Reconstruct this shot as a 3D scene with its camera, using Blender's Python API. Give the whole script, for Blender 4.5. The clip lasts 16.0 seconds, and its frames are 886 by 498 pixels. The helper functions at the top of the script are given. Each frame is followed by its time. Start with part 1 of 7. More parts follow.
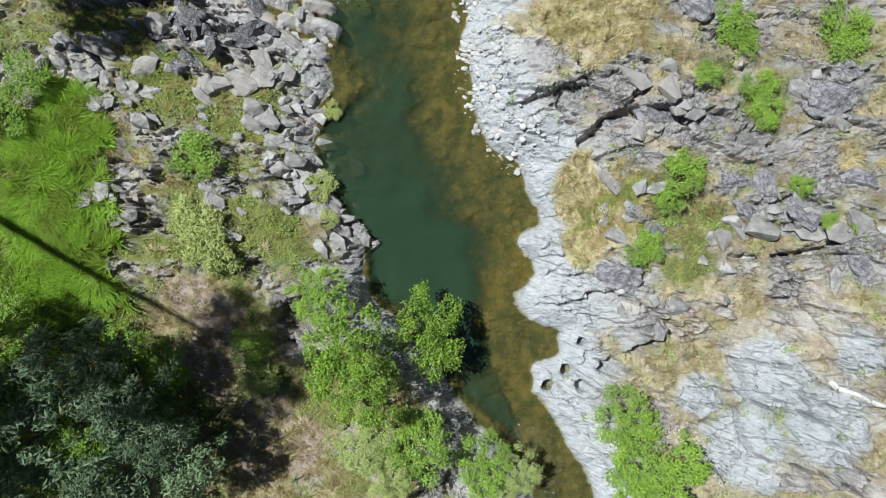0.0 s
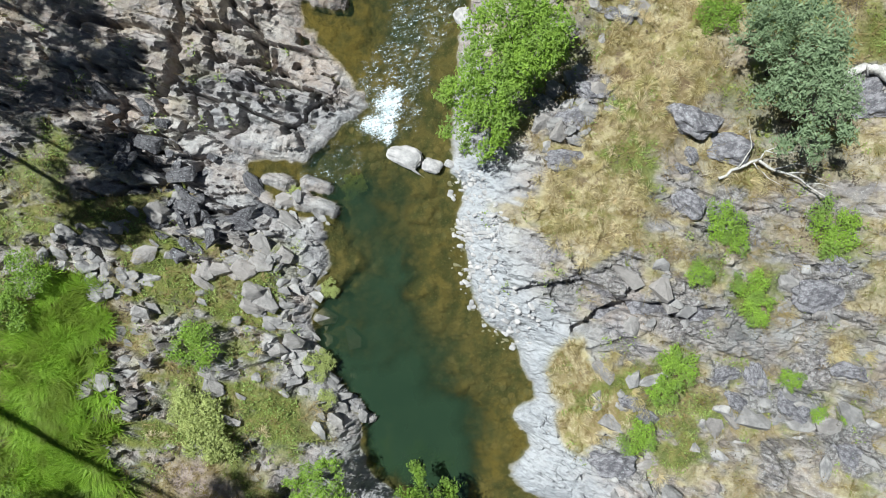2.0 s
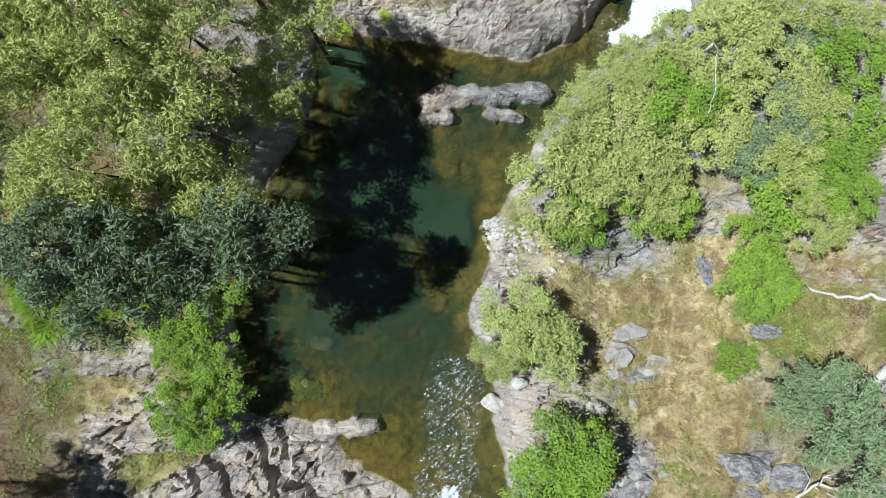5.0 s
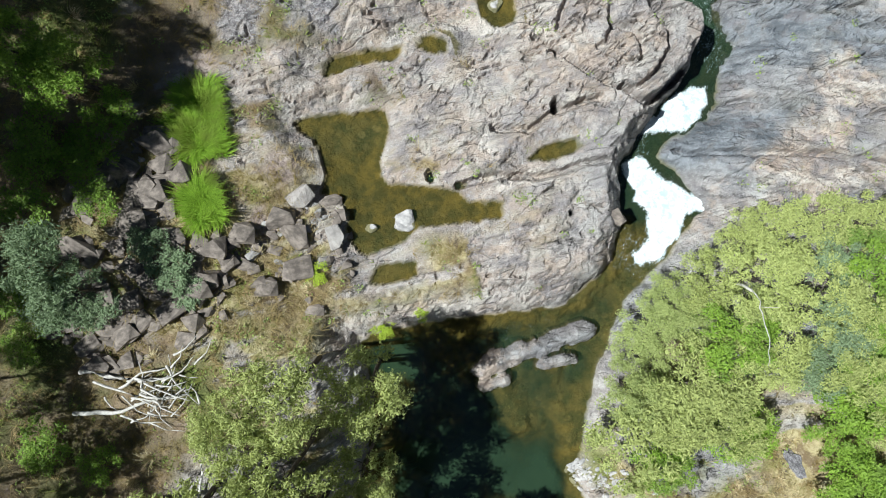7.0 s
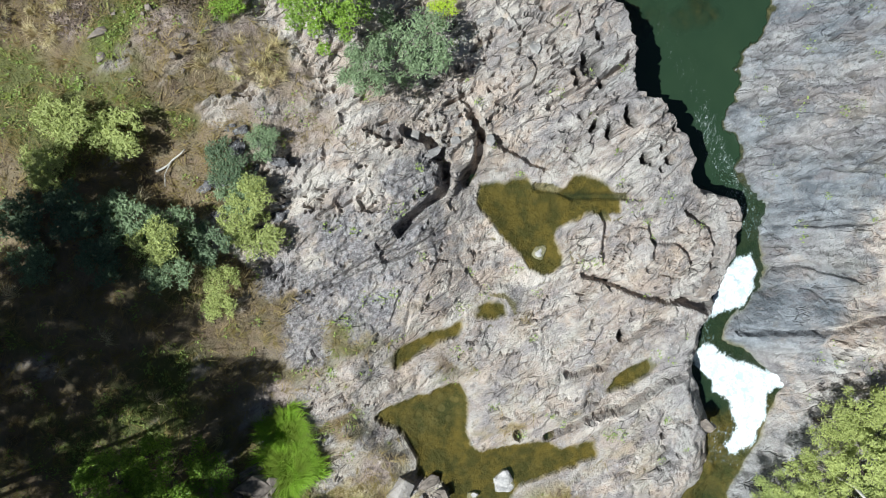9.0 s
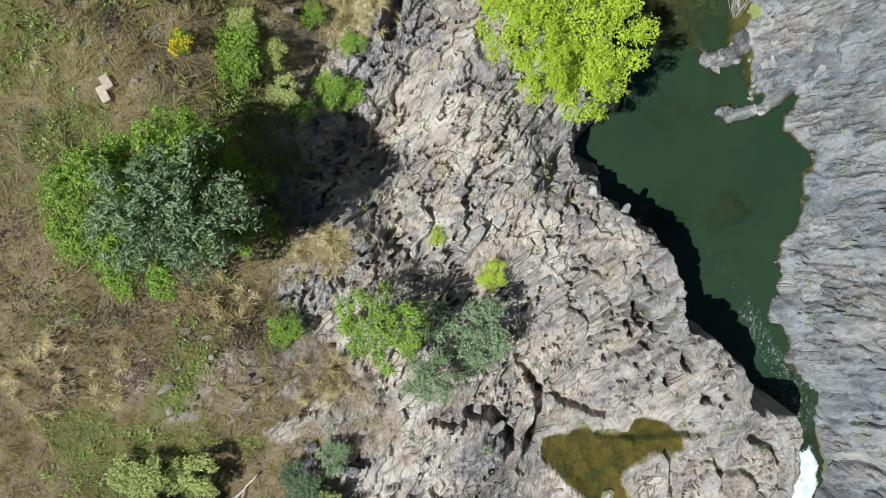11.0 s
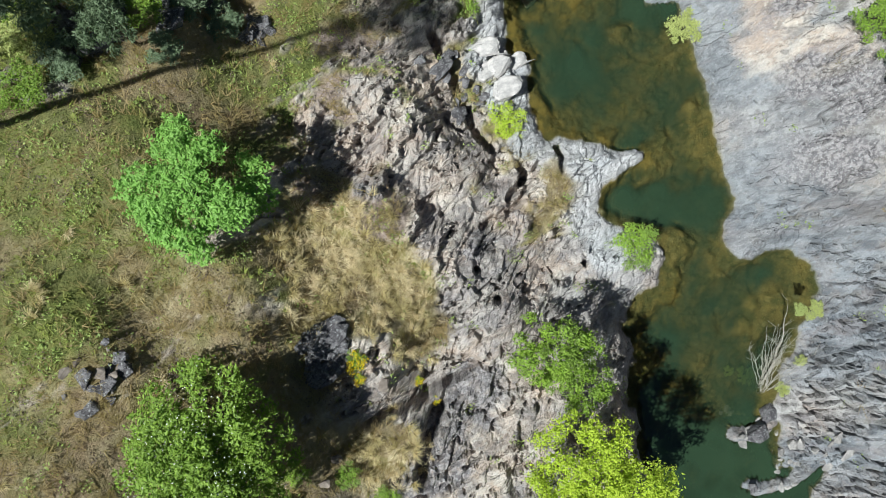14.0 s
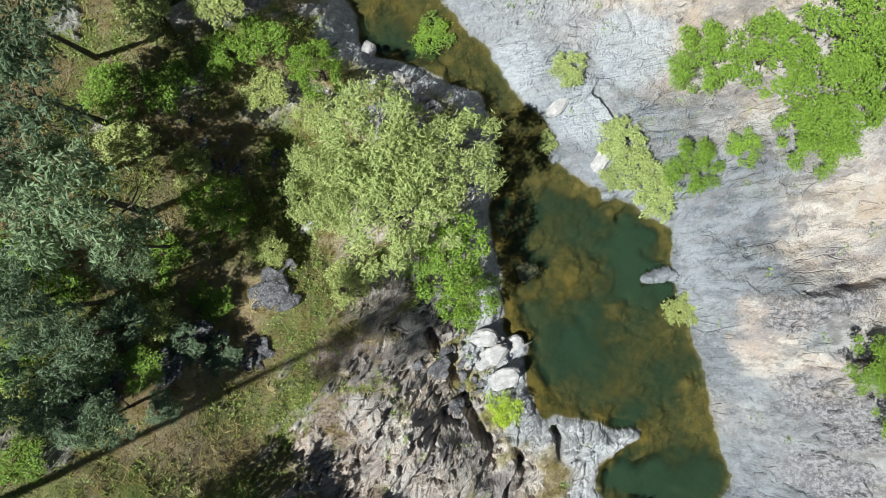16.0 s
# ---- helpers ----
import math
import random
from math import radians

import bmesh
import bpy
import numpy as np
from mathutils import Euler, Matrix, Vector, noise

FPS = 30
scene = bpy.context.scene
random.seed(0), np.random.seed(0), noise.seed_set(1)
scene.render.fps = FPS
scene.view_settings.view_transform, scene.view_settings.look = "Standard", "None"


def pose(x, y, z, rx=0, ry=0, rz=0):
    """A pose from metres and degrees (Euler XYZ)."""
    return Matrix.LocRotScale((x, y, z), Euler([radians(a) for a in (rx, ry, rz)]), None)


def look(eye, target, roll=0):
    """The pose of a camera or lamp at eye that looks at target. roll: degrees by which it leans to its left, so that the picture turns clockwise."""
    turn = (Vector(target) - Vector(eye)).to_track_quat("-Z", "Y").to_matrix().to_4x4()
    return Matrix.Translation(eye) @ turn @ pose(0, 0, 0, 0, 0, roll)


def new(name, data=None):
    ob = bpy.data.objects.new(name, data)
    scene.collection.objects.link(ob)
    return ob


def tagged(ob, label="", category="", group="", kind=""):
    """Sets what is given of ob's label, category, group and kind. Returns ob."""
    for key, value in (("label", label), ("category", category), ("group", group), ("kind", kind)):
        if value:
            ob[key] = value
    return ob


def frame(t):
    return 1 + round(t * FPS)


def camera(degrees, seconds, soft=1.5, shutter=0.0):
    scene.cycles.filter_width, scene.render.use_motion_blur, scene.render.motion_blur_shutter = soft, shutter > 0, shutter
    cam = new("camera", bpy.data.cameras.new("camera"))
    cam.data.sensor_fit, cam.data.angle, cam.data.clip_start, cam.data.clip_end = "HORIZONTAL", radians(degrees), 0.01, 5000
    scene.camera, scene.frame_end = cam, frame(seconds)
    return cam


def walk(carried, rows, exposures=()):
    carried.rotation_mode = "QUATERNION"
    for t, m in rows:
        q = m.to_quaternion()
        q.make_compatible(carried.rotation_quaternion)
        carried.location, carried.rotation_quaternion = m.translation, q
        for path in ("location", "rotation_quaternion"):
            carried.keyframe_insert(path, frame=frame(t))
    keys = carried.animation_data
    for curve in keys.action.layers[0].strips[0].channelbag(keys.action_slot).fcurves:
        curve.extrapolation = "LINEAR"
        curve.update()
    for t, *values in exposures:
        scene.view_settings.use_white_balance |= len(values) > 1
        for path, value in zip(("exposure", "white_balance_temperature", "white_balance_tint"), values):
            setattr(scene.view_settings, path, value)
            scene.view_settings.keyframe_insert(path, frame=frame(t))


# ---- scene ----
# A rocky creek in a small valley, seen from a camera flown above it.
cam = camera(76.67, 16.0, soft=1.05)
PATH = [
    (0, pose(0.000, 0.000, 30.000, -1.553, -0.293, 0.008)),
    (0.5, pose(0.012, 1.848, 30.022, -1.526, -0.346, -0.045)),
    (1, pose(0.038, 3.930, 30.071, -1.505, -0.380, -0.054)),
    (1.5, pose(0.100, 6.296, 30.110, -1.501, -0.375, -0.085)),
    (2, pose(0.127, 8.937, 30.154, -1.522, -0.445, -0.074)),
    (2.5, pose(0.123, 11.881, 30.183, -1.521, -0.545, -0.048)),
    (3, pose(0.124, 15.094, 30.227, -1.534, -0.698, -0.880)),
    (3.5, pose(0.259, 18.475, 30.221, -1.551, -0.816, -5.763)),
    (4, pose(0.470, 22.016, 30.189, -1.541, -0.864, -10.342)),
    (4.2, pose(0.579, 23.459, 30.185, -1.534, -0.863, -11.952)),
    (6.3, pose(3.877, 38.418, 30.570, -1.605, -0.612, -29.798)),
    (6.5, pose(4.297, 39.759, 30.567, -1.553, -0.613, -31.477)),
    (7, pose(5.465, 43.044, 30.543, -1.418, -0.594, -35.288)),
    (7.5, pose(6.783, 46.234, 30.511, -1.321, -0.542, -39.194)),
    (8, pose(8.196, 49.180, 30.511, -1.346, -0.541, -42.380)),
    (8.5, pose(9.833, 52.208, 30.499, -1.299, -0.574, -45.309)),
    (9, pose(11.618, 55.114, 30.454, -1.256, -0.708, -49.124)),
    (9.2, pose(12.380, 56.243, 30.439, -1.246, -0.760, -51.346)),
    (11.3, pose(21.651, 66.722, 30.175, -1.470, -0.843, -55.108)),
    (11.5, pose(22.656, 67.636, 30.147, -1.489, -0.824, -55.040)),
    (12, pose(25.266, 69.870, 30.071, -1.532, -0.754, -54.945)),
    (12.5, pose(27.942, 72.095, 30.023, -1.559, -0.723, -54.886)),
    (13, pose(30.757, 74.320, 29.947, -1.562, -0.707, -54.822)),
    (13.5, pose(33.688, 76.549, 29.881, -1.587, -0.661, -54.696)),
    (14, pose(36.682, 78.670, 29.856, -1.435, -0.530, -54.621)),
    (14.5, pose(39.710, 80.789, 29.781, -1.226, -0.460, -54.722)),
    (15, pose(42.822, 83.012, 29.732, -1.076, -0.444, -54.730)),
    (15.5, pose(46.028, 85.235, 29.702, -0.979, -0.472, -54.667)),
    (16, pose(49.331, 87.498, 29.738, -0.921, -0.522, -54.639)),
]
walk(cam, PATH, [(0, 0.50, 5850, 3), (9.2, 0.50, 5850, 3), (11.3, 0.38, 5980, 3), (12.3, 0.40, 5980, 3), (13.5, 0.50, 5980, 3), (16, 0.50, 5980, 3)])

# ---- world and sun ----
SUN_ELEVATION, SUN_FROM = 56.0, 150.0      # degrees; SUN_FROM is counted from +x towards +y
world = bpy.data.worlds.new("world")
scene.world = world
world.use_nodes = True
wn = world.node_tree
sky = wn.nodes.new("ShaderNodeTexSky")
sky.sky_type, sky.sun_disc = "NISHITA", False
sky.sun_elevation, sky.sun_rotation = radians(SUN_ELEVATION), radians(90 - SUN_FROM)
wn.links.new(sky.outputs[0], wn.nodes["Background"].inputs[0])
wn.nodes["Background"].inputs[1].default_value = 0.021
sun = new("sun", bpy.data.lights.new("sun", "SUN"))
sun.data.energy, sun.data.angle, sun.data.color = 5.0, radians(0.55), (1.0, 0.975, 0.93)
a_, e_ = radians(SUN_FROM), radians(SUN_ELEVATION)
sun.matrix_world = look((math.cos(a_) * math.cos(e_) * 90, math.sin(a_) * math.cos(e_) * 90, math.sin(e_) * 90), (0, 0, 0))

# ---- number fields ----


def vnoise(x, y, seed=0):
    """Smooth value noise from -1 to 1."""
    xi, yi = np.floor(x).astype(np.int64), np.floor(y).astype(np.int64)
    fx, fy = x - xi, y - yi
    fx, fy = fx * fx * (3 - 2 * fx), fy * fy * (3 - 2 * fy)

    def h(i, j):
        n = (i * 374761393 + j * 668265263 + seed * 1442695041) & 0x7FFFFFFF
        n = ((n ^ (n >> 13)) * 1274126177) & 0x7FFFFFFF
        return ((n ^ (n >> 16)) & 0xFFFF) / 32767.5 - 1
    return (h(xi, yi) * (1 - fx) + h(xi + 1, yi) * fx) * (1 - fy) + (h(xi, yi + 1) * (1 - fx) + h(xi + 1, yi + 1) * fx) * fy


def fbm(x, y, octaves=4, seed=0, gain=0.5):
    total, amp, norm = 0, 1.0, 0
    for o in range(octaves):
        total, norm = total + amp * vnoise(x, y, seed + o), norm + amp
        x, y, amp = x * 2.03 + 7.1, y * 2.03 - 3.7, amp * gain
    return total / norm


def cells(x, y, seed=0):
    """Worley cells: the gap between the two nearest seeds, three random numbers of the cell, and the offset from its seed."""
    xi, yi = np.floor(x).astype(np.int64), np.floor(y).astype(np.int64)
    d1, d2 = np.full(x.shape, 9.0), np.full(x.shape, 9.0)
    r, s, q = np.zeros(x.shape), np.zeros(x.shape), np.zeros(x.shape)
    ox, oy = np.zeros(x.shape), np.zeros(x.shape)
    for i in (-1, 0, 1):
        for j in (-1, 0, 1):
            n = ((xi + i) * 73856093 ^ (yi + j) * 19349663 ^ (seed + 11) * 83492791) & 0x7FFFFFFF
            n = ((n ^ (n >> 13)) * 1274126177) & 0x7FFFFFFF
            a, b, c = (n & 1023) / 1023, ((n >> 10) & 1023) / 1023, ((n >> 20) & 1023) / 1023
            dx, dy = x - xi - i - a, y - yi - j - b
            d = np.sqrt(dx * dx + dy * dy)
            near = d < d1
            d2 = np.where(near, d1, np.minimum(d2, d))
            d1 = np.where(near, d, d1)
            r, s, q = np.where(near, c, r), np.where(near, a, s), np.where(near, b, q)
            ox, oy = np.where(near, dx, ox), np.where(near, dy, oy)
    return d2 - d1, r, s, q, ox, oy


def ramp(x, a, b):
    k = np.clip((x - a) / (b - a), 0, 1)
    return k * k * (3 - 2 * k)


def line_distance(x, y, pts, closed=False):
    """Distance to a polyline, the length along it of the nearest place, and the side (+ is left of its way)."""
    pts = np.array(pts, float)
    nxt = np.roll(pts, -1, 0) if closed else pts[1:]
    best, along, side, run = np.full(x.shape, 1e9), np.zeros(x.shape), np.zeros(x.shape), 0.0
    for (ax, ay), (bx, by) in zip(pts, nxt):
        vx, vy = bx - ax, by - ay
        ll = math.hypot(vx, vy) + 1e-9
        k = np.clip(((x - ax) * vx + (y - ay) * vy) / ll ** 2, 0, 1)
        d = np.hypot(x - ax - k * vx, y - ay - k * vy)
        near = d < best
        best = np.where(near, d, best)
        along = np.where(near, run + k * ll, along)
        side = np.where(near, np.sign(vx * (y - ay) - vy * (x - ax)), side)
        run += ll
    return best, along, side


def inside(x, y, pts):
    hit = np.zeros(x.shape, bool)
    n = len(pts)
    for i in range(n):
        (ax, ay), (bx, by) = pts[i], pts[(i + 1) % n]
        if ay != by:
            hit ^= ((ay > y) != (by > y)) & (x < (bx - ax) * (y - ay) / (by - ay) + ax)
    return hit


def signed(x, y, pts):
    """Distance to a closed outline, negative inside."""
    d = line_distance(x, y, pts, True)[0]
    return np.where(inside(x, y, pts), -d, d)


# ---- the lie of the land ----
HIGH_LEFT = [(-18, 8, 3.2), (-19, 1.4, 3.6), (-14.4, 3.5, 3.1), (-9.4, 7.3, 2.4), (-11, 13, 2.2), (-10.7, 17.8, 2.3), (-6.2, 15.4, 1.9),
             (-16, 24.8, 2.8), (-14.3, 29.9, 2.0), (-17, 31, 2.6), (-10, -8, 3.0), (4.6, 44.5, 3.0), (0.2, 54.1, 4.0), (7, 45.5, 3.2),
             (1.4, 45.6, 3.3), (-4, 52.1, 4.5), (19.4, 58.3, 3.1), (22, 53.5, 3.3), (8, 66.2, 5.9), (11.2, 60.8, 5.2), (7.4, 56.4, 4.5),
             (-9, 45, 4.6), (9.5, 69, 7.6), (16.4, 68.3, 6.0), (-6, 60, 6.5), (1, 66, 7.5)]
HIGH_RIGHT = [(6.4, -6.9, 2.5), (9.6, -5, 4.0), (17.8, -6.8, 5.0), (16, -1, 3.8), (16.6, 2, 4.3), (7.7, 5.1, 4.0), (11.5, -1.4, 3.6),
              (14, 11.8, 3.6), (12, 14.2, 4.0), (17.8, 20.7, 4.4), (8.3, 19.4, 3.0), (11, 25, 2.4), (13.9, 44.9, 2.9), (14.5, 50.7, 2.5),
              (28, 61.2, 1.0), (22.4, 69.3, 1.8), (22.7, 76.8, 5.5), (18.5, 79, 8.4), (19.3, 84, 9.6), (24.5, 87.4, 8.6), (30.2, 79, 4.8),
              (29.1, 87, 6.5), (32.5, 74.6, 1.6), (39, 79.5, 1.3), (34.8, 81.7, 3.9), (37.7, 86.6, 2.8), (39.5, 71.5, -1.0), (45.3, 87.1, 0.5),
              (42.7, 92.5, 2.0), (46, 93.5, 0.3), (35, 96, 5.0)]
HIGH_MORE = [(29.9, 92.1, 6.8), (28.3, 85.4, 6.8), (39.1, 84.7, 2.2), (34.2, 79.4, 3.2), (40.6, 76.9, 0.6), (52.6, 67.5, 4.8), (45.2, 60.6, -1.0), (43.1, 80.8, -0.3), (17.9, 79.1, 8.8), (21.0, 78.5, 7.4), (16.6, 69.0, 5.5),
             (21.0, 67.3, 3.8), (24.0, 64.7, 3.3), (23.8, 56.8, 3.2), (33.2, 48.5, -0.3), (12.2, 78.4, 9.8), (25.1, 74.1, 3.4), (14.7, 12.8, 4.2), (9.2, 6.3, 4.8), (12.2, 6.3, 4.5), (25.1, 40.2, 1.6), (21.8, 36.2, 3.5), (-6.8, 51.7, 5.2)]
HIGH_FAR = [(22.7, 36.9, 2.4), (26.5, 41, 1.3), (28, 42.2, 1.7), (33, 46.5, 0.3), (37, 50.4, 0.0), (46.6, 57.4, -0.3), (52, 65, 3.8), (57, 70.2, 3.9),
            (59, 73.4, 1.4), (62.6, 83.7, -1.0), (20, 29, 4.0), (38, 40, 4.5), (50, 50, 6.0), (66, 66, 7.5), (75, 84, 5.0), (30, 30, 6.0),
            (26, 10, 6.0), (28, -8, 6.5), (-26, -4, 5.5), (-28, 22, 6.0), (-24, 45, 8.5), (-12, 68, 11.0), (8, 84, 12.0), (20, 100, 12.0), (36, 112, 9.0), (52, 108, 4.0)]
CENTRE = [(7.5, -30), (6.5, -16), (4, -10), (1, -3), (-1, 3), (-2, 9), (-2.5, 13), (-1.5, 16), (-2.5, 22), (-3.5, 28), (1, 33), (5, 36.5), (10.5, 35), (15, 36.8),
          (16.6, 39.3), (20.6, 40.8), (24.8, 42.6), (26, 45.5), (29, 51), (32, 55), (36, 60), (42, 65), (46.5, 70), (50, 76), (53, 81), (57, 89), (58.5, 95), (61, 104), (66, 120)]
EDGE_LEFT = [(4.5, -30), (4.3, -16), (4.8, -12.4), (2.1, -10.3), (0.6, -8.0), (-2.9, -3.8), (-4.0, -2.5), (-4.0, -0.5), (-5.0, 1.2), (-6.4, 3.3), (-6.4, 6.7), (-5.4, 7.6), (-6.1, 9.3),
             (-7.9, 9.9), (-9.8, 11.9), (-10.1, 13.0), (-6.7, 12.9), (-5.0, 14.2), (-3.6, 15.6), (-5.9, 18.3), (-6.9, 19.9), (-7.2, 21.6), (-11.0, 23.4), (-9.8, 29.0), (-10.0, 31.0),
             (-6.5, 34.2), (-4.0, 36.2), (-1.9, 38.6), (-1.2, 41.3), (3.7, 39.0), (6.8, 37.2), (9.3, 36.2), (12.0, 36.6), (13.9, 38.2), (15.6, 40.6)]
EDGE_LEFT_LOW = [(19.4, 41.8), (21.5, 42.3), (22.6, 43.2), (23.6, 43.9), (23.7, 44.6), (22.9, 45.9), (22.7, 46.7), (24.0, 47.4), (24.2, 48.6), (24.5, 49.9), (24.4, 51.0), (24.5, 52.4), (26.0, 53.4), (26.6, 55.7), (27.3, 58.0), (27.7, 59.5), (28.8, 62.0), (32.1, 61.3), (36.0, 65.3),
                 (37.9, 65.9), (39.5, 68.2), (41.5, 66.9), (43.3, 67.7), (42.6, 72.5), (44.1, 72.9), (46.9, 72.1), (45.3, 75.9), (44.6, 77.1), (45.4, 78.9), (47.4, 79.8), (47.2, 81.8), (49.9, 83.7),
                 (52.0, 86.0), (55.6, 88.0), (57.3, 90.6), (56.5, 94.0), (55.5, 97.1), (56.8, 98.4), (58.5, 104), (63, 120)]
EDGE_RIGHT = [(10.5, -30), (8.6, -16), (8.2, -13.6), (6.4, -10.3), (5.8, -8.9), (5.0, -8.0), (4.8, -6.8), (6.1, -6.2), (6.2, -4.8), (4.7, -4.4), (3.8, -3.3), (4.8, -2.2), (4.6, -1.3), (3.9, -0.3),
              (5.5, 0.3), (5.2, 1.3), (4.5, 2.4), (4.3, 3.3), (2.9, 4.4), (1.9, 6.1), (1.6, 8.4), (1.2, 10.1), (1.6, 11.3), (0.8, 12.2), (1.0, 14.8), (1.3, 19.1), (2.1, 19.8), (1.8, 22.4), (1.8, 24.8),
              (3.8, 27.1), (4.3, 28.4), (5.8, 30.0), (7.6, 31.8), (9.1, 32.8), (11.7, 34.6), (14.5, 35.0), (17.8, 36.0), (18.1, 38.1), (17.8, 39.6)]
EDGE_RIGHT_LOW = [(22.3, 40.1), (24.3, 41.5), (25.4, 42.0), (25.7, 43.2), (26.1, 44.5), (27.0, 45.0), (27.6, 46.1), (27.6, 47.1), (28.7, 47.0), (29.5, 47.8), (30.2, 48.8), (32.3, 48.8), (34.6, 49.1), (36.3, 50.5), (36.6, 52.3), (38.7, 52.7), (37.5, 55.0),
                  (39.8, 57.7), (43.9, 58.6), (45.9, 58.5), (47.6, 60.3), (47.5, 62.1), (45.6, 63.9), (45.9, 65.3), (47.8, 66.0), (51.1, 69.6), (53.6, 73.1), (55.1, 75.4),
                  (57.4, 77.0), (57.5, 79.5), (57.0, 81.9), (56.8, 84.5), (58.4, 86.2), (58.8, 89.0), (59.7, 91.2), (59.9, 92.7), (60.7, 95.2), (63, 104), (69, 120)]
RIVER = EDGE_LEFT + EDGE_LEFT_LOW + EDGE_RIGHT_LOW[::-1] + EDGE_RIGHT[::-1]
WAY = np.array(CENTRE, float)
STATION = np.r_[0, np.cumsum(np.hypot(*np.diff(WAY, axis=0).T))]


def station(i):
    return STATION[i]


# water level along the creek: upper pool, middle pool, the two falls of the chute, the long lower pool
LEVEL_S = [0, station(6) - 1.0, station(6) + 1.8, station(13) + 0.5, station(14) - 0.4, station(14) + 1.2, station(15) - 0.5, station(16) - 0.8, station(16) + 1.0, station(21), station(28)]
LEVEL_Z = [1.55, 1.5, 1.2, 1.1, 0.35, 0.1, -0.2, -1.35, -1.65, -1.7, -1.95]
GRID, STEP_U, STEP_V = 0.5, 0.118, 0.096
X0, X1, Y0, Y1 = -32.0, 86.0, -22.0, 122.0
FLIGHT = [(0.3, -6), (0.2, 12), (0.6, 23), (3.9, 38.4), (8.2, 49.2), (12.4, 56.2), (21.7, 66.7), (33.7, 76.6), (49.3, 87.5), (54, 91)]   # the strip of land in view lies round this line
gx, gy = np.meshgrid(np.arange(X0 - 2, X1 + 2.5, GRID), np.arange(Y0 - 2, Y1 + 2.5, GRID))
KNOWN = np.array(HIGH_LEFT + HIGH_RIGHT + HIGH_MORE + HIGH_FAR)


def broad(x, y):
    top, bottom = 0, 0
    for px, py, pz in KNOWN:
        k = ((x - px) ** 2 + (y - py) ** 2 + 2.0) ** -2
        top, bottom = top + k * pz, bottom + k
    return top / bottom


G_BROAD = broad(gx, gy)
G_EDGE = signed(gx, gy, RIVER)
G_OFF, G_ALONG, G_SIDE = line_distance(gx, gy, CENTRE)
G_LATERAL = G_SIDE * G_OFF
G_LEVEL = np.interp(G_ALONG, LEVEL_S, LEVEL_Z)
G_STRIP = line_distance(gx, gy, FLIGHT)[0] + np.where(G_LATERAL > 0, 1.5, -3.5 * np.clip((G_ALONG - 65) / 15, 0, 1))


def sample(field, x, y):
    fx, fy = (np.asarray(x, float) - gx[0, 0]) / GRID, (np.asarray(y, float) - gy[0, 0]) / GRID
    fx, fy = np.clip(fx, 0, gx.shape[1] - 1.001), np.clip(fy, 0, gx.shape[0] - 1.001)
    i, j = fx.astype(int), fy.astype(int)
    u, v = fx - i, fy - j
    return (field[j, i] * (1 - u) + field[j, i + 1] * u) * (1 - v) + (field[j + 1, i] * (1 - u) + field[j + 1, i + 1] * u) * v


STRIKE = radians(-20)      # the way the rock's layers run


def from_rock_axes(u, v):
    c, s = math.cos(STRIKE), math.sin(STRIKE)
    return u * c - v * s, u * s + v * c


def rock_axes(x, y):
    c, s = math.cos(STRIKE), math.sin(STRIKE)
    return x * c + y * s, -x * s + y * c


ROCK_S = [0, 28, 36, 44, 52, 58, 68, 74, 84, 95, 105, 115, 125, 135, 142, 150, 170]
ROCK_LEFT = [4, 5, 10, 13, 15, 8, 7, 18, 24, 22, 17, 14, 14, 15, 11, 7, 6]          # how far bare rock reaches from the water on the left bank
ROCK_RIGHT = [14, 9, 8, 7, 3, 2, 2, 5, 14, 30, 30, 30, 30, 30, 30, 24, 24]       # and on the right bank
GREEN_LEFT = [0.7, 0.8, 0.8, 0.6, 0.5, 0.5, 0.4, 0.25, 0.25, 0.25, 0.3, 0.3, 0.4, 0.5, 0.55, 0.55, 0.55]
GREEN_RIGHT = [0.3, 0.3, 0.3, 0.3, 0.35, 0.5, 0.6, 0.5, 0.3, 0.15, 0.15, 0.15, 0.15, 0.2, 0.25, 0.3, 0.3]
# places by eye where one cover rules: x, y, radius
LUSH = [(-17.6, 5.7, 1.35), (-18.6, 4.1, 1.61), (-17.3, 3.0, 1.21), (-19.0, 2.2, 1.60), (-17.7, 0.9, 1.60), (-19.1, -0.4, 1.60), (-17.3, -1.0, 1.60), (-19.2, -2.3, 1.60), (-16.8, -2.8, 1.34), (-16.9, 4.7, 0.81), (-17.9, 32.5, 1.25), (-16.2, 31.6, 1.12), (-13.3, 30.8, 0.99), (0.1, 54.5, 0.75), (-0.7, 53.7, 0.95), (-1.0, 52.9, 0.75), (-2.2, 50.9, 0.50), (-2.6, 50.2, 0.50)]
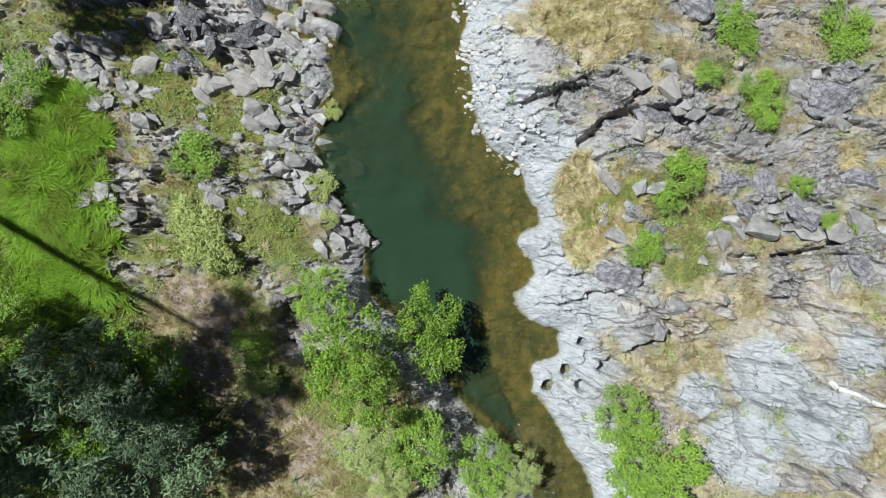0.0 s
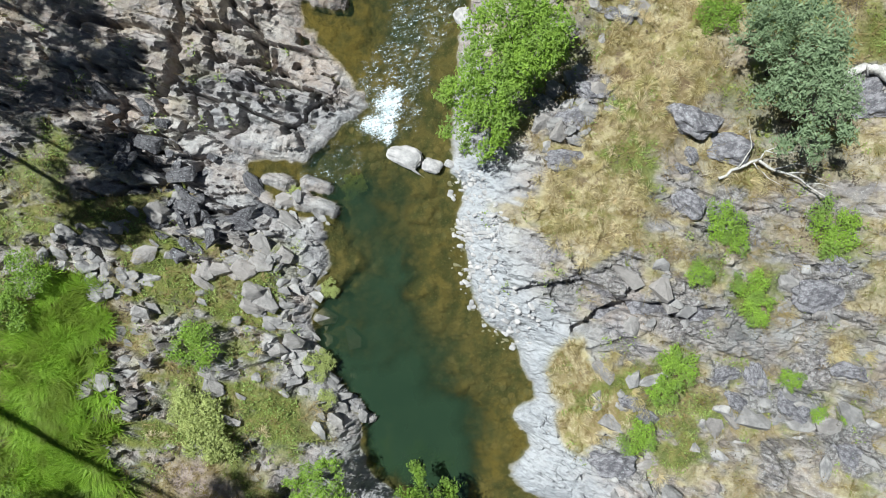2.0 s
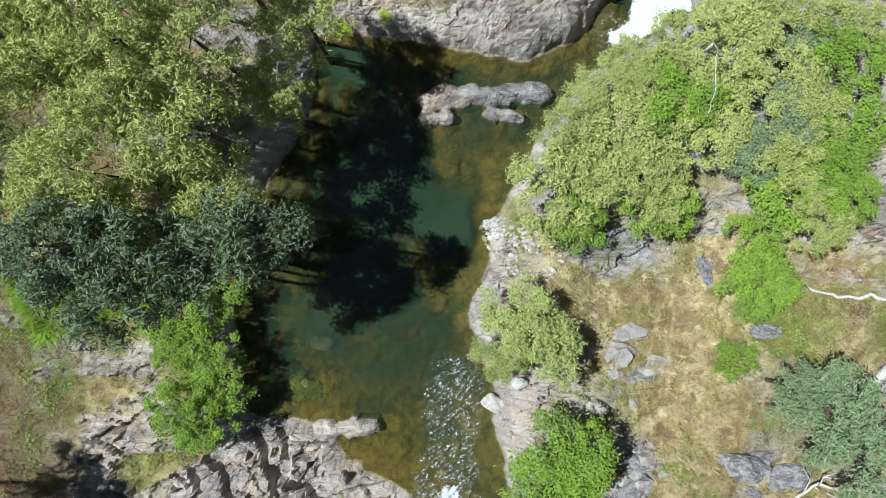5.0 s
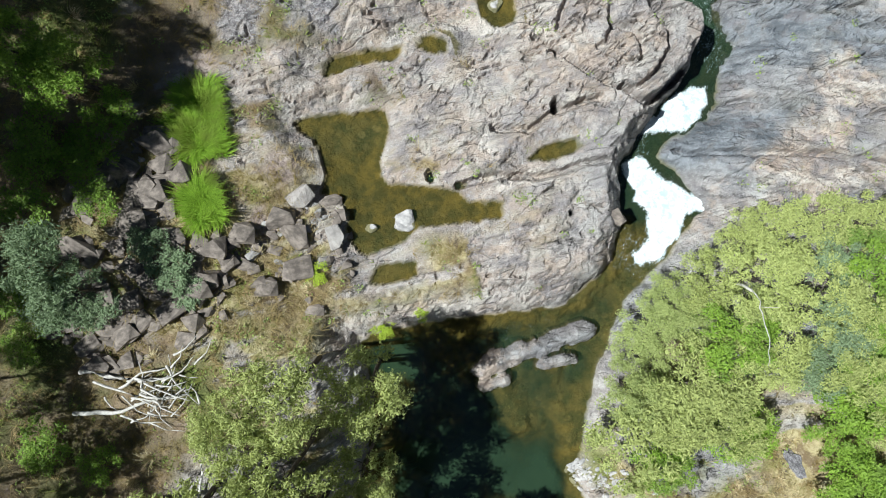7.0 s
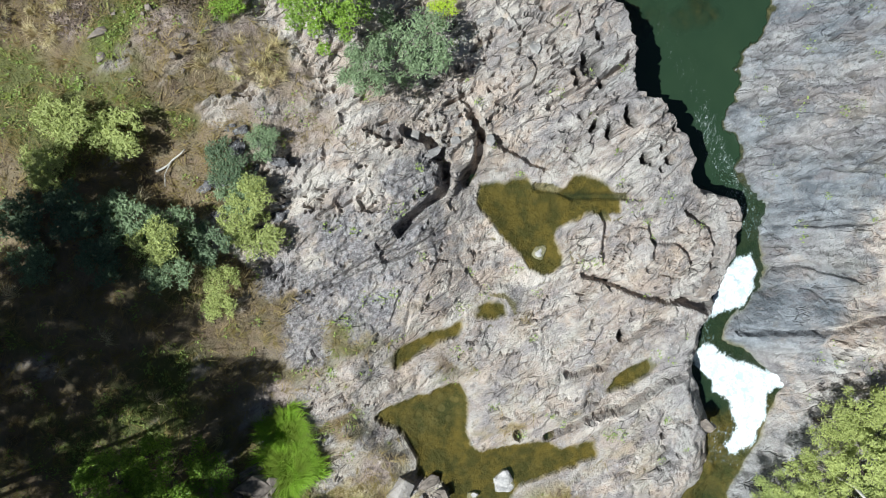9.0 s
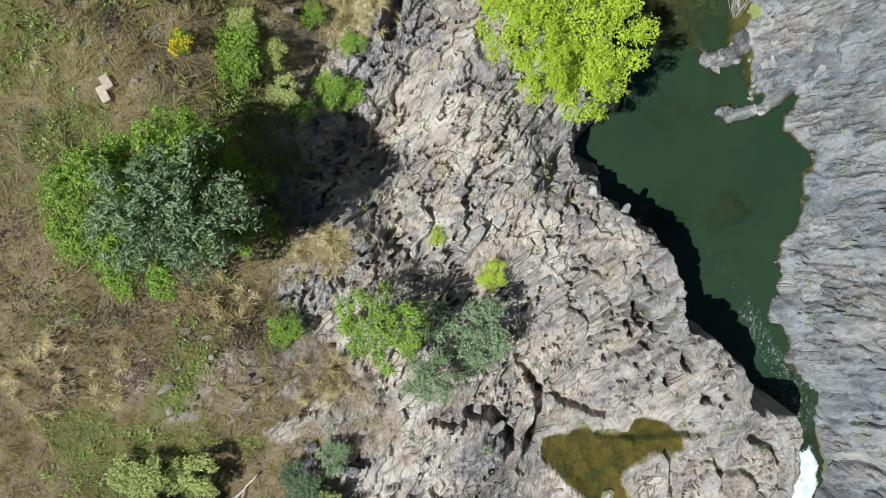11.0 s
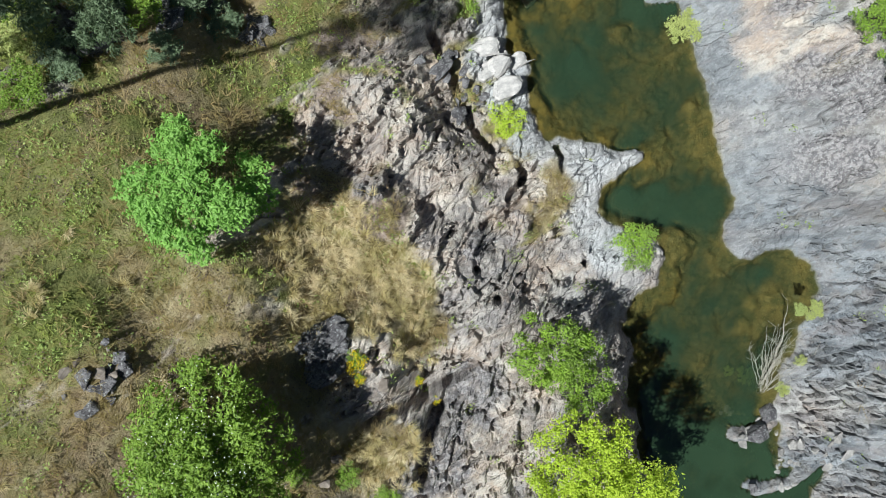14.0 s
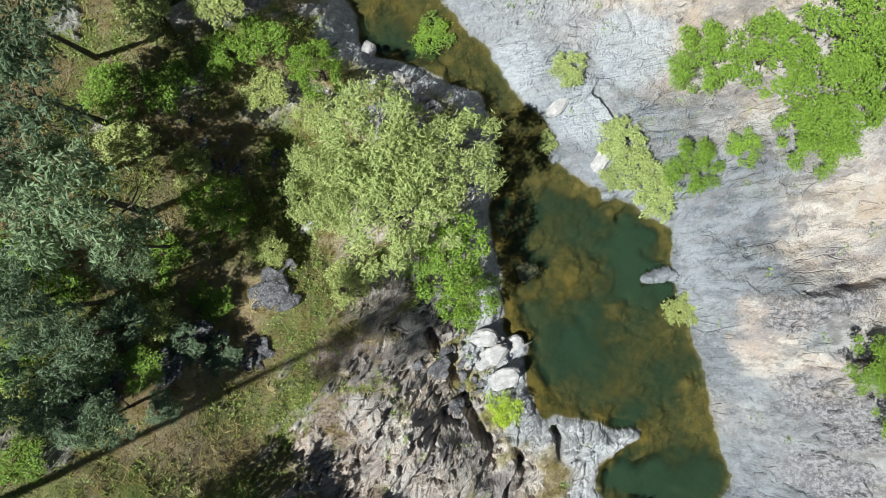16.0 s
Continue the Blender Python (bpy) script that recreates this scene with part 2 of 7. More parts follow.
STRAW_HIGH = [(6.0, 10.1, 1.2), (8.4, 13.3, 1.3), (10.6, 15.6, 1.4), (7.6, 2.7, 1.0), (7.3, -0.5, 1.0), (8.8, 0.8, 1.0), (18.7, 3.5, 1.1), (11.0, 17.8, 2.0), (9.0, 15.9, 1.7), (11.8, 19.6, 1.5), (13.3, 21.0, 1.2), (11.2, 21.6, 1.5), (14.1, 11.2, 1.4),
              (18.4, 22.5, 1.5), (9.3, 18.5, 1.2), (7.1, 20.8, 1.0), (32.7, 80.7, 1.4), (30.9, 81.1, 1.2), (33.6, 78.2, 1.2), (35.3, 81.6, 1.1), (31.9, 76.4, 1.2), (27.4, 74.7, 1.2), (32.0, 83.9, 1.2), (8.2, 73.6, 1.4), (7.0, 75.9, 1.5), (12.6, 65.7, 1.1), (12.8, 70.8, 1.1), (16.8, 68.9, 1.0)]
STRAW = [(-8.2, -10.0, 1.63), (-8.8, -12.3, 1.50), (-9.6, -7.8, 1.09), (7.0, 10.8, 2.40), (6.2, 10.3, 1.87), (9.9, 17.2, 2.45), (9.8, 22.0, 2.49), (9.9, 14.8, 1.59), (33.5, 83.2, 2.10), (32.4, 80.8, 2.33), (32.1, 76.5, 1.39), (27.1, 74.4, 1.57), (32.8, 79.7, 1.83), (7.4, 2.2, 1.58), (7.3, 10.0, 2.37)]
SOIL = [(-12.2, -2.9, 1.09), (-10.9, -4.3, 1.23), (-11.7, -6.0, 1.36), (-10.4, -7.1, 1.36), (-8.5, -8.7, 1.64), (-9.0, -10.4, 1.64), (-7.1, -10.1, 1.36), (10.5, 68.9, 1.39), (12.6, 67.0, 1.21), (12.6, 64.2, 1.00), (11.7, 62.3, 1.02), (8.6, 71.9, 0.93), (41.4, 88.5, 1.2), (39.4, 86.5, 1.4), (37.8, 84.0, 1.3), (42.5, 87.0, 1.1), (36.0, 81.5, 1.1), (34.9, 85.1, 0.9), (10.9, 62.8, 1.2), (1.3, 50.0, 1.4), (-0.9, 48.3, 1.0), (0.9, 55.9, 1.1)]      # bare pinkish earth
OLIVE = [(4.4, 70.9, 1.42), (6.0, 69.5, 1.43), (6.2, 68.0, 1.21), (3.7, 69.3, 1.18), (8.1, 66.6, 0.99), (5.2, 72.1, 1.18), (30.5, 94.0, 1.74), (28.1, 93.1, 1.65), (28.5, 90.1, 1.40), (25.5, 90.4, 1.54), (26.9, 90.0, 1.35), (37.2, 90.7, 1.62), (32.8, 97.6, 1.25), (16.9, 82.5, 1.47), (15.2, 78.5, 1.32)]
# low green herbs between the stones
HERB = [(9.2, 2.2, 1.0), (11.1, 2.7, 1.3), (13.4, 2.5, 1.2), (14.9, 0.8, 1.4), (12.7, 0.6, 1.5), (10.4, 0.6, 1.2), (12.0, -0.7, 1.1), (7.6, 1.5, 0.8), (11.0, -1.5, 0.8), (16.8, 0.4, 1.0), (8.9, 12.7, 1.4),
        (8.6, 14.9, 1.0), (10.0, 12.0, 0.8), (14.4, 5.9, 1.2), (12.6, 7.2, 0.9), (13.8, 9.3, 1.1), (15.3, 6.4, 1.1), (17.6, 0.9, 0.9), (19.2, 0.3, 0.9), (12.4, -1.4, 0.9), (9.6, -1.1, 0.9), (7.1, 0.9, 0.7)]
HERB_LEFT = [(-11.6, 3.7, 1.2), (-9.9, 3.3, 1.0), (-12.4, 5.9, 1.2), (-11.7, 6.4, 0.9), (-12.0, 1.2, 1.5), (-10.2, -0.2, 1.7), (-9.2, 1.5, 1.5), (-11.3, 2.3, 1.2), (-12.1, -0.2, 1.2), (-8.1, -0.2, 1.2), (-14.5, 32.0, 1.5), (-13.0, 30.5, 1.3), (-12.5, 28.5, 1.2), (-15.5, 29.5, 1.0), (-12.2, 26.5, 1.0), (-9.6, -2.4, 1.5),
             (-7.6, -1.5, 1.2), (-19.0, 11.5, 1.6), (-20.4, 9.8, 1.6), (-18.0, 13.0, 1.2), (3.9, 23.0, 1.0)]
# dark lichen crusts on weathered rock; past x = 50, painted fissures and shadow
LICHEN_AND_SHADE = [(56.5, 71.0, 1.2), (58.4, 70.4, 1.0), (53.8, 67.9, 1.3), (53.6, 66.1, 1.4), (50.5, 65.9, 1.2), (51.0, 64.7, 1.4), (12.7, 57.7, 1.2), (13.8, 57.4, 0.9), (8.1, 57.3, 2.0), (10.7, 56.2, 2.0), (5.5, 57.3, 1.7), (5.6, 59.1, 1.1), (7.0, 55.0, 1.4), (3.8, 56.4, 1.2), (36.5, 82.8, 0.9), (37.6, 76.6, 1.0), (40.5, 82.5, 0.8),
          (29.6, 72.7, 1.4), (25.1, 72.8, 1.2), (27.7, 72.2, 1.6), (31.0, 72.4, 1.6), (15.0, 68.6, 1.2)]
LICHEN_UPPER = [(6.0, 6.4, 1.5), (8.1, 6.7, 1.6), (11.3, 5.6, 1.8), (8.4, 4.0, 1.3), (16.5, 0.9, 1.2), (17.5, 2.5, 1.2), (14.7, 1.4, 1.0), (19.3, -1.3, 1.7), (8.3, -2.3, 1.4), (13.1, 2.4, 0.9), (4.9, 8.0, 1.2), (13.3, 9.7, 1.5), (11.7, 10.6, 1.0),
                (14.6, 8.9, 1.0), (18.8, 6.9, 1.4), (5.8, 14.1, 1.1), (7.1, 15.6, 1.1), (20.0, 15.9, 1.2), (17.6, 6.1, 1.5), (9.5, -4.5, 1.2), (16.0, -2.0, 1.2)]
# rusty and sandy stains high on the lower right bank
RUSTY = [(22.5, 35.1, 2.2), (24.3, 36.0, 1.7), (26.8, 37.3, 1.7), (21.8, 33.5, 1.4), (61.4, 71.7, 2.2), (55.6, 71.2, 1.4), (63.1, 72.0, 1.7), (59.9, 71.9, 1.6), (59.5, 70.6, 1.6), (54.2, 70.8, 1.2), (54.8, 68.6, 1.5)]
# tawny rock laid bare between the grass and the water
BARE = [(42.9, 85.6, 1.4), (40.3, 85.3, 1.68), (41.4, 82.4, 1.68), (41.2, 79.1, 1.68), (37.7, 84.4, 1.68), (42.8, 83.4, 1.4), (39.7, 83.2, 1.68), (42.5, 81.1, 1.12), (41.4, 76.4, 1.4), (41.7, 86.8, 1.12), (37.6, 86.4, 1.12)]
# pale slabs worn smooth by floods
WASHED = [(55.4, 97.9, 1.58), (59.7, 89.4, 1.71), (59.6, 84.8, 2.28), (63.8, 84.8, 2.26), (44.8, 80.0, 1.43), (46.5, 80.7, 1.3), (44.7, 74.3, 1.6), (45.8, 82.0, 1.2), (41.6, 70.6, 1.3), (43.3, 77.8, 0.9), (17.5, -8.7, 2.4), (15.0, -6.5, 1.8), (14.0, -10.0, 2.2), (19.0, -5.5, 1.5), (12.0, -7.5, 1.2)]
# rock pools: outlines on the shelf between the falls and the bluff
POOL_A = [(2.7, 51.7), (5.3, 50.6), (6.9, 49.5), (6.7, 48.7), (5.3, 47.7), (4.7, 46.8), (6.1, 45.6), (7.6, 44.3), (7.5, 43.6), (9.1, 42.4), (8.5, 41.9), (7.0, 42.7), (5.1, 43.8), (3.7, 43.8), (1.8, 44.4), (1.9, 45.6), (2.6, 46.8), (2.1, 48.1), (2.9, 48.9), (3.2, 50.3)]
POOL_B = [(1.2, 43.4), (2.2, 43.5), (3.9, 42.7), (3.4, 42.0), (1.2, 42.9)]
POOL_C = [(14.9, 55.4), (15.8, 54.3), (16.7, 53.8), (16.6, 52.9), (17.3, 51.9), (18.4, 51.8), (19.1, 50.9), (19.0, 49.4), (18.5, 49.1), (17.5, 50.1), (16.0, 50.9), (15.2, 50.7), (14.9, 49.4), (13.8, 49.6), (13.4, 50.6), (13.7, 51.8), (13.9, 53.6), (14.2, 54.5)]
POOL_D = [(5.0, 53.1), (6.4, 52.9), (7.8, 52.3), (9.0, 51.6), (10.4, 51.4), (11.4, 50.4), (10.9, 49.9), (9.7, 51.1), (8.4, 51.3), (6.8, 52.1), (5.5, 52.4)]
POOL_E = [(11.1, 43.6), (12.7, 43.5), (14.1, 42.9), (14.1, 42.5), (12.7, 42.7)]
POOLS = [(POOL_A, 2.75), (POOL_B, 2.7), (POOL_C, 2.65), (POOL_D, 3.1), (POOL_E, 2.3)]
# potholes worn into the rock: x, y, radius
HOLES = [(6.4, -6.9, 0.36), (7.1, -7.6, 0.36), (5.5, -7.7, 0.39), (7.1, -5.4, 0.25), (13.9, 44.8, 0.31), (6.8, 45.5, 0.22), (20.8, 52.8, 0.25), (21.1, 52.2, 0.20), (22.2, 51.9, 0.31), (20.7, 53.6, 0.20), (21.4, 48.9, 0.20), (21.1, 49.9, 0.25), (21.7, 53.8, 0.20), (21.8, 54.8, 0.25), (22.8, 54.8, 0.67), (22.1, 51.6, 0.39), (20.9, 52.8, 0.22), (21.1, 52.1, 0.31), (21.2, 49.9, 0.31), (22.0, 48.9, 0.28), (22.1, 49.6, 0.20), (23.4, 49.7, 0.25), (23.0, 55.4, 0.28)]
HOLES += [(22.7, 53.9, 0.27), (24.3, 55.5, 0.24), (22.4, 52.1, 0.24), (20.8, 52.0, 0.22), (20.5, 52.8, 0.19), (21.3, 49.5, 0.22), (22.1, 55.2, 0.27), (41.8, 76.6, 0.41), (35.8, 74.3, 0.26), (40.1, 71.2, 0.23), (36.4, 76.1, 0.23), (6.9, 45.7, 0.25), (14.0, 45.0, 0.28), (11.5, 40.1, 0.17)]


# open joints and gullies in the rock: width, depth, then the line
JOINTS = [
    (0.14, 0.6, [(15.0, 48.3), (15.5, 47.2), (16.3, 45.2), (17.0, 43.9), (17.9, 43.2), (19.3, 43.4), (20.7, 44.0), (21.2, 44.8), (20.9, 46.3)]),
    (0.35, 1.0, [(17.3, 57.6), (16.7, 56.6), (15.6, 55.9), (14.6, 55.9)]), (0.35, 1.1, [(14.4, 59.4), (14.9, 58.3), (14.5, 57.0), (13.4, 56.1), (12.0, 56.4), (10.7, 56.6)]),
    (0.17, 0.45, [(19.0, 47.3), (18.6, 46.5), (17.9, 46.0), (17.3, 46.0)]), (0.17, 0.45, [(18.7, 46.6), (19.4, 45.8), (19.4, 44.9), (19.0, 44.3)]),
    (0.17, 0.45, [(18.0, 49.5), (17.7, 49.0), (17.0, 48.5), (16.3, 48.0)]), (0.16, 0.7, [(20.7, 54.5), (22.1, 53.9), (23.6, 53.7), (24.4, 53.8)]), (0.17, 0.4, [(25.1, 56.1), (24.5, 55.8), (24.2, 54.9)]), (0.17, 0.4, [(16.8, 53.0), (17.6, 51.4), (18.7, 50.0), (19.9, 48.6)]),
    (0.18, 0.6, [(16.9, 56.8), (17.2, 55.4), (17.8, 53.2)]), (0.24, 0.4, [(4.8, 58.4), (6.9, 57.4), (8.5, 56.7), (10.5, 55.6), (12.1, 54.8)]),
    (0.2, 0.6, [(20.1, 55.0), (21.9, 54.4), (23.9, 53.6)]), (0.2, 0.7, [(17.2, 40.8), (19.1, 38.7), (21.8, 36.4), (24.0, 34.9)]),
    (0.2, 0.6, [(21.5, 40.4), (23.4, 39.3), (24.0, 37.4)]), (0.2, 0.5, [(10.8, 45.7), (12.1, 44.6), (13.5, 44.7), (16.0, 44.0)]),
    (0.35, 1.2, [(17.3, 43.7), (17.8, 42.4), (19.1, 42.3), (21.1, 42.6)]), (0.25, 0.7, [(7.7, 44.4), (9.6, 43.7), (11.2, 42.5), (13.1, 41.8), (14.5, 41.3)]),
    (0.3, 0.9, [(8.1, -6.7), (8.5, -6.1), (9.7, -5.2), (10.8, -4.9), (10.7, -4.2)]), (0.35, 0.9, [(6.7, 4.4), (7.7, 5.1), (8.3, 5.5), (10.6, 5.5), (11.5, 5.0), (12.8, 5.3)]),
    (0.2, 0.6, [(13.7, -1.1), (15.8, -1.1), (17.7, -0.8), (19.0, 0.1)]), (0.45, 1.3, [(24.1, 77.0), (26.3, 76.6), (28.6, 75.6), (30.9, 74.2), (32.4, 73.5)]),
    (0.5, 1.2, [(26.8, 72.5), (28.5, 73.4), (29.7, 73.7)]), (0.3, 0.9, [(40.4, 76.7), (42.2, 76.7), (42.4, 77.5)]), (0.4, 1.2, [(45.1, 85.0), (44.3, 83.5), (42.4, 80.0), (42.1, 79.0)]),
    (0.3, 1.0, [(44.8, 76.5), (44.2, 75.5), (43.2, 75.2)]), (0.2, 0.8, [(-13.1, 18.8), (-12.6, 17.1), (-13.2, 16.6)]), 
    
    (0.2, 0.7, [(38.4, 77.1), (40.6, 76.1), (43.1, 76.5)]), (0.25, 0.8, [(57.7, 71.3), (58.6, 70.6), (60.4, 68.9)]), (0.2, 0.6, [(61.0, 85.1), (60.8, 83.7), (60.4, 83.0)]),
]

# joints and potholes of the smooth shelf beside the rapid
JOINTS_SHELF = [
    (0.16, 0.6, [(-12.6, 23.0), (-12.9, 22.3), (-12.4, 21.6), (-12.6, 20.5), (-12.4, 19.4), (-12.7, 18.6), (-13.3, 18.7), (-14.2, 19.0), (-15.8, 19.2)]),
    (0.17, 0.6, [(-10.7, 22.7), (-10.2, 21.7), (-10.3, 21.0), (-10.1, 20.3), (-10.3, 19.3)]),
    (0.15, 0.5, [(-9.4, 22.4), (-9.2, 21.5), (-9.3, 20.6), (-10.3, 20.9)]),
    (0.28, 0.9, [(-10.1, 20.5), (-9.5, 20.0), (-8.9, 19.2), (-8.5, 18.2), (-8.5, 17.3)]),
    (0.16, 0.5, [(-8.5, 17.3), (-9.4, 17.3), (-10.3, 17.6), (-11.1, 17.7)]),
    (0.14, 0.45, [(-11.5, 19.2), (-10.7, 19.1), (-9.6, 19.2)]),
    (0.32, 0.9, [(-12.7, 18.1), (-12.9, 17.1), (-13.3, 16.5), (-13.7, 16.1)]),
    (0.3, 0.9, [(-6.9, 21.1), (-6.9, 20.0), (-6.7, 18.7)]),
]
JOINTS_LEDGE = [
    (0.15, 0.5, [(-9.2, 16.9), (-8.3, 16.4), (-6.3, 16.1)]),
    (0.16, 0.5, [(-9.9, 16.2), (-8.6, 15.6), (-7.1, 15.1), (-6.3, 14.5)]),
    (0.15, 0.5, [(-11.9, 16.1), (-11.2, 15.5)]),
    (0.18, 0.6, [(-9.3, 15.2), (-9.6, 14.3), (-10.4, 13.9)]),
    (0.15, 0.5, [(-12.2, 13.8), (-11.6, 14.1), (-9.7, 14.2)]),
    (0.14, 0.45, [(-13.7, 22.1), (-13.8, 20.7), (-14.2, 20.6)]),
    (0.25, 0.8, [(-15.8, 19.2), (-16.7, 19.4), (-17.3, 19.1)]),
    (0.22, 0.7, [(-15.4, 15.6), (-15.9, 14.5), (-16.3, 14.3)]),
    (0.22, 0.7, [(-8.1, 18.0), (-8.1, 17.1), (-6.9, 16.5)]),
]
HOLES_SHELF = [(-7.0, 17.4, 0.22), (-7.4, 14.2, 0.35), (-6.0, 15.9, 0.26), (-10.9, 21.7, 0.14), (-9.7, 21.4, 0.14), (-8.3, 20.2, 0.16), (-10.7, 17.6, 0.26), (-7.8, 17.1, 0.16), (-5.5, 15.3, 0.16), (-17.3, 19.2, 0.16)]

# rocks that stand in the water: half width, height over the water, then the line of the crest
ISLANDS = [
    (0.55, 0.5, [(3.2, 35.8), (4.5, 35.8), (6.5, 35.1), (8.9, 34.4)]), (0.4, 0.35, [(6.2, 34.2), (7.6, 33.6)]), (0.35, 0.3, [(2.9, 35.1), (3.9, 34.8)]),
    (0.4, 0.4, [(37.2, 58.5), (37.7, 57.5), (38.9, 57.0)]), (0.35, 0.35, [(35.4, 55.4), (36.9, 54.1), (38.8, 53.5)]), (0.3, 0.3, [(35.2, 56.0), (35.5, 55.7)]),
    (0.45, 0.5, [(-7.6, 21.5), (-6.2, 21.1), (-4.8, 20.7)]), (0.4, 0.4, [(-8.6, 11.8), (-7.6, 11.5)]), (0.4, 0.4, [(-6.8, 10.6), (-5.2, 10.2)]), (0.4, 0.4, [(-7.5, 9.1), (-5.9, 8.8)]),
    (0.35, 0.35, [(-6.5, 11.6), (-5.5, 11.3)]), (0.35, 0.3, [(-4.2, 0.3), (-3.4, -0.5)]), (0.4, 0.4, [(-6.5, 1.4), (-5.0, 0.8)]), (0.35, 0.3, [(57.0, 84.8), (57.9, 84.1)]),
    (0.4, 0.4, [(54.4, 76.7), (55.4, 75.6)]), (0.35, 0.3, [(56.9, 81.2), (57.8, 80.5)]), (0.6, 0.5, [(27.9, 61.5), (28.0, 60.2)]), (0.5, 0.6, [(44.1, 74.8), (45.4, 73.8), (46.6, 72.3)]),
]


def bedding(x, y, along, lateral):
    """Along and across the rock's layers, which swing round on the lower right bank."""
    u, v = rock_axes(x, y)
    swung = (lateral < 0) & (along > 84)
    c, s = math.cos(SWING), math.sin(SWING)
    return np.where(swung, u * c + v * s, u), np.where(swung, -u * s + v * c, v)


SWING = radians(-24)


def covers(x, y, edge, along, lateral):
    """Bare rock, greenness of the plant cover, and paleness of water-worn rock, each 0 to 1."""
    wide = np.where(lateral > 0, np.interp(along, ROCK_S, ROCK_LEFT), np.interp(along, ROCK_S, ROCK_RIGHT))
    n = fbm(x / 5.0, y / 5.0, 4, 21)
    u, v = bedding(x, y, along, lateral)
    patch = fbm(u / 4.5, v / 1.8, 5, 33, 0.6)
    rock = ramp(wide - edge + 4.5 * n, -1.2, 1.2)
    right_upper = (lateral < 0) * (1 - ramp(along, 44, 52))
    rock = np.maximum(rock, right_upper * 0.9)
    share = np.where(lateral > 0, 0.25, 0.05) * np.ones_like(x)
    share = np.where((lateral < 0) & (along < 48), -0.05 + 0.25 * ramp(edge, 1, 7), share)
    share = np.where((lateral < 0) & (along > 80), -0.7 + 0.45 * ramp(edge, 9, 20), share)
    share = np.where((lateral > 0) & (along > 72) & (along < 128), -0.6 + 0.6 * ramp(edge, 13, 22), share)
    share = np.where((lateral > 0) & (along > 44) & (along < 56), -0.5, share)
    plants = ramp(patch, -share + 0.12, -share + 0.3) * ramp(edge, 0.6, 2.2)
    plants = plants * np.where(lateral < 0, 0.75, 1.0)
    outcrop = (1 - rock) * ramp(patch, 0.32, 0.46) * np.where(lateral > 0, 0.8, 1.0)
    rock = np.clip(rock * (1 - plants) + outcrop, 0, 1)
    green = np.where(lateral > 0, np.interp(along, ROCK_S, GREEN_LEFT), np.interp(along, ROCK_S, GREEN_RIGHT))
    green = ramp(fbm(x / 2.6, y / 2.6, 4, 57) * 0.9 + green, 0.25, 0.95)
    for px, py, pr in LUSH:
        k = 1 - ramp(np.hypot(x - px, y - py) / pr + 0.5 * n, 0.8, 1.15)
        green, rock = np.maximum(green, k), rock * (1 - k)
    for px, py, pr in STRAW + STRAW_HIGH:
        k = 1 - ramp(np.hypot(x - px, y - py) / pr + 0.7 * n, 0.75, 1.2)
        green, rock = green * (1 - k), rock * (1 - k)
    for px, py, pr in OLIVE:
        k = 1 - ramp(np.hypot(x - px, y - py) / pr + 0.8 * n, 0.6, 1.3)
        green, rock = np.maximum(green, 0.8 * k), rock * (1 - k)
    ragged = fbm(x / 0.9, y / 0.9, 4, 63, 0.65)
    for px, py, pr in HERB + HERB_LEFT:
        k = 1 - ramp(np.hypot(x - px, y - py) / pr + 1.1 * ragged, 0.45, 1.1)
        green, rock = np.maximum(green, 0.95 * k), rock * (1 - 0.85 * k)
    earth = np.zeros_like(x)
    for px, py, pr in SOIL:
        earth = np.maximum(earth, 1 - ramp(np.hypot(x - px, y - py) / pr + 0.8 * n, 0.6, 1.2))
    green, rock = green * (1 - earth), rock * (1 - 0.8 * earth)
    dusty = np.where(lateral > 0, 0.35, 0.6) * (1 - 0.75 * ramp(along, 76, 90)) * ramp(edge, 1.5, 4)
    rock = rock * (1 - 0.75 * dusty * ramp(fbm(u / 1.3, v / 0.6, 4, 49, 0.6), -0.05, 0.3))
    pale = (1 - ramp(edge + 1.5 * n, 1.2, 4.0)) * np.where(lateral < 0, 1, 0.35) * (1 - ramp(along, 44, 50))
    pale = np.maximum(pale, (1 - ramp(edge + 1.2 * n, 0.8, 2.6)) * ramp(along, 122, 130) * np.where(lateral > 0, 0.9, 0.25))
    for px, py, pr in WASHED:
        k = 1 - ramp(np.hypot(x - px, y - py) / pr + 0.4 * n, 0.7, 1.2)
        pale, rock = np.maximum(pale, k), np.maximum(rock, 0.95 * k)
    pale = np.maximum(pale, 0.5 * (1 - ramp(edge + 2 * n, 3, 6)) * ramp(along, 146, 152))
    tan = np.where(lateral > 0, np.interp(along, [0, 40, 52, 66, 74, 95, 110, 130, 170], [0.6, 0.6, 0.95, 0.7, 1.0, 1.0, 0.95, 1.0, 0.5]),
                   np.interp(along, [0, 44, 60, 80, 95, 170], [0.6, 0.6, 0.6, 0.3, 0.0, 0.0]) + 0.85 * ramp(edge / np.interp(along, [90, 118, 132], [1.0, 1.0, 0.7]), 4, 11) * ramp(along, 70, 90))
    tan = tan - 0.3 * (lateral > 0) * ramp(along, 72, 78) * (1 - ramp(along, 124, 130)) * (1 - ramp(edge + 3 * n, 1, 7))
    tan = np.clip(tan + 0.55 * fbm(u / 6, v / 3, 4, 45), 0, 1)
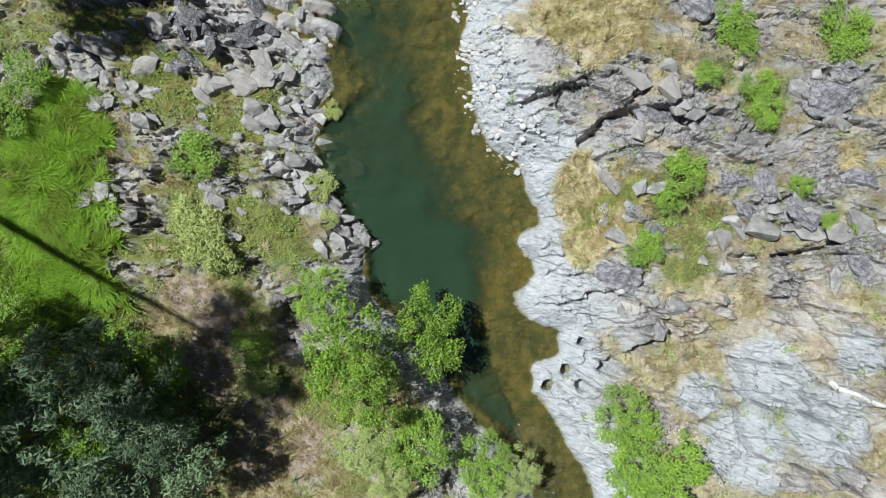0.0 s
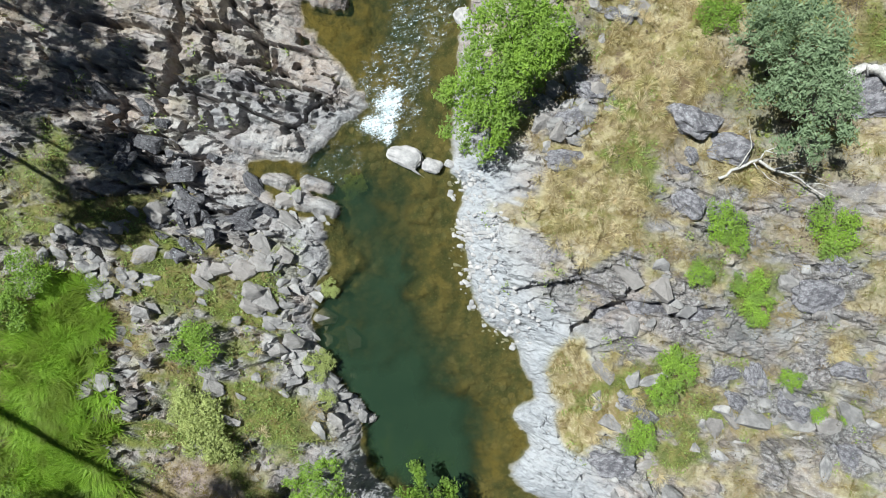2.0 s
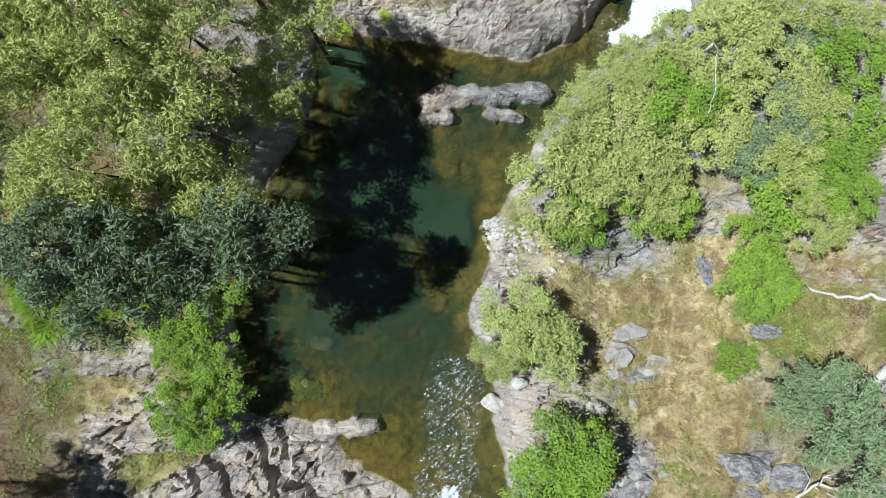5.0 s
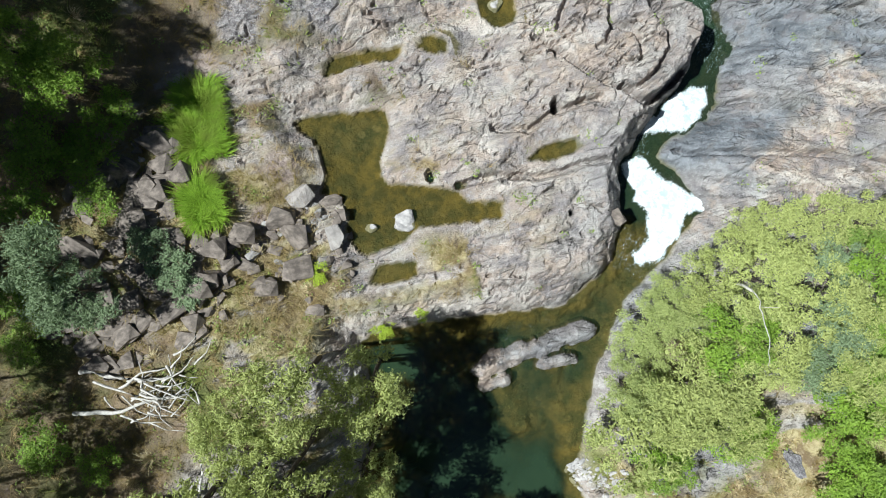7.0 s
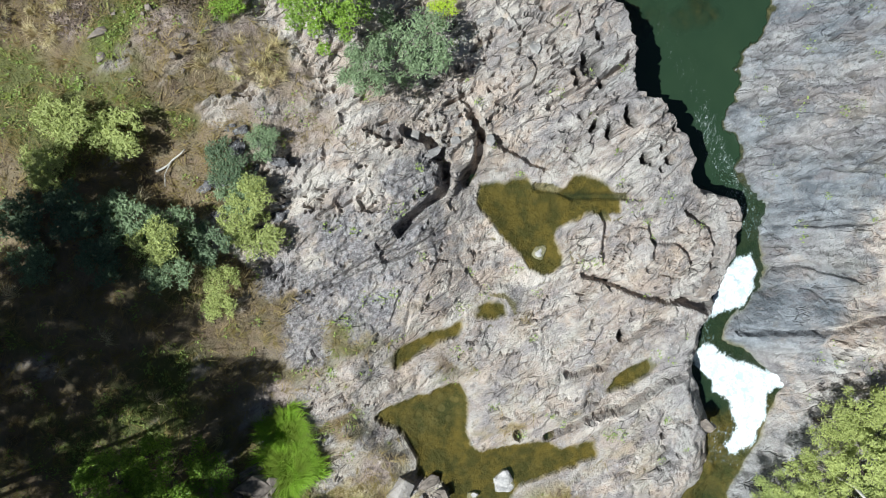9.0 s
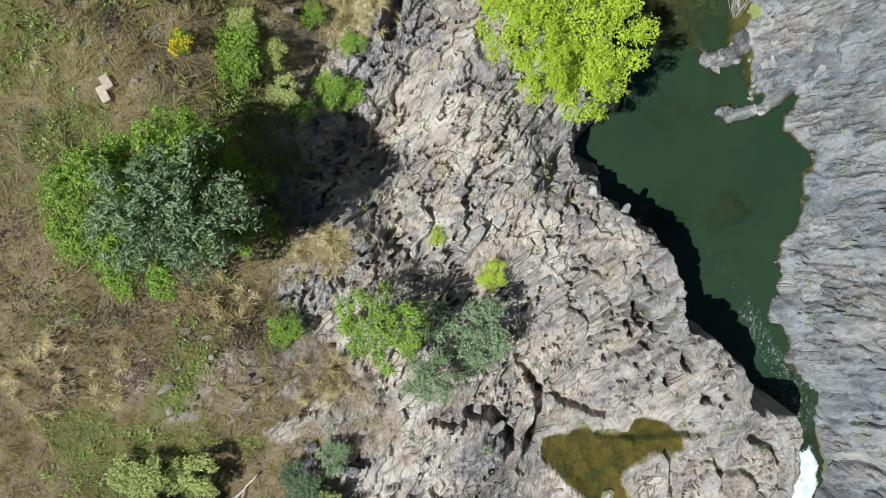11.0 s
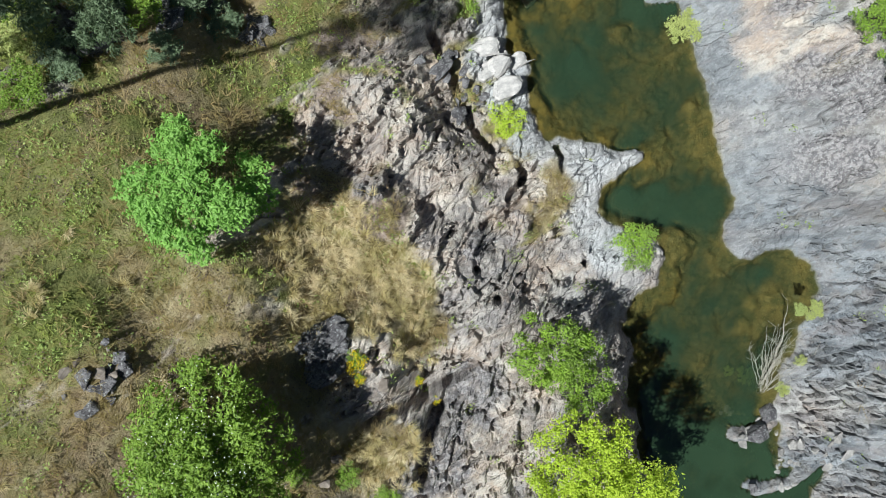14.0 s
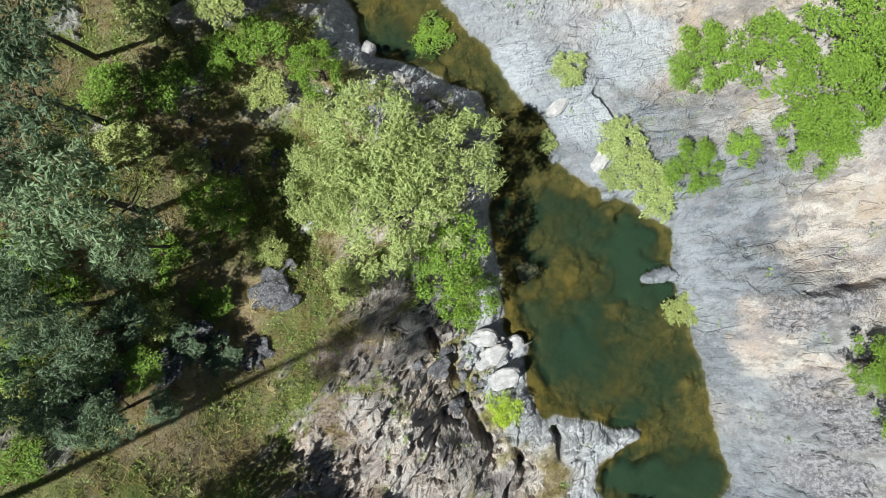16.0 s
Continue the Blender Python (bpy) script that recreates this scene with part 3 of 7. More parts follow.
    # dark forest floor, with shade painted in under the left-bank trees
    humus = (lateral > 0) * ramp(edge - 0.8 * wide + 3 * n, -1, 3) * np.interp(along, [30, 34, 46, 56, 90, 98, 104, 128, 134, 142], [0.35, 0.1, 0.1, 0.9, 0.9, 0.75, 0.85, 0.4, 0.35, 0.5])
    lichen = 0.45 * ramp(fbm(u / 3.2, v / 1.6, 5, 65, 0.6), 0.12, 0.4) * np.where(lateral > 0, 1.0, 1 - ramp(along, 60, 80))
    for px, py, pr in LICHEN_AND_SHADE + LICHEN_UPPER:
        k = 1 - ramp(np.hypot(x - px, y - py) / pr + 0.9 * ragged, 0.65, 1.2)
        lichen, rock = np.maximum(lichen, k), np.maximum(rock, 0.9 * k)
    for px, py, pr in BARE:
        k = 1 - ramp(np.hypot(x - px, y - py) / pr + 0.8 * ragged, 0.7, 1.25)
        rock, tan, green, lichen = np.maximum(rock, 0.95 * k), np.maximum(tan, 0.8 * k), green * (1 - k), lichen * (1 - 0.7 * k)
    for px, py, pr in RUSTY:
        tan = np.maximum(tan, 1 - ramp(np.hypot(x - px, y - py) / pr + 0.7 * ragged, 0.6, 1.3))
    lichen = lichen * (1 - pale) * ramp(edge, 0.5, 2.0)
    return rock, green, pale, tan, humus, earth, lichen


def scarps(q, steep):
    """Treads that rise along q and drop sharply, and the foot of each drop."""
    f = q - np.floor(q)
    return f * (1 - ramp(f, 1 - steep, 1.0)), 1 - ramp(np.minimum(f, 1 - f + steep), 0.0, steep * 1.2)


def land(x, y):
    """Height of the ground and its covers."""
    along, lateral = sample(G_ALONG, x, y), sample(G_LATERAL, x, y)
    ragged = np.where(lateral > 0, np.interp(along, [30, 40, 50, 60, 95, 103, 130, 145], [0.4, 0.6, 0.5, 0.35, 0.45, 0.8, 0.6, 0.4]), np.interp(along, [84, 96, 118, 126], [0.34, 0.8, 0.8, 0.36]))
    edge = sample(G_EDGE, x, y) + ragged * fbm(x / 1.2, y / 1.2, 4, 5, 0.6)
    level, base = sample(G_LEVEL, x, y), sample(G_BROAD, x, y)
    rock, green, pale, tan, humus, earth, lichen = covers(x, y, edge, along, lateral)
    wide = np.where(lateral > 0, np.interp(along, [0, 44, 56, 70, 95, 115, 124, 130, 146, 170], [4, 2.2, 3, 2.0, 0.6, 0.9, 2.2, 4.8, 4.8, 3.5]),
                    np.interp(along, [0, 40, 60, 80, 95, 115, 130, 170], [3.5, 3.5, 3, 2.5, 3.5, 4.5, 5, 4]))
    bank = level + 0.06 + np.maximum(base - level, 0.15) * np.clip(edge / wide, 0, 1) ** 0.7
    deep = np.interp(along, [0, 26, 40, 44, 50, 58, 66, 80, 92, 97, 110, 117, 126, 136, 146, 170], [0.6, 1.0, 0.8, 0.45, 0.4, 0.6, 1.3, 0.9, 0.5, 2.2, 2.2, 0.85, 0.65, 0.78, 0.65, 0.5])
    deep = deep * (0.75 + 0.7 * fbm(x / 4, y / 4, 3, 77))
    shoal = ramp(fbm(x / 3.2 + 0.4 * fbm(x, y, 2, 79), y / 3.2, 4, 80, 0.5), -0.4, 0.5)
    deep = deep * (1 + np.interp(along, [0, 44, 92, 97, 112, 120, 170], [0.55, 0.55, 0.1, 0.0, 0.0, 0.8, 0.8])) - np.interp(along, [0, 44, 52, 92, 97, 112, 120, 170], [0.3, 0.3, 0.4, 0.2, 0.0, 0.0, 0.65, 0.65]) * shoal
    u, v = bedding(x, y, along, lateral)
    wu, wv = u + 0.5 * fbm(x / 2, y / 2, 3, 3), v + 0.35 * fbm(x / 1.6, y / 1.6, 3, 9)
    g1, r1, s1, q1, ox1, oy1 = cells(wu / 2.6, wv / 0.95, 1)
    g2, r2, s2, q2, ox2, oy2 = cells(wu / 1.0, wv / 0.4, 2)
    rough = np.where(lateral > 0, np.interp(along, [0, 30, 44, 56, 72, 82, 92, 110, 130, 170], [0.7, 1.1, 1.1, 0.7, 0.45, 0.4, 0.55, 0.9, 0.7, 0.7]),
                     np.interp(along, [0, 40, 60, 80, 95, 115, 130, 170], [0.65, 0.7, 0.8, 0.7, 0.75, 1.1, 0.4, 0.32]))
    g3, r3, _, _, _, _ = cells(wu / 5.5, wv / 2.6, 6)
    some = fbm(x / 3.3, y / 3.3, 2, 91)
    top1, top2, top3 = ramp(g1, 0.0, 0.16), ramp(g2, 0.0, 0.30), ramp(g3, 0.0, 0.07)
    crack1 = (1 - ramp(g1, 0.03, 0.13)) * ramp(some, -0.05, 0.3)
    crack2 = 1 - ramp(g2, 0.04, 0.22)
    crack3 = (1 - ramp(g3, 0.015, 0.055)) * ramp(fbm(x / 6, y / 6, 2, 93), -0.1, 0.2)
    crack3 = crack3 * np.where((lateral < 0) & (along > 80), np.interp(along, [80, 104, 124, 132], [0.4, 0.9, 0.7, 0.25]), np.where(along > 72, 0.45, 1.0))
    fine_ = np.where((lateral < 0) & (along > 92), 0.28, 0.1) + np.where((lateral > 0) & (along > 72), 0.55, 0.8) * ramp(fbm(u / 5, v / 2.5, 3, 97), -0.15, 0.35)
    rise = 2.2 * fbm(wu / 6, wv / 3.0, 5, 99, 0.55)
    tread = np.floor(rise) + ramp(rise - np.floor(rise), 0.82, 1.0)
    # layers that end in low curved scarps, in three sizes
    broken = ramp(fbm(x / 3.6, y / 3.6, 3, 103), -0.35, 0.3)
    face = np.where((lateral < 0) & (along > 84), -1.0, 1.0)
    shelf, shelf_foot = scarps((0.35 * wu - face * 0.94 * wv) / 2.1 + 1.5 * fbm(u / 4.2, v / 2.6, 4, 105, 0.55), 0.045)
    flake, flake_foot = scarps((0.5 * wu - face * 0.87 * wv) / 0.85 + 1.5 * fbm(u / 1.7, v / 1.1, 4, 107, 0.55), 0.10)
    chip, _ = scarps((0.6 * wu - face * 0.8 * wv) / 0.40 + 1.3 * fbm(u / 0.9, v / 0.55, 3, 109, 0.55), 0.20)
    lone = ramp(fbm(x / 2.3, y / 2.3, 3, 111), -0.1, 0.35)
    slab = np.where((lateral < 0) & (along > 84), np.interp(along, [84, 94, 101, 122, 130, 140, 150], [0.35, 0.55, 1.5, 1.7, 0.75, 0.35, 0.3]),
                    np.where(lateral > 0, np.interp(along, [30, 44, 58, 72, 98, 110, 135], [1.2, 1.0, 1.0, 0.42, 0.5, 1.15, 1.6]), 1.4))
    ledges = slab * (0.42 * shelf * (0.3 + 0.7 * broken) + 0.26 * flake * lone + 0.10 * chip * (0.25 + 0.75 * broken))
    smooth = (lateral > 0) * ramp(along, 45, 47.5) * (1 - ramp(along, 55, 58)) * (1 - ramp(edge, 9, 13))
    slab = slab * (1 - 0.6 * smooth)
    gs, _, _, _, _, _ = cells(wu / 1.7 + 0.3 * fbm(u / 0.8, v / 0.8, 2, 113), wv / 0.5 + 0.5 * fbm(u / 1.3, v / 0.7, 3, 115), 12)
    slotted = np.where(lateral < 0, np.interp(along, [84, 94, 101, 122, 128, 134, 139, 150], [-0.05, 0.02, 0.22, 0.24, 0.04, 0.0, -0.28, -0.28]), np.interp(along, [40, 48, 58, 72, 80, 100, 106, 136, 150], [0.05, 0.08, 0.05, 0.03, 0.0, 0.04, 0.06, 0.1, 0.08]))
    slotted = slotted + 0.16 * (lateral < 0) * ramp(along, 118, 126) * (1 - ramp(along, 133, 139)) * ramp(edge, 4, 9)
    slot = (1 - ramp(gs, 0.03, 0.16)) * ramp(fbm(x / 0.9, y / 0.9, 3, 117) + slotted, 0.16, 0.30)
    blocky = np.where((lateral > 0) & (along > 72), np.interp(along, [100, 106, 136, 146], [0.3, 0.34, 0.5, 0.8]), np.where((lateral < 0) & (along > 84), 0.3, 0.8)) * (1 - 0.75 * smooth)
    stone = rough * (top3 * (r3 - 0.5) * 0.6 + blocky * top1 * ((r1 - 0.5) * 0.5 + (s1 - 0.5) * 0.45 * oy1 + (q1 - 0.5) * 0.4 * ox1)
                     + blocky * fine_ * (top2 * ((r2 - 0.5) * 0.26 + (q2 - 0.5) * 0.4 * oy2 + (s2 - 0.5) * 0.25 * ox2) - 0.05 * crack2)
                     - np.where((lateral > 0) & (along > 40) & (along < 58), 0.75, 0.34) * crack1 * blocky - 0.6 * crack3 - 0.55 * slot + 0.30 * (1 - 0.7 * smooth) * (tread - rise)) + (0.45 + 0.55 * rough) * ledges + 0.12 * fbm(wu / 1.6, wv / 0.6, 3, 41, 0.5) + 0.05 * fbm(x / 0.45, y / 0.35, 3, 43, 0.6)
    # stone is darkened here: cracks, plus shade painted in slots and at scarp feet
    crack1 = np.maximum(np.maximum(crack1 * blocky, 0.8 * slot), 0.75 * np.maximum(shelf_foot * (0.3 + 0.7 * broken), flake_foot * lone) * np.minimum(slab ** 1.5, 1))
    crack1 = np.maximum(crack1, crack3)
    soil = 0.22 * fbm(x / 1.7, y / 1.7, 5, 61, 0.6)
    dry_land = ramp(edge, -0.1, 0.7)
    out = bank + dry_land * (rock * stone * (0.45 + 0.55 * ramp(edge, 0, 2.5)) + (1 - rock) * soil)
    cob, rc, _, _, _, _ = cells(x / 0.55, y / 0.55, 4)
    cobb, rb, _, _, _, _ = cells(x / 1.7, y / 1.3, 7)
    bed = level - 0.10 - (np.maximum(deep, 0.08)) * ramp(-edge + np.interp(along, [92, 97, 112, 118], [1.6, 0.1, 0.1, 2.4]) * fbm(x / 2.6, y / 2.6, 4, 19), 0.0, np.where((along < 48) & (lateral < 0), 4.2, np.where((along < 48), 1.4, np.interp(along, [90, 97, 112, 120], [2.6, 0.3, 0.4, 1.8])))) + 0.10 * rc * ramp(cob, 0.05, 0.35) + 0.12 * fbm(x / 0.9, y / 0.9, 3, 13) + 0.26 * rb * ramp(cobb, 0.04, 0.5) * (rb > 0.6)
    brim = np.interp(along, [92, 97, 112, 118], [0.35, 0.1, 0.1, 0.35])
    z = np.where(edge > 0, out, np.minimum(bed, level - 0.02) * ramp(-edge, 0, brim) + (1 - ramp(-edge, 0, brim)) * (level + 0.04))
    for outline, top in POOLS:
        d = G_POOL[outline[0]](x, y) + 0.22 * fbm(x / 0.8, y / 0.8, 3, 15)
        k = 1 - ramp(d, -0.05, 1.3)
        z = z * (1 - k) + np.maximum(z * 0.15 + (top + 0.1) * 0.85, top + 0.05) * k
        z = np.where(d < 0, top - 0.05 - 0.22 * ramp(-d, 0, 0.8) + 0.06 * rc, z)
        rock = np.maximum(rock, k)
    wet = ramp(-edge, -0.05, 0.25)
    for wide_, tall_, line in ISLANDS:
        lx, ly = np.array(line).T
        box = (x > lx.min() - 2) & (x < lx.max() + 2) & (y > ly.min() - 2) & (y < ly.max() + 2)
        bx, by = x[box], y[box]
        d = line_distance(bx, by, line)[0] / wide_ + 0.6 * fbm(bx / 0.7, by / 0.7, 3, 23)
        crest = level[box] - 0.25 + (tall_ + 0.3) * np.sqrt(np.clip(1.1 - d, 0, 1)) + 0.12 * top2[box] * (r2[box] - 0.5)
        up = (crest > z[box]) & (d < 1.05)
        z[box] = np.where(up, crest, z[box])
        rock[box] = np.where(up, 1, rock[box])
        wet[box] = np.where(up & (crest > level[box] - 0.1), 0, wet[box])
    for wide_, deep_, line in JOINTS + JOINTS_SHELF + JOINTS_LEDGE:
        wide_ = max(wide_ * 0.9, 0.21)
        deep_ = min(deep_, 3.6 * wide_)
        lx, ly = np.array(line).T
        box = (x > lx.min() - 1.5) & (x < lx.max() + 1.5) & (y > ly.min() - 1.5) & (y < ly.max() + 1.5)
        bx, by = x[box], y[box]
        d = line_distance(bx + 0.16 * fbm(bx / 0.9, by / 0.9, 4, 17, 0.65), by + 0.16 * fbm(bx / 0.9, by / 0.9, 4, 18, 0.65), line)[0] / wide_
        z[box] -= deep_ * (1 - ramp(d, 0.35, 1.1)) * (edge[box] > 0.3) * (0.12 + 0.88 * ramp(rock[box], 0.25, 0.7))
    for px, py, pr in HOLES + HOLES_SHELF:
        d = np.hypot(x - px, y - py) / pr
        z = z - 0.75 * (1 - ramp(d, 0.6, 1.0))
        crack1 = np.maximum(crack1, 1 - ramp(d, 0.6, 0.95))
    fade = ramp(sample(G_STRIP, x, y), 24.5, 27.5) * ramp(edge, 1, 4)
    z = z * (1 - fade) + base * fade
    under = wet
    for outline, top in POOLS:
        under = np.maximum(under, 1 - ramp(G_POOL[outline[0]](x, y) + 0.22 * fbm(x / 0.8, y / 0.8, 3, 15), -0.05, 0.15))
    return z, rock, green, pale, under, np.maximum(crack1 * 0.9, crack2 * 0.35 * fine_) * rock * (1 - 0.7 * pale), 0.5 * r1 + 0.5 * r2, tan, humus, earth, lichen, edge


def near_outline(outline):
    field = signed(gx, gy, outline)
    return lambda x, y: sample(field, x, y)


G_POOL = {outline[0]: near_outline(outline) for outline, top in POOLS}
# the mesh runs along the rock's layers
U0, U1, V0, V1 = -40.0, 52.0, -34.0, 138.0
fu_, fv_ = np.meshgrid(np.arange(U0, U1, STEP_U), np.arange(V0, V1, STEP_V))
fx_, fy_ = from_rock_axes(fu_, fv_)
ny, nx = fx_.shape
strip = (sample(G_STRIP, fx_, fy_) < 28) & (fx_ > X0) & (fx_ < X1) & (fy_ > Y0) & (fy_ < Y1)
Z = np.zeros(fx_.shape)
FIELDS = {k: np.zeros(fx_.shape, np.float32) for k in ("rock", "green", "pale", "under", "crack", "tone", "tan", "humus", "earth", "lichen")}
EDGE = np.zeros(fx_.shape)
out_ = land(fx_[strip], fy_[strip])
Z[strip] = out_[0]
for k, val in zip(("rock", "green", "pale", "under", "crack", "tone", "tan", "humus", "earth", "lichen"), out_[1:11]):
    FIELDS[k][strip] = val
EDGE[strip] = out_[11]
FIELDS["bank"] = ((sample(G_LATERAL, fx_, fy_) < 0) & (sample(G_ALONG, fx_, fy_) > 84)).astype(np.float32)


def spot(x, y):
    u, v = rock_axes(np.asarray(x, float), np.asarray(y, float))
    return np.clip(((u - U0) / STEP_U).round().astype(int), 0, nx - 1), np.clip(((v - V0) / STEP_V).round().astype(int), 0, ny - 1)


def ground(x, y):
    """Height of the built ground."""
    i, j = spot(x, y)
    return float(Z[j, i]) if strip[j, i] else float(sample(G_BROAD, x, y))


def mesh_from(name, verts, faces, material, smooth=True, uniform=4):
    """A mesh from arrays; faces all have the same number of corners."""
    me = bpy.data.meshes.new(name)
    verts, faces = np.asarray(verts, np.float32), np.asarray(faces, np.int32)
    me.vertices.add(len(verts))
    me.vertices.foreach_set("co", verts.ravel())
    me.loops.add(faces.size)
    me.loops.foreach_set("vertex_index", faces.ravel())
    me.polygons.add(len(faces))
    me.polygons.foreach_set("loop_start", np.arange(0, faces.size, faces.shape[1], dtype=np.int32))
    me.update(calc_edges=True)
    me.polygons.foreach_set("use_smooth", np.full(len(faces), smooth))
    if material:
        me.materials.append(material)
    return me


def attribute(me, name, values):
    me.attributes.new(name, "FLOAT", "POINT").data.foreach_set("value", np.asarray(values, np.float32).ravel())


# ---- materials ----


class Nodes:
    """A short hand for node trees."""

    def __init__(self, name):
        self.mat = bpy.data.materials.new(name)
        self.mat.use_nodes = True
        self.tree = self.mat.node_tree
        self.bsdf = self.tree.nodes["Principled BSDF"]

    def add(self, kind, **sockets):
        n = self.tree.nodes.new("ShaderNode" + kind)
        for k, val in sockets.items():
            self.set(n, k, val)
        return n

    def set(self, n, key, val):
        key = int(key[1:]) if key[0] == "i" and key[1:].isdigit() else key.replace("_", " ")
        if hasattr(val, "is_linked"):
            self.tree.links.new(val, n.inputs[key])
        else:
            n.inputs[key].default_value = val

    def attr(self, name):
        n = self.tree.nodes.new("ShaderNodeAttribute")
        n.attribute_name = name
        return n.outputs["Fac"]

    def place(self, scale=(1, 1, 1), turn=0.0):
        co = self.tree.nodes.new("ShaderNodeTexCoord")
        m = self.tree.nodes.new("ShaderNodeMapping")
        m.vector_type = "TEXTURE"
        self.tree.links.new(co.outputs["Object"], m.inputs[0])
        m.inputs["Rotation"].default_value[2] = turn
        m.inputs["Scale"].default_value = [1 / s for s in scale]
        return m.outputs[0]

    def noise(self, where, scale, detail=4, rough=0.55):
        n = self.add("TexNoise", Scale=scale, Detail=detail, Roughness=rough)
        self.tree.links.new(where, n.inputs["Vector"])
        return n.outputs["Fac"]

    def curve(self, val, a, b, lo=0.0, hi=1.0):
        n = self.tree.nodes.new("ShaderNodeMapRange")
        n.interpolation_type = "SMOOTHSTEP"
        self.tree.links.new(val, n.inputs[0])
        for i, x in enumerate((a, b, lo, hi)):
            n.inputs[1 + i].default_value = x
        return n.outputs[0]

    def mix(self, fac, a, b):
        n = self.tree.nodes.new("ShaderNodeMix")
        n.data_type = "RGBA"
        for i, val in ((0, fac), (6, a), (7, b)):
            if hasattr(val, "is_linked"):
                self.tree.links.new(val, n.inputs[i])
            else:
                n.inputs[i].default_value = val if i == 0 else (*val, 1)
        return n.outputs[2]

    def math(self, op, a, b=0.0):
        n = self.tree.nodes.new("ShaderNodeMath")
        n.operation = op
        for i, val in enumerate((a, b)):
            if hasattr(val, "is_linked"):
                self.tree.links.new(val, n.inputs[i])
            else:
                n.inputs[i].default_value = val
        return n.outputs[0]

    def bump(self, height, strength=0.5, distance=0.05):
        n = self.add("Bump", Strength=strength, Distance=distance, Height=height)
        self.tree.links.new(n.outputs[0], self.bsdf.inputs["Normal"])

    def base(self, colour, rough=0.9, spec=0.25):
        if hasattr(colour, "is_linked"):
            self.tree.links.new(colour, self.bsdf.inputs["Base Color"])
        else:
            self.bsdf.inputs["Base Color"].default_value = (*colour, 1)
        if hasattr(rough, "is_linked"):
            self.tree.links.new(rough, self.bsdf.inputs["Roughness"])
        else:
            self.bsdf.inputs["Roughness"].default_value = rough
        self.bsdf.inputs["Specular IOR Level"].default_value = spec
        return self.mat


def ground_material():
    n = Nodes("creek_ground")
    flat = n.place()
    bank = n.attr("bank")
    layers = n.mix(bank, n.place((0.5, 1.9, 1), STRIKE), n.place((0.5, 1.9, 1), STRIKE + SWING))
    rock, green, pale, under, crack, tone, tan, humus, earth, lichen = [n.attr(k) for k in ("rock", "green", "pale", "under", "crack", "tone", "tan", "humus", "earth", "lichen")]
    big, mid, fine = n.noise(flat, 0.22, 4), n.noise(flat, 1.3, 5, 0.6), n.noise(flat, 9, 5, 0.65)
    band, thin = n.noise(layers, 1.1, 6, 0.6), n.noise(layers, 5.0, 5, 0.6)
    # bare rock
    slate = n.mix(n.curve(band, 0.38, 0.62), (0.13, 0.141, 0.157), (0.27, 0.283, 0.305))
    sandy = n.mix(n.curve(band, 0.36, 0.64), (0.37, 0.295, 0.245), (0.57, 0.475, 0.405))
    stone = n.mix(tan, slate, sandy)
    stone = n.mix(n.math("MULTIPLY", n.curve(tone, 0.35, 0.9), n.math("ADD", 0.18, n.math("MULTIPLY", tan, 0.3))), stone, (0.50, 0.475, 0.46))
    stone = n.mix(n.curve(thin, 0.56, 0.66, 0, 0.30), stone, (0.14, 0.14, 0.14))
    blotch = n.noise(n.place((1, 1, 1), 0.4), 0.55, 9, 0.68)
    stone = n.mix(n.curve(blotch, 0.50, 0.57, 0, 0.6), stone, n.mix(tan, (0.30, 0.315, 0.335), (0.67, 0.605, 0.535)))
    stone = n.mix(n.curve(blotch, 0.40, 0.46, 0.55, 0), stone, n.mix(tan, (0.115, 0.125, 0.14), (0.30, 0.27, 0.275)))
    stone = n.mix(n.curve(mid, 0.58, 0.63, 0, 0.55), stone, (0.17, 0.16, 0.155))
    stone = n.mix(n.math("MULTIPLY", n.curve(fine, 0.58, 0.66, 0, 0.75), n.math("ADD", n.math("MULTIPLY", tan, 0.6), 0.4)), stone, (0.66, 0.65, 0.62))
    grit = n.noise(flat, 30, 4, 0.7)
    stone = n.mix(n.curve(grit, 0.57, 0.65, 0, 0.6), stone, (0.09, 0.09, 0.09))
    stone = n.mix(n.math("MULTIPLY", n.curve(grit, 0.35, 0.43, 0.5, 0), n.math("ADD", n.math("MULTIPLY", tan, 0.7), 0.3)), stone, (0.66, 0.64, 0.60))
    stone = n.mix(n.curve(n.noise(layers, 0.42, 8, 0.70), 0.53, 0.60, 0, 0.5), stone, (0.205, 0.185, 0.19))
    stone = n.mix(n.math("MULTIPLY", n.curve(n.noise(n.place((1, 1, 1), 1.9), 0.5, 8, 0.7), 0.53, 0.60, 0, 0.55), n.math("ADD", tan, 0.15)), stone, (0.50, 0.39, 0.31))
    # lichen crust; on the lower right bank the same colour paints shadow
    crust = n.mix(n.curve(n.noise(flat, 5.0, 6, 0.72), 0.46, 0.56), (0.15, 0.138, 0.145), (0.36, 0.335, 0.335))
    crust = n.mix(n.curve(n.noise(flat, 15, 4, 0.7), 0.58, 0.64, 0, 0.85), crust, (0.58, 0.60, 0.60))
    stone = n.mix(n.math("MULTIPLY", lichen, n.curve(n.noise(flat, 2.2, 6, 0.7), 0.38, 0.50, 0.55, 0.95)), stone, crust)
    joint = n.tree.nodes.new("ShaderNodeTexVoronoi")
    joint.feature = "DISTANCE_TO_EDGE"
    warp = n.tree.nodes.new("ShaderNodeVectorMath")
    warp.operation = "ADD"
    wob = n.add("TexNoise", Scale=1.5, Detail=4)
    n.tree.links.new(flat, wob.inputs["Vector"])
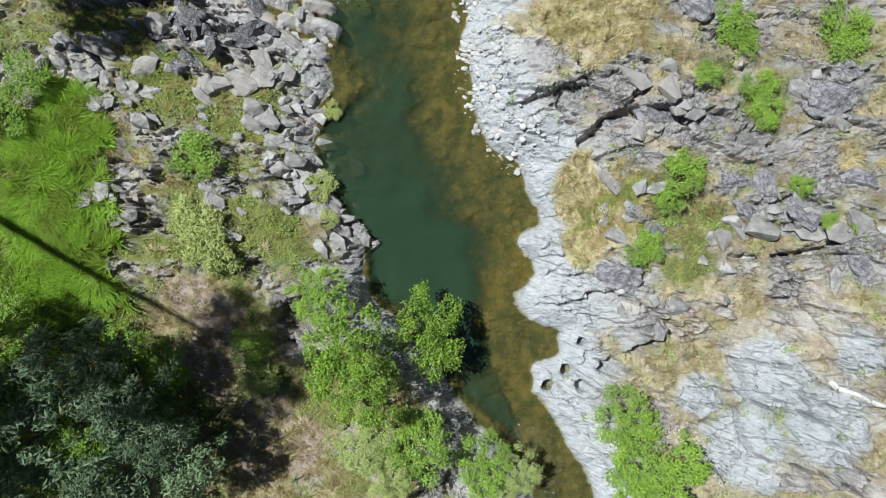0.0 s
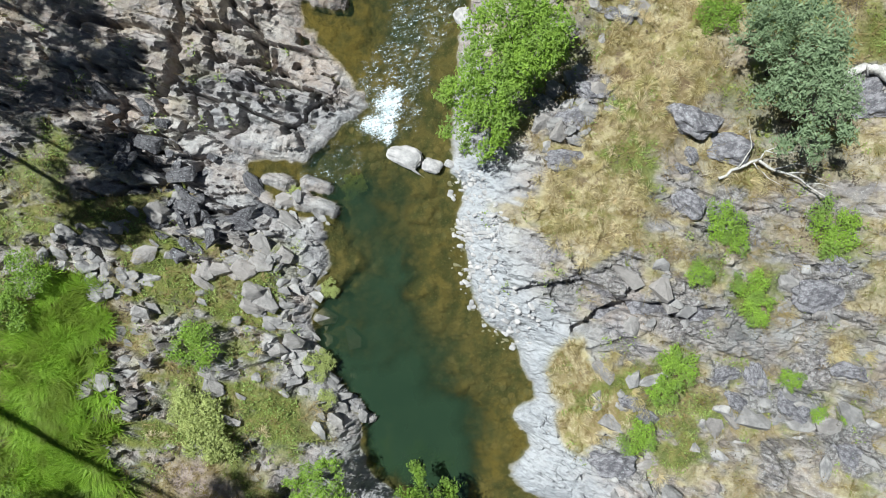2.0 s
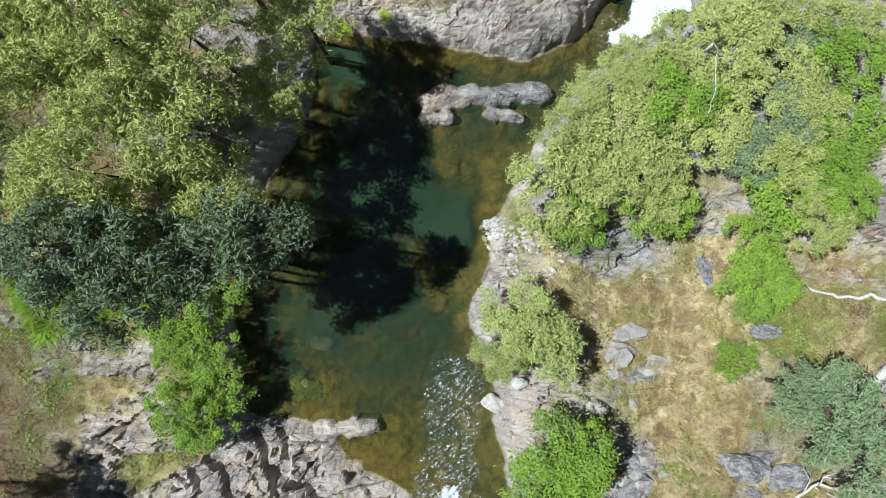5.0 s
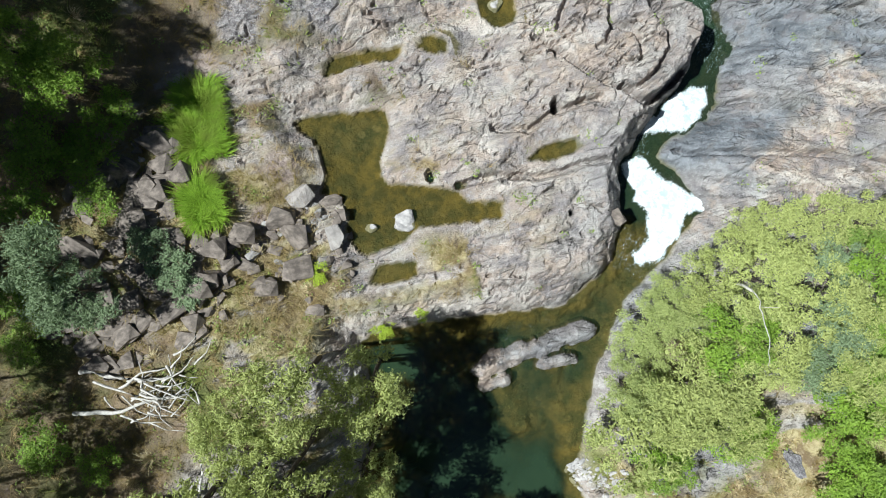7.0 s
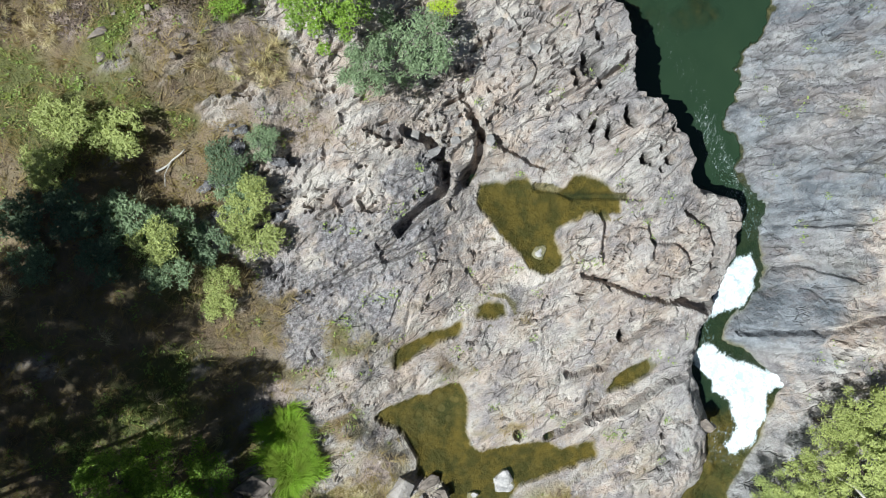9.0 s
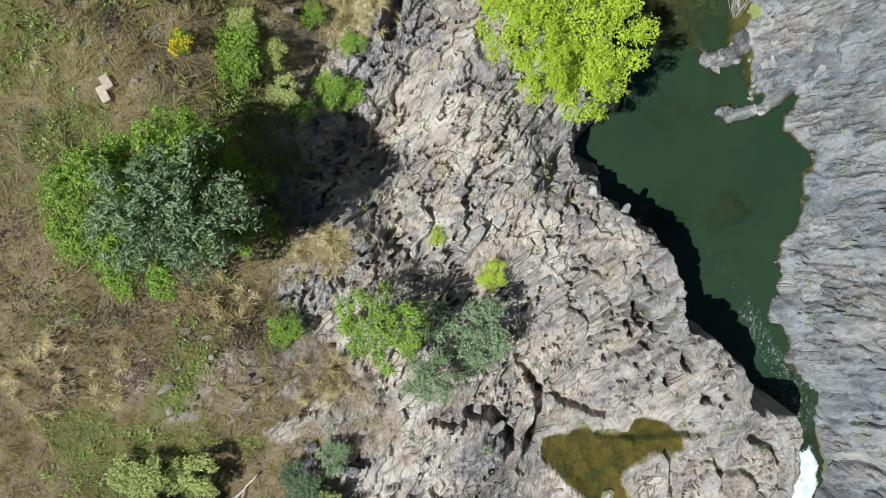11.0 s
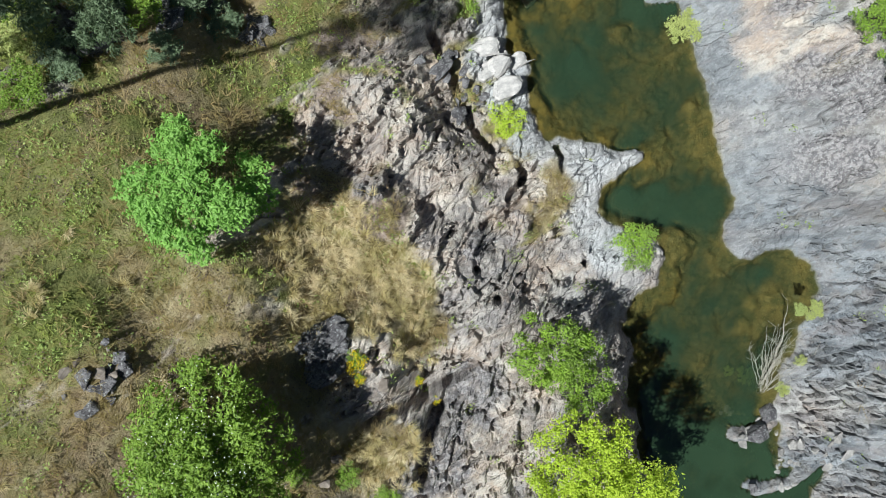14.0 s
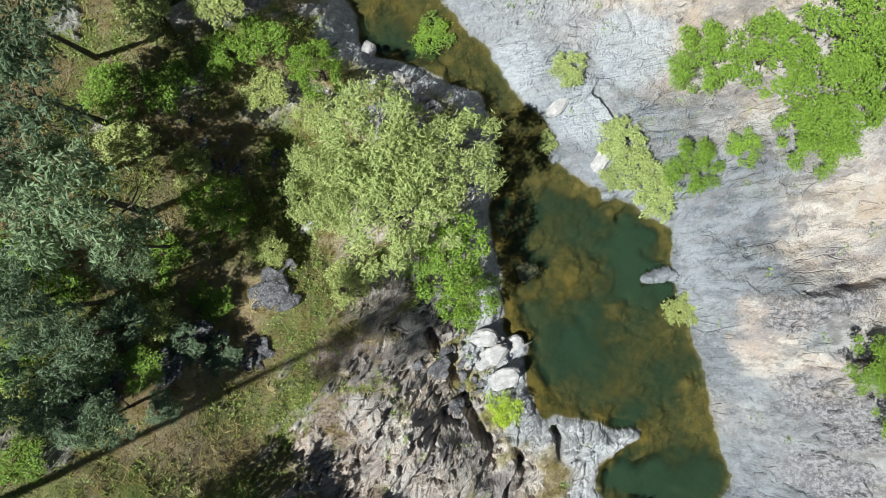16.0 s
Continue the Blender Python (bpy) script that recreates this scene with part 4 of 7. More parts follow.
    n.tree.links.new(n.mix(bank, n.place((0.42, 1.5, 0.3), STRIKE), n.place((0.42, 1.5, 0.3), STRIKE + SWING)), warp.inputs[0])
    n.tree.links.new(n.mix(0.72, wob.outputs["Color"], (0, 0, 0)), warp.inputs[1])
    n.tree.links.new(warp.outputs[0], joint.inputs["Vector"])
    joint.inputs["Scale"].default_value = 1.25
    open_joint = n.math("MULTIPLY", n.curve(joint.outputs["Distance"], 0.012, 0.05, 1, 0), n.curve(n.noise(flat, 0.6, 3), 0.50, 0.64))
    stone = n.mix(n.math("MULTIPLY", open_joint, n.math("MULTIPLY", n.math("SUBTRACT", 1.0, n.math("MULTIPLY", bank, 0.8)), 0.3)), stone, (0.06, 0.055, 0.05))
    washed = n.mix(n.curve(thin, 0.4, 0.65), (0.52, 0.53, 0.55), (0.37, 0.38, 0.40))
    stone = n.mix(n.math("MULTIPLY", pale, 0.8), stone, washed)
    # dark colour for dirt in joints and for shade painted at ledge feet
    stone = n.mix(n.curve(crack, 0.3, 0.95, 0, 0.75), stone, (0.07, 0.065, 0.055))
    # plant cover
    dry = n.mix(n.curve(mid, 0.35, 0.62), (0.52, 0.44, 0.245), (0.29, 0.23, 0.11))
    dry = n.mix(n.curve(fine, 0.5, 0.66, 0, 0.7), dry, (0.52, 0.44, 0.27))
    dry = n.mix(n.curve(big, 0.48, 0.6, 0, 0.45), dry, (0.20, 0.13, 0.06))
    clump = n.noise(n.place((1, 1, 1), 0.7), 0.75, 6, 0.68)
    dry = n.mix(n.curve(clump, 0.50, 0.60, 0, 0.75), dry, (0.22, 0.205, 0.06))
    dry = n.mix(n.curve(clump, 0.36, 0.46, 0.75, 0), dry, (0.15, 0.098, 0.06))
    dry = n.mix(n.curve(n.noise(flat, 2.4, 6, 0.7), 0.56, 0.64, 0, 0.7), dry, (0.60, 0.52, 0.34))
    grass = n.mix(n.curve(mid, 0.35, 0.6), (0.22, 0.225, 0.06), (0.115, 0.14, 0.033))
    grass = n.mix(n.curve(fine, 0.5, 0.65, 0, 0.6), grass, (0.30, 0.32, 0.10))
    # brown floor colour, dark enough to deepen the shade among the trees
    dry = n.mix(n.math("MULTIPLY", humus, 0.85), dry, n.mix(n.curve(mid, 0.4, 0.6), (0.12, 0.088, 0.065), (0.25, 0.18, 0.125)))
    grass = n.mix(n.math("MULTIPLY", humus, 0.6), grass, (0.06, 0.08, 0.025))
    cover = n.mix(green, dry, grass)
    cover = n.mix(n.math("MULTIPLY", earth, n.curve(mid, 0.62, 0.5, 0.3, 1)), cover, n.mix(n.curve(n.noise(flat, 3.0, 6, 0.7), 0.4, 0.6), (0.27, 0.205, 0.175), (0.46, 0.37, 0.315)))
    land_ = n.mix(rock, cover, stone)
    # stream bed
    cobbles = n.tree.nodes.new("ShaderNodeTexVoronoi")
    n.tree.links.new(flat, cobbles.inputs["Vector"])
    cobbles.inputs["Scale"].default_value = 1.9
    mud = n.mix(n.curve(mid, 0.35, 0.65), (0.205, 0.17, 0.08), (0.10, 0.105, 0.055))
    mud = n.mix(n.math("MULTIPLY", n.curve(n.noise(flat, 0.5, 5, 0.6), 0.45, 0.6), n.curve(cobbles.outputs["Distance"], 0.30, 0.42, 0.8, 0)), mud, n.mix(cobbles.outputs["Color"], (0.33, 0.26, 0.13), (0.15, 0.155, 0.10)))
    mud = n.mix(n.curve(fine, 0.55, 0.7, 0, 0.7), mud, (0.30, 0.26, 0.14))
    mud = n.mix(n.math("MULTIPLY", n.curve(tan, 0.6, 0.95), 0.65), mud, n.mix(n.curve(mid, 0.4, 0.6), (0.26, 0.19, 0.055), (0.14, 0.115, 0.045)))
    colour = n.mix(under, land_, mud)
    craggy = n.noise(flat, 3.2, 9, 0.72)
    relief = n.math("ADD", n.math("MULTIPLY", thin, n.math("MULTIPLY", n.math("SUBTRACT", 1.0, under), 0.30)), n.math("ADD", n.math("MULTIPLY", fine, 0.45), n.math("MULTIPLY", craggy, 1.1)))
    relief = n.math("SUBTRACT", relief, n.math("MULTIPLY", n.math("MULTIPLY", open_joint, n.math("SUBTRACT", rock, under)), 0.6))
    n.bump(relief, 1.0, 0.17)
    return n.base(colour, 0.88, 0.2)


def water_material():
    n = Nodes("creek_water")
    t = n.tree
    flat = n.place()
    deep = n.attr("deep")
    foam = n.attr("foam")
    clear = t.nodes.new("ShaderNodeBsdfTransparent")
    clear.inputs[0].default_value = (0.80, 0.78, 0.60, 1)
    body = n.bsdf
    n.base(n.mix(n.noise(flat, 0.35, 3), (0.016, 0.033, 0.018), (0.028, 0.050, 0.025)), 0.06, 0.5)
    n.bump(n.math("ADD", n.noise(flat, 3.0, 3), n.math("MULTIPLY", n.noise(flat, 14, 2), 0.3)), 0.12, 0.05)
    mixer = t.nodes.new("ShaderNodeMixShader")
    t.links.new(n.curve(deep, 0.02, 1.35, 0.12, 0.96), mixer.inputs[0])
    t.links.new(clear.outputs[0], mixer.inputs[1])
    t.links.new(body.outputs[0], mixer.inputs[2])
    white = n.add("BsdfPrincipled", Roughness=0.7)
    t.links.new(n.mix(n.curve(n.noise(flat, 3.5, 5, 0.7), 0.4, 0.6), (0.50, 0.58, 0.60), (0.84, 0.87, 0.87)), white.inputs["Base Color"])
    streak = n.math("ADD", n.math("MULTIPLY", n.noise(n.place((2.2, 0.8, 1), -1.2), 2.6, 7, 0.78), 0.6), n.math("MULTIPLY", n.noise(flat, 11.0, 5, 0.75), 0.6))
    spray = n.curve(n.math("ADD", foam, n.math("MULTIPLY", n.math("SUBTRACT", streak, 0.6), 2.6)), 0.60, 1.15)
    top = t.nodes.new("ShaderNodeMixShader")
    t.links.new(spray, top.inputs[0])
    t.links.new(mixer.outputs[0], top.inputs[1])
    t.links.new(white.outputs[0], top.inputs[2])
    t.links.new(top.outputs[0], t.nodes["Material Output"].inputs[0])
    return n.mat


def leaf_material(name, light, dark, patch=None):
    n = Nodes(name)
    info = n.tree.nodes.new("ShaderNodeObjectInfo")
    geo = n.tree.nodes.new("ShaderNodeNewGeometry")
    col = n.mix(geo.outputs["Random Per Island"], dark, light)
    tint = n.mix(info.outputs["Random"], tuple(c * 0.82 for c in light), tuple(min(1, c * 1.1) for c in light))
    col = n.mix(0.35, col, tint)
    if patch:
        col = n.mix(n.curve(n.noise(n.place(), 0.7, 5, 0.65), 0.42, 0.6, 0, 0.85), col, patch)
    n.base(col, 0.55, 0.3)
    through_ = n.tree.nodes.new("ShaderNodeBsdfTranslucent")
    n.tree.links.new(col, through_.inputs[0])
    m = n.tree.nodes.new("ShaderNodeMixShader")
    m.inputs[0].default_value = 0.35
    n.tree.links.new(n.bsdf.outputs[0], m.inputs[1])
    n.tree.links.new(through_.outputs[0], m.inputs[2])
    n.tree.links.new(m.outputs[0], n.tree.nodes["Material Output"].inputs[0])
    return n.mat


def plain_material(name, a, b, scale=3.0, rough=0.85, relief=0.4):
    n = Nodes(name)
    w = n.place()
    n.bump(n.noise(w, scale * 3, 5), relief, 0.04)
    return n.base(n.mix(n.curve(n.noise(w, scale, 5, 0.65), 0.35, 0.65), a, b), rough, 0.25)


GROUND, WATER = ground_material(), water_material()
LEAF = {
    "lime": leaf_material("lime_leaf", (0.56, 0.68, 0.07), (0.30, 0.42, 0.03)),
    "fresh": leaf_material("fresh_leaf", (0.36, 0.52, 0.07), (0.11, 0.20, 0.02), (0.21, 0.30, 0.07)),
    "round": leaf_material("round_leaf", (0.30, 0.52, 0.11), (0.12, 0.25, 0.04)),
    "deep": leaf_material("deep_leaf", (0.30, 0.44, 0.06), (0.07, 0.14, 0.018)),
    "olive": leaf_material("olive_leaf", (0.55, 0.59, 0.21), (0.20, 0.25, 0.07)),
    "willow": leaf_material("willow_leaf", (0.53, 0.58, 0.22), (0.20, 0.27, 0.075)),
    "gum": leaf_material("gum_leaf", (0.23, 0.30, 0.17), (0.06, 0.10, 0.05)),
    "grey": leaf_material("grey_leaf", (0.33, 0.42, 0.23), (0.11, 0.16, 0.08)),
}
BARK = plain_material("bark", (0.06, 0.048, 0.038), (0.14, 0.115, 0.09), 6)
PALE_WOOD = plain_material("bleached_wood", (0.42, 0.39, 0.35), (0.62, 0.59, 0.54), 8)

# ---- ground ----
cell = strip[:-1, :-1] & strip[1:, :-1] & strip[:-1, 1:] & strip[1:, 1:]
index = np.full(fx_.shape, -1, np.int64)
used = np.zeros(fx_.shape, bool)
for dj in (0, 1):
    for di in (0, 1):
        used[dj:ny - 1 + dj, di:nx - 1 + di] |= cell
index[used] = np.arange(used.sum())
quads = np.stack([index[:-1, :-1][cell], index[:-1, 1:][cell], index[1:, 1:][cell], index[1:, :-1][cell]], 1)
verts = np.stack([fx_[used], fy_[used], Z[used]], 1)
# the land round about, in a wider mesh, to the horizon
rings = np.r_[-900, -420, -220, -130, np.arange(-84, 171, 4.0), 230, 330, 600, 1000]
ox_, oy_ = np.meshgrid(rings, rings)
off_ = sample(G_STRIP, ox_, oy_)
oz_ = sample(G_BROAD, ox_, oy_) + 3.0 * fbm(ox_ / 30, oy_ / 30, 4, 8) * ramp(off_, 30, 60) - 0.08 - 0.62 * (1 - ramp(off_, 25, 28.5))
oi = np.arange(ox_.size).reshape(ox_.shape) + len(verts)
keep = np.minimum.reduce([sample(G_STRIP, ox_, oy_)[a:len(rings) - 1 + a, b:len(rings) - 1 + b] for a in (0, 1) for b in (0, 1)]) > 21
wide_quads = np.stack([oi[:-1, :-1][keep], oi[:-1, 1:][keep], oi[1:, 1:][keep], oi[1:, :-1][keep]], 1)
ground_mesh = mesh_from("ground", np.r_[verts, np.stack([ox_.ravel(), oy_.ravel(), oz_.ravel()], 1)], np.r_[quads, wide_quads], GROUND)
none = np.zeros(ox_.shape)
far_value = {"rock": np.maximum(ramp(fbm(ox_ / 14, oy_ / 14, 3, 82), 0.1, 0.4), (sample(G_LATERAL, ox_, oy_) < 0) * (1 - ramp(off_ + 10 * fbm(ox_ / 9, oy_ / 9, 3, 84), 30, 44))), "green": ramp(fbm(ox_ / 18, oy_ / 18, 3, 81), -0.3, 0.5), "pale": none, "under": none, "crack": none,
             "tone": none + 0.5, "tan": none + 0.5, "humus": none + 0.3, "earth": none, "lichen": none, "bank": none}
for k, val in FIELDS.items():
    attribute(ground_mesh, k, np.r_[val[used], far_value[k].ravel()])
flat_faces = (FIELDS["rock"][:-1, :-1][cell] < 0.5) | (FIELDS["under"][:-1, :-1][cell] > 0.5)
ground_mesh.polygons.foreach_set("use_smooth", np.r_[flat_faces, np.full(len(wide_quads), True)])
tagged(new("ground", ground_mesh), "rocky valley ground with grey layered stone, dry grass and creek bed", "ground", kind="structure")

# ---- water ----
# outlines of the white water: the rapid between the upper pools, the two falls of the chute
WHITE = [[(-4.0, 14.6), (-3.2, 15.3), (-2.7, 15.9), (-2.1, 16.5), (-1.5, 16.4), (-1.7, 15.7), (-2.1, 14.6), (-2.5, 13.8), (-3.5, 14.2)],
         [(17.5, 41.1), (19.5, 41.6), (21.5, 41.6), (23.0, 41.3), (22.0, 40.4), (20.8, 40.0), (19.6, 40.2), (18.3, 40.7)],
         [(16.4, 40.4), (16.9, 40.2), (17.2, 38.6), (18.3, 36.1), (17.7, 36.1), (16.7, 36.4), (15.8, 35.6), (14.5, 35.1), (13.1, 35.6), (13.2, 36.2), (14.5, 36.4), (14.9, 37.1), (15.4, 39.6), (15.8, 40.4)]]
# streaks of froth: how thick, then the outline
FROTH = [(0.60, [(-4.2, 15.5), (-4.0, 16.9), (-2.5, 19.1), (-1.8, 21.4), (-0.7, 23.0), (1.3, 22.7), (1.2, 20.3), (0.0, 18.1), (-0.5, 16.4), (-1.3, 14.1), (-2.3, 13.7)]),
         (0.50, [(-7.0, 12.6), (-5.6, 13.4), (-3.9, 13.6), (-3.6, 12.4), (-5.4, 11.2), (-6.6, 11.4)]),
         (0.55, [(22.9, 41.7), (23.9, 43.5), (24.8, 45.3), (25.6, 47.0), (26.5, 48.6), (27.6, 48.2), (27.2, 47.0), (26.4, 45.5), (25.5, 42.8), (24.1, 41.4)]),
         (0.38, [(26.5, 48.6), (27.6, 51.5), (29.4, 54.5), (30.2, 53.6), (28.9, 50.3), (27.6, 48.2)]),
         (0.55, [(16.3, 40.3), (17.4, 41.6), (18.4, 41.0), (17.2, 39.9)]), (0.55, [(12.0, 36.4), (13.6, 37.6), (14.6, 36.4), (14.2, 35.0), (12.6, 34.9)]),
         (0.42, [(5.2, 37.2), (8.4, 36.3), (8.1, 35.5), (5.0, 36.5)]), (0.50, [(2.6, -10.4), (4.4, -9.4), (6.6, -12.6), (5.4, -14.0)])]


def water_sheet(name, label, where, step, level_of):
    wx, wy = np.meshgrid(np.arange(X0 + 2, X1 - 2, step), np.arange(Y0 + 1, Y1 - 2, step))
    ok = where(wx, wy)
    full = ok[:-1, :-1] | ok[1:, :-1] | ok[:-1, 1:] | ok[1:, 1:]
    vert = np.zeros(ok.shape, bool)
    for dj in (0, 1):
        for di in (0, 1):
            vert[dj:ok.shape[0] - 1 + dj, di:ok.shape[1] - 1 + di] |= full
    idx = np.full(ok.shape, -1, np.int64)
    idx[vert] = np.arange(vert.sum())
    x, y = wx[vert], wy[vert]
    z = level_of(x, y)
    i, j = spot(x, y)
    bed = Z[j, i]
    foam = np.zeros(x.shape)
    ripple = fbm(x / 0.8, y / 0.8, 3, 73)
    for thick, outline in [(1.0, WHITE[0]), (1.4, WHITE[1]), (1.4, WHITE[2])] + FROTH:
        lx, ly = np.array(outline).T
        box = (x > lx.min() - 2) & (x < lx.max() + 2) & (y > ly.min() - 2) & (y < ly.max() + 2)
        if box.any():
            d = signed(x[box], y[box], outline)
            foam[box] = np.maximum(foam[box], thick * (1 - ramp(d + 0.45 * ripple[box], -0.35, 0.45 if thick > 1.1 else 1.1)))
    z = z + 0.10 * ramp(foam, 0.2, 0.9) * (fbm(x / 0.5, y / 0.5, 3, 71) + 0.6) + 0.012 * fbm(x / 0.7, y / 0.7, 2, 72)
    me = mesh_from(name, np.stack([x, y, z], 1), np.stack([idx[:-1, :-1][full], idx[:-1, 1:][full], idx[1:, 1:][full], idx[1:, :-1][full]], 1), WATER)
    fall = 0.9 * ramp(sample(G_ALONG, x, y), station(13) - 1, station(13) + 1) * (1 - ramp(sample(G_ALONG, x, y), station(16), station(16) + 3))
    attribute(me, "deep", np.maximum(np.clip(z - bed, 0, 4), fall * (sample(G_EDGE, x, y) < 0.6)))
    attribute(me, "foam", foam)
    ob = tagged(new(name, me), label, "water", kind="structure")
    return ob


water_sheet("water", "clear brown-green creek water with white rapids", lambda x, y: (sample(G_EDGE, x, y) < 0.9) & (sample(G_STRIP, x, y) < 27.5), 0.19, lambda x, y: sample(G_LEVEL, x, y))
for outline, top in POOLS:
    water_sheet("rock_pool", "shallow brown pool standing on the rock shelf", lambda x, y: G_POOL[outline[0]](x, y) < 0.35, 0.15, lambda x, y: np.full(x.shape, top))

# ---- trees and bushes ----


def tube(bm, points, radii, sides=6):
    """A tapered limb along points."""
    rows = []
    for k, (p, r) in enumerate(zip(points, radii)):
        p = Vector(p)
        d = (Vector(points[min(k + 1, len(points) - 1)]) - Vector(points[max(k - 1, 0)])).normalized()
        a = d.orthogonal().normalized()
        b = d.cross(a)
        rows.append([bm.verts.new(p + (a * math.cos(2 * math.pi * i / sides) + b * math.sin(2 * math.pi * i / sides)) * r) for i in range(sides)])
    for lo, hi in zip(rows, rows[1:]):
        for i in range(sides):
            bm.faces.new((lo[i], lo[(i + 1) % sides], hi[(i + 1) % sides], hi[i]))
    bm.faces.new(rows[0][::-1])
    bm.faces.new(rows[-1])


def to_mesh(name, bm, material, smooth=True):
    me = bpy.data.meshes.new(name)
    bmesh.ops.recalc_face_normals(bm, faces=bm.faces)
    bm.to_mesh(me)
    bm.free()
    for p in me.polygons:
        p.use_smooth = smooth
    if material:
        me.materials.append(material)
    return me


def crown_mesh(name, material, seed, leaves, size, long=1.0, lobes=9, flat=0.75, open_=0.25, skirt=0.0):
    """Leaves on the shells of several lobes inside a unit ball: uneven outline, gaps between the lobes."""
    rng = np.random.default_rng(seed)
    ang = np.arange(lobes) * 2.399 + rng.uniform(-0.5, 0.5, lobes)
    rad = np.sqrt((np.arange(lobes) + rng.uniform(0.2, 0.8, lobes)) / lobes) * rng.uniform(0.72, 0.86, lobes)
    dome = np.sqrt(np.maximum(1 - rad ** 2, 0)) * flat * 0.8
    centre = np.stack([np.cos(ang) * rad, np.sin(ang) * rad, dome - rng.uniform(0, 0.5, lobes) ** 1.5 - skirt * (rad > 0.62) * rng.uniform(0, 1, lobes)], 1)
    size_of = rng.uniform(0.15, 0.30, lobes) * math.sqrt(20 / lobes)
    which = rng.choice(lobes, leaves, p=size_of ** 2 / (size_of ** 2).sum())
    way = rng.normal(size=(leaves, 3))
    way /= np.linalg.norm(way, axis=1)[:, None]
    way[:, 2] = np.where(way[:, 2] < -0.25, -way[:, 2], way[:, 2])
    bumpy = 1 + 0.4 * np.sin(5 * way[:, 0] + ang[which]) * np.sin(6 * way[:, 1] + 2 * ang[which])
    shell = size_of[which] * bumpy * (1 - open_ * rng.uniform(0, 1, leaves) ** 1.5) * np.where(rng.uniform(0, 1, leaves) < 0.1, 1.3, 1.0)
    p = centre[which] + way * shell[:, None]
    n = way * 0.5 + rng.normal(size=(leaves, 3)) * 0.65 + (0, 0, 0.35)
    n /= np.linalg.norm(n, axis=1)[:, None]
    t = np.cross(n, rng.normal(size=(leaves, 3)))
    t /= np.linalg.norm(t, axis=1)[:, None]
    b = np.cross(n, t)
    s = size * rng.uniform(0.6, 1.35, leaves)[:, None]
    fold = n * s * 0.25
    v = np.stack([p - t * s * long, p + b * s * 0.55 - fold, p + t * s * long, p - b * s * 0.55 - fold], 1).reshape(-1, 3)
    f = np.arange(leaves * 4).reshape(-1, 4)
    return mesh_from(name, v, f, material, smooth=False)


def trunk_mesh(name, seed, material, limbs=7, first=0.3, stout=1.0):
    """Trunk and limbs from the base (z = 0) to the crown's middle (z = 1), spread over a unit radius."""
    rng = random.Random(seed)
    bm = bmesh.new()
    lean = (rng.uniform(-0.12, 0.12), rng.uniform(-0.12, 0.12))
    tube(bm, [(0, 0, -0.1), (lean[0] * 0.4, lean[1] * 0.6, 0.35), (lean[0], lean[1], 0.75), (lean[0] * 1.4, lean[1] * 0.8, 1.1)], [0.075, 0.06, 0.042, 0.015], 7)
    for k in range(limbs):
        a = 2 * math.pi * (k + rng.uniform(-0.3, 0.3)) / limbs
        z0, far, up = rng.uniform(first, 0.8 + first * 0.15), rng.uniform(0.35, 0.62), rng.uniform(0.15, 0.4) * (1.05 - first)
        pts = [(lean[0] * z0, lean[1] * z0, z0)]
        for q in (0.35, 0.7, 1.0):
            pts.append((lean[0] * z0 + math.cos(a + q * 0.4) * far * q, lean[1] * z0 + math.sin(a + q * 0.4) * far * q, z0 + up * q + rng.uniform(-0.04, 0.04)))
        tube(bm, pts, [k_ * stout for k_ in (0.035, 0.026, 0.016, 0.006)], 5)
    return to_mesh(name, bm, material)


CROWN = {}
for kind, (count, size, long, lobes, flat, open_) in {
        "lime": (9000, 0.023, 1.1, 36, 0.8, 0.5), "fresh": (5400, 0.027, 1.3, 30, 0.8, 0.5), "deep": (7600, 0.025, 1.2, 36, 0.85, 0.45),
        "round": (14000, 0.026, 1.2, 46, 0.9, 0.35),
        "olive": (6400, 0.022, 1.7, 32, 0.75, 0.55), "willow": (7500, 0.018, 2.0, 34, 0.8, 0.65), "grey": (3800, 0.027, 1.7, 26, 0.7, 0.65), "gum": (3000, 0.030, 1.9, 26, 0.7, 0.65)}.items():
    CROWN[kind] = [crown_mesh("crown", LEAF[kind], 10 + k, count, size, long, lobes, flat, open_, 0.75 if kind in ("round", "deep", "fresh", "olive", "willow") else 0.2) for k in range(3)]
    CROWN["low_" + kind] = [crown_mesh("crown", LEAF[kind], 40 + k, 2400, 0.038, long, 20, 0.6, 0.55) for k in range(3)]
TRUNK = [trunk_mesh("trunk", k, BARK, stout=0.5) for k in range(3)]
TALL_TRUNK = [trunk_mesh("trunk", k + 5, BARK, 4, 0.88, 0.35) for k in range(3)]
STEMS = [trunk_mesh("trunk", k + 8, BARK, 4) for k in range(2)]
LABEL = {"lime": "yellow-green leafy tree leaning over the creek", "fresh": "bright green leafy tree on the creek bank", "deep": "dense dark green round tree on the dry slope",
         "olive": "olive green broad-leaved tree on the bank", "round": "dense round mid-green tree on the grassy slope",
         "gum": "tall dark-leaved gum tree standing back on the slope", "willow": "pale green feathery willow beside the water", "grey": "grey-green open-crowned gum tree on the slope"}
LOW_LABEL = {"lime": "small yellow-green bush among the rocks", "fresh": "low bright green bush among the rocks", "deep": "low dark green bush on the slope",
             "olive": "low olive green bush on the bank", "round": "small round green bush on the slope", "gum": "low dark gum bush", "willow": "pale feathery shrub beside the water", "grey": "low grey-green bush on the slope"}
count_of = [0]


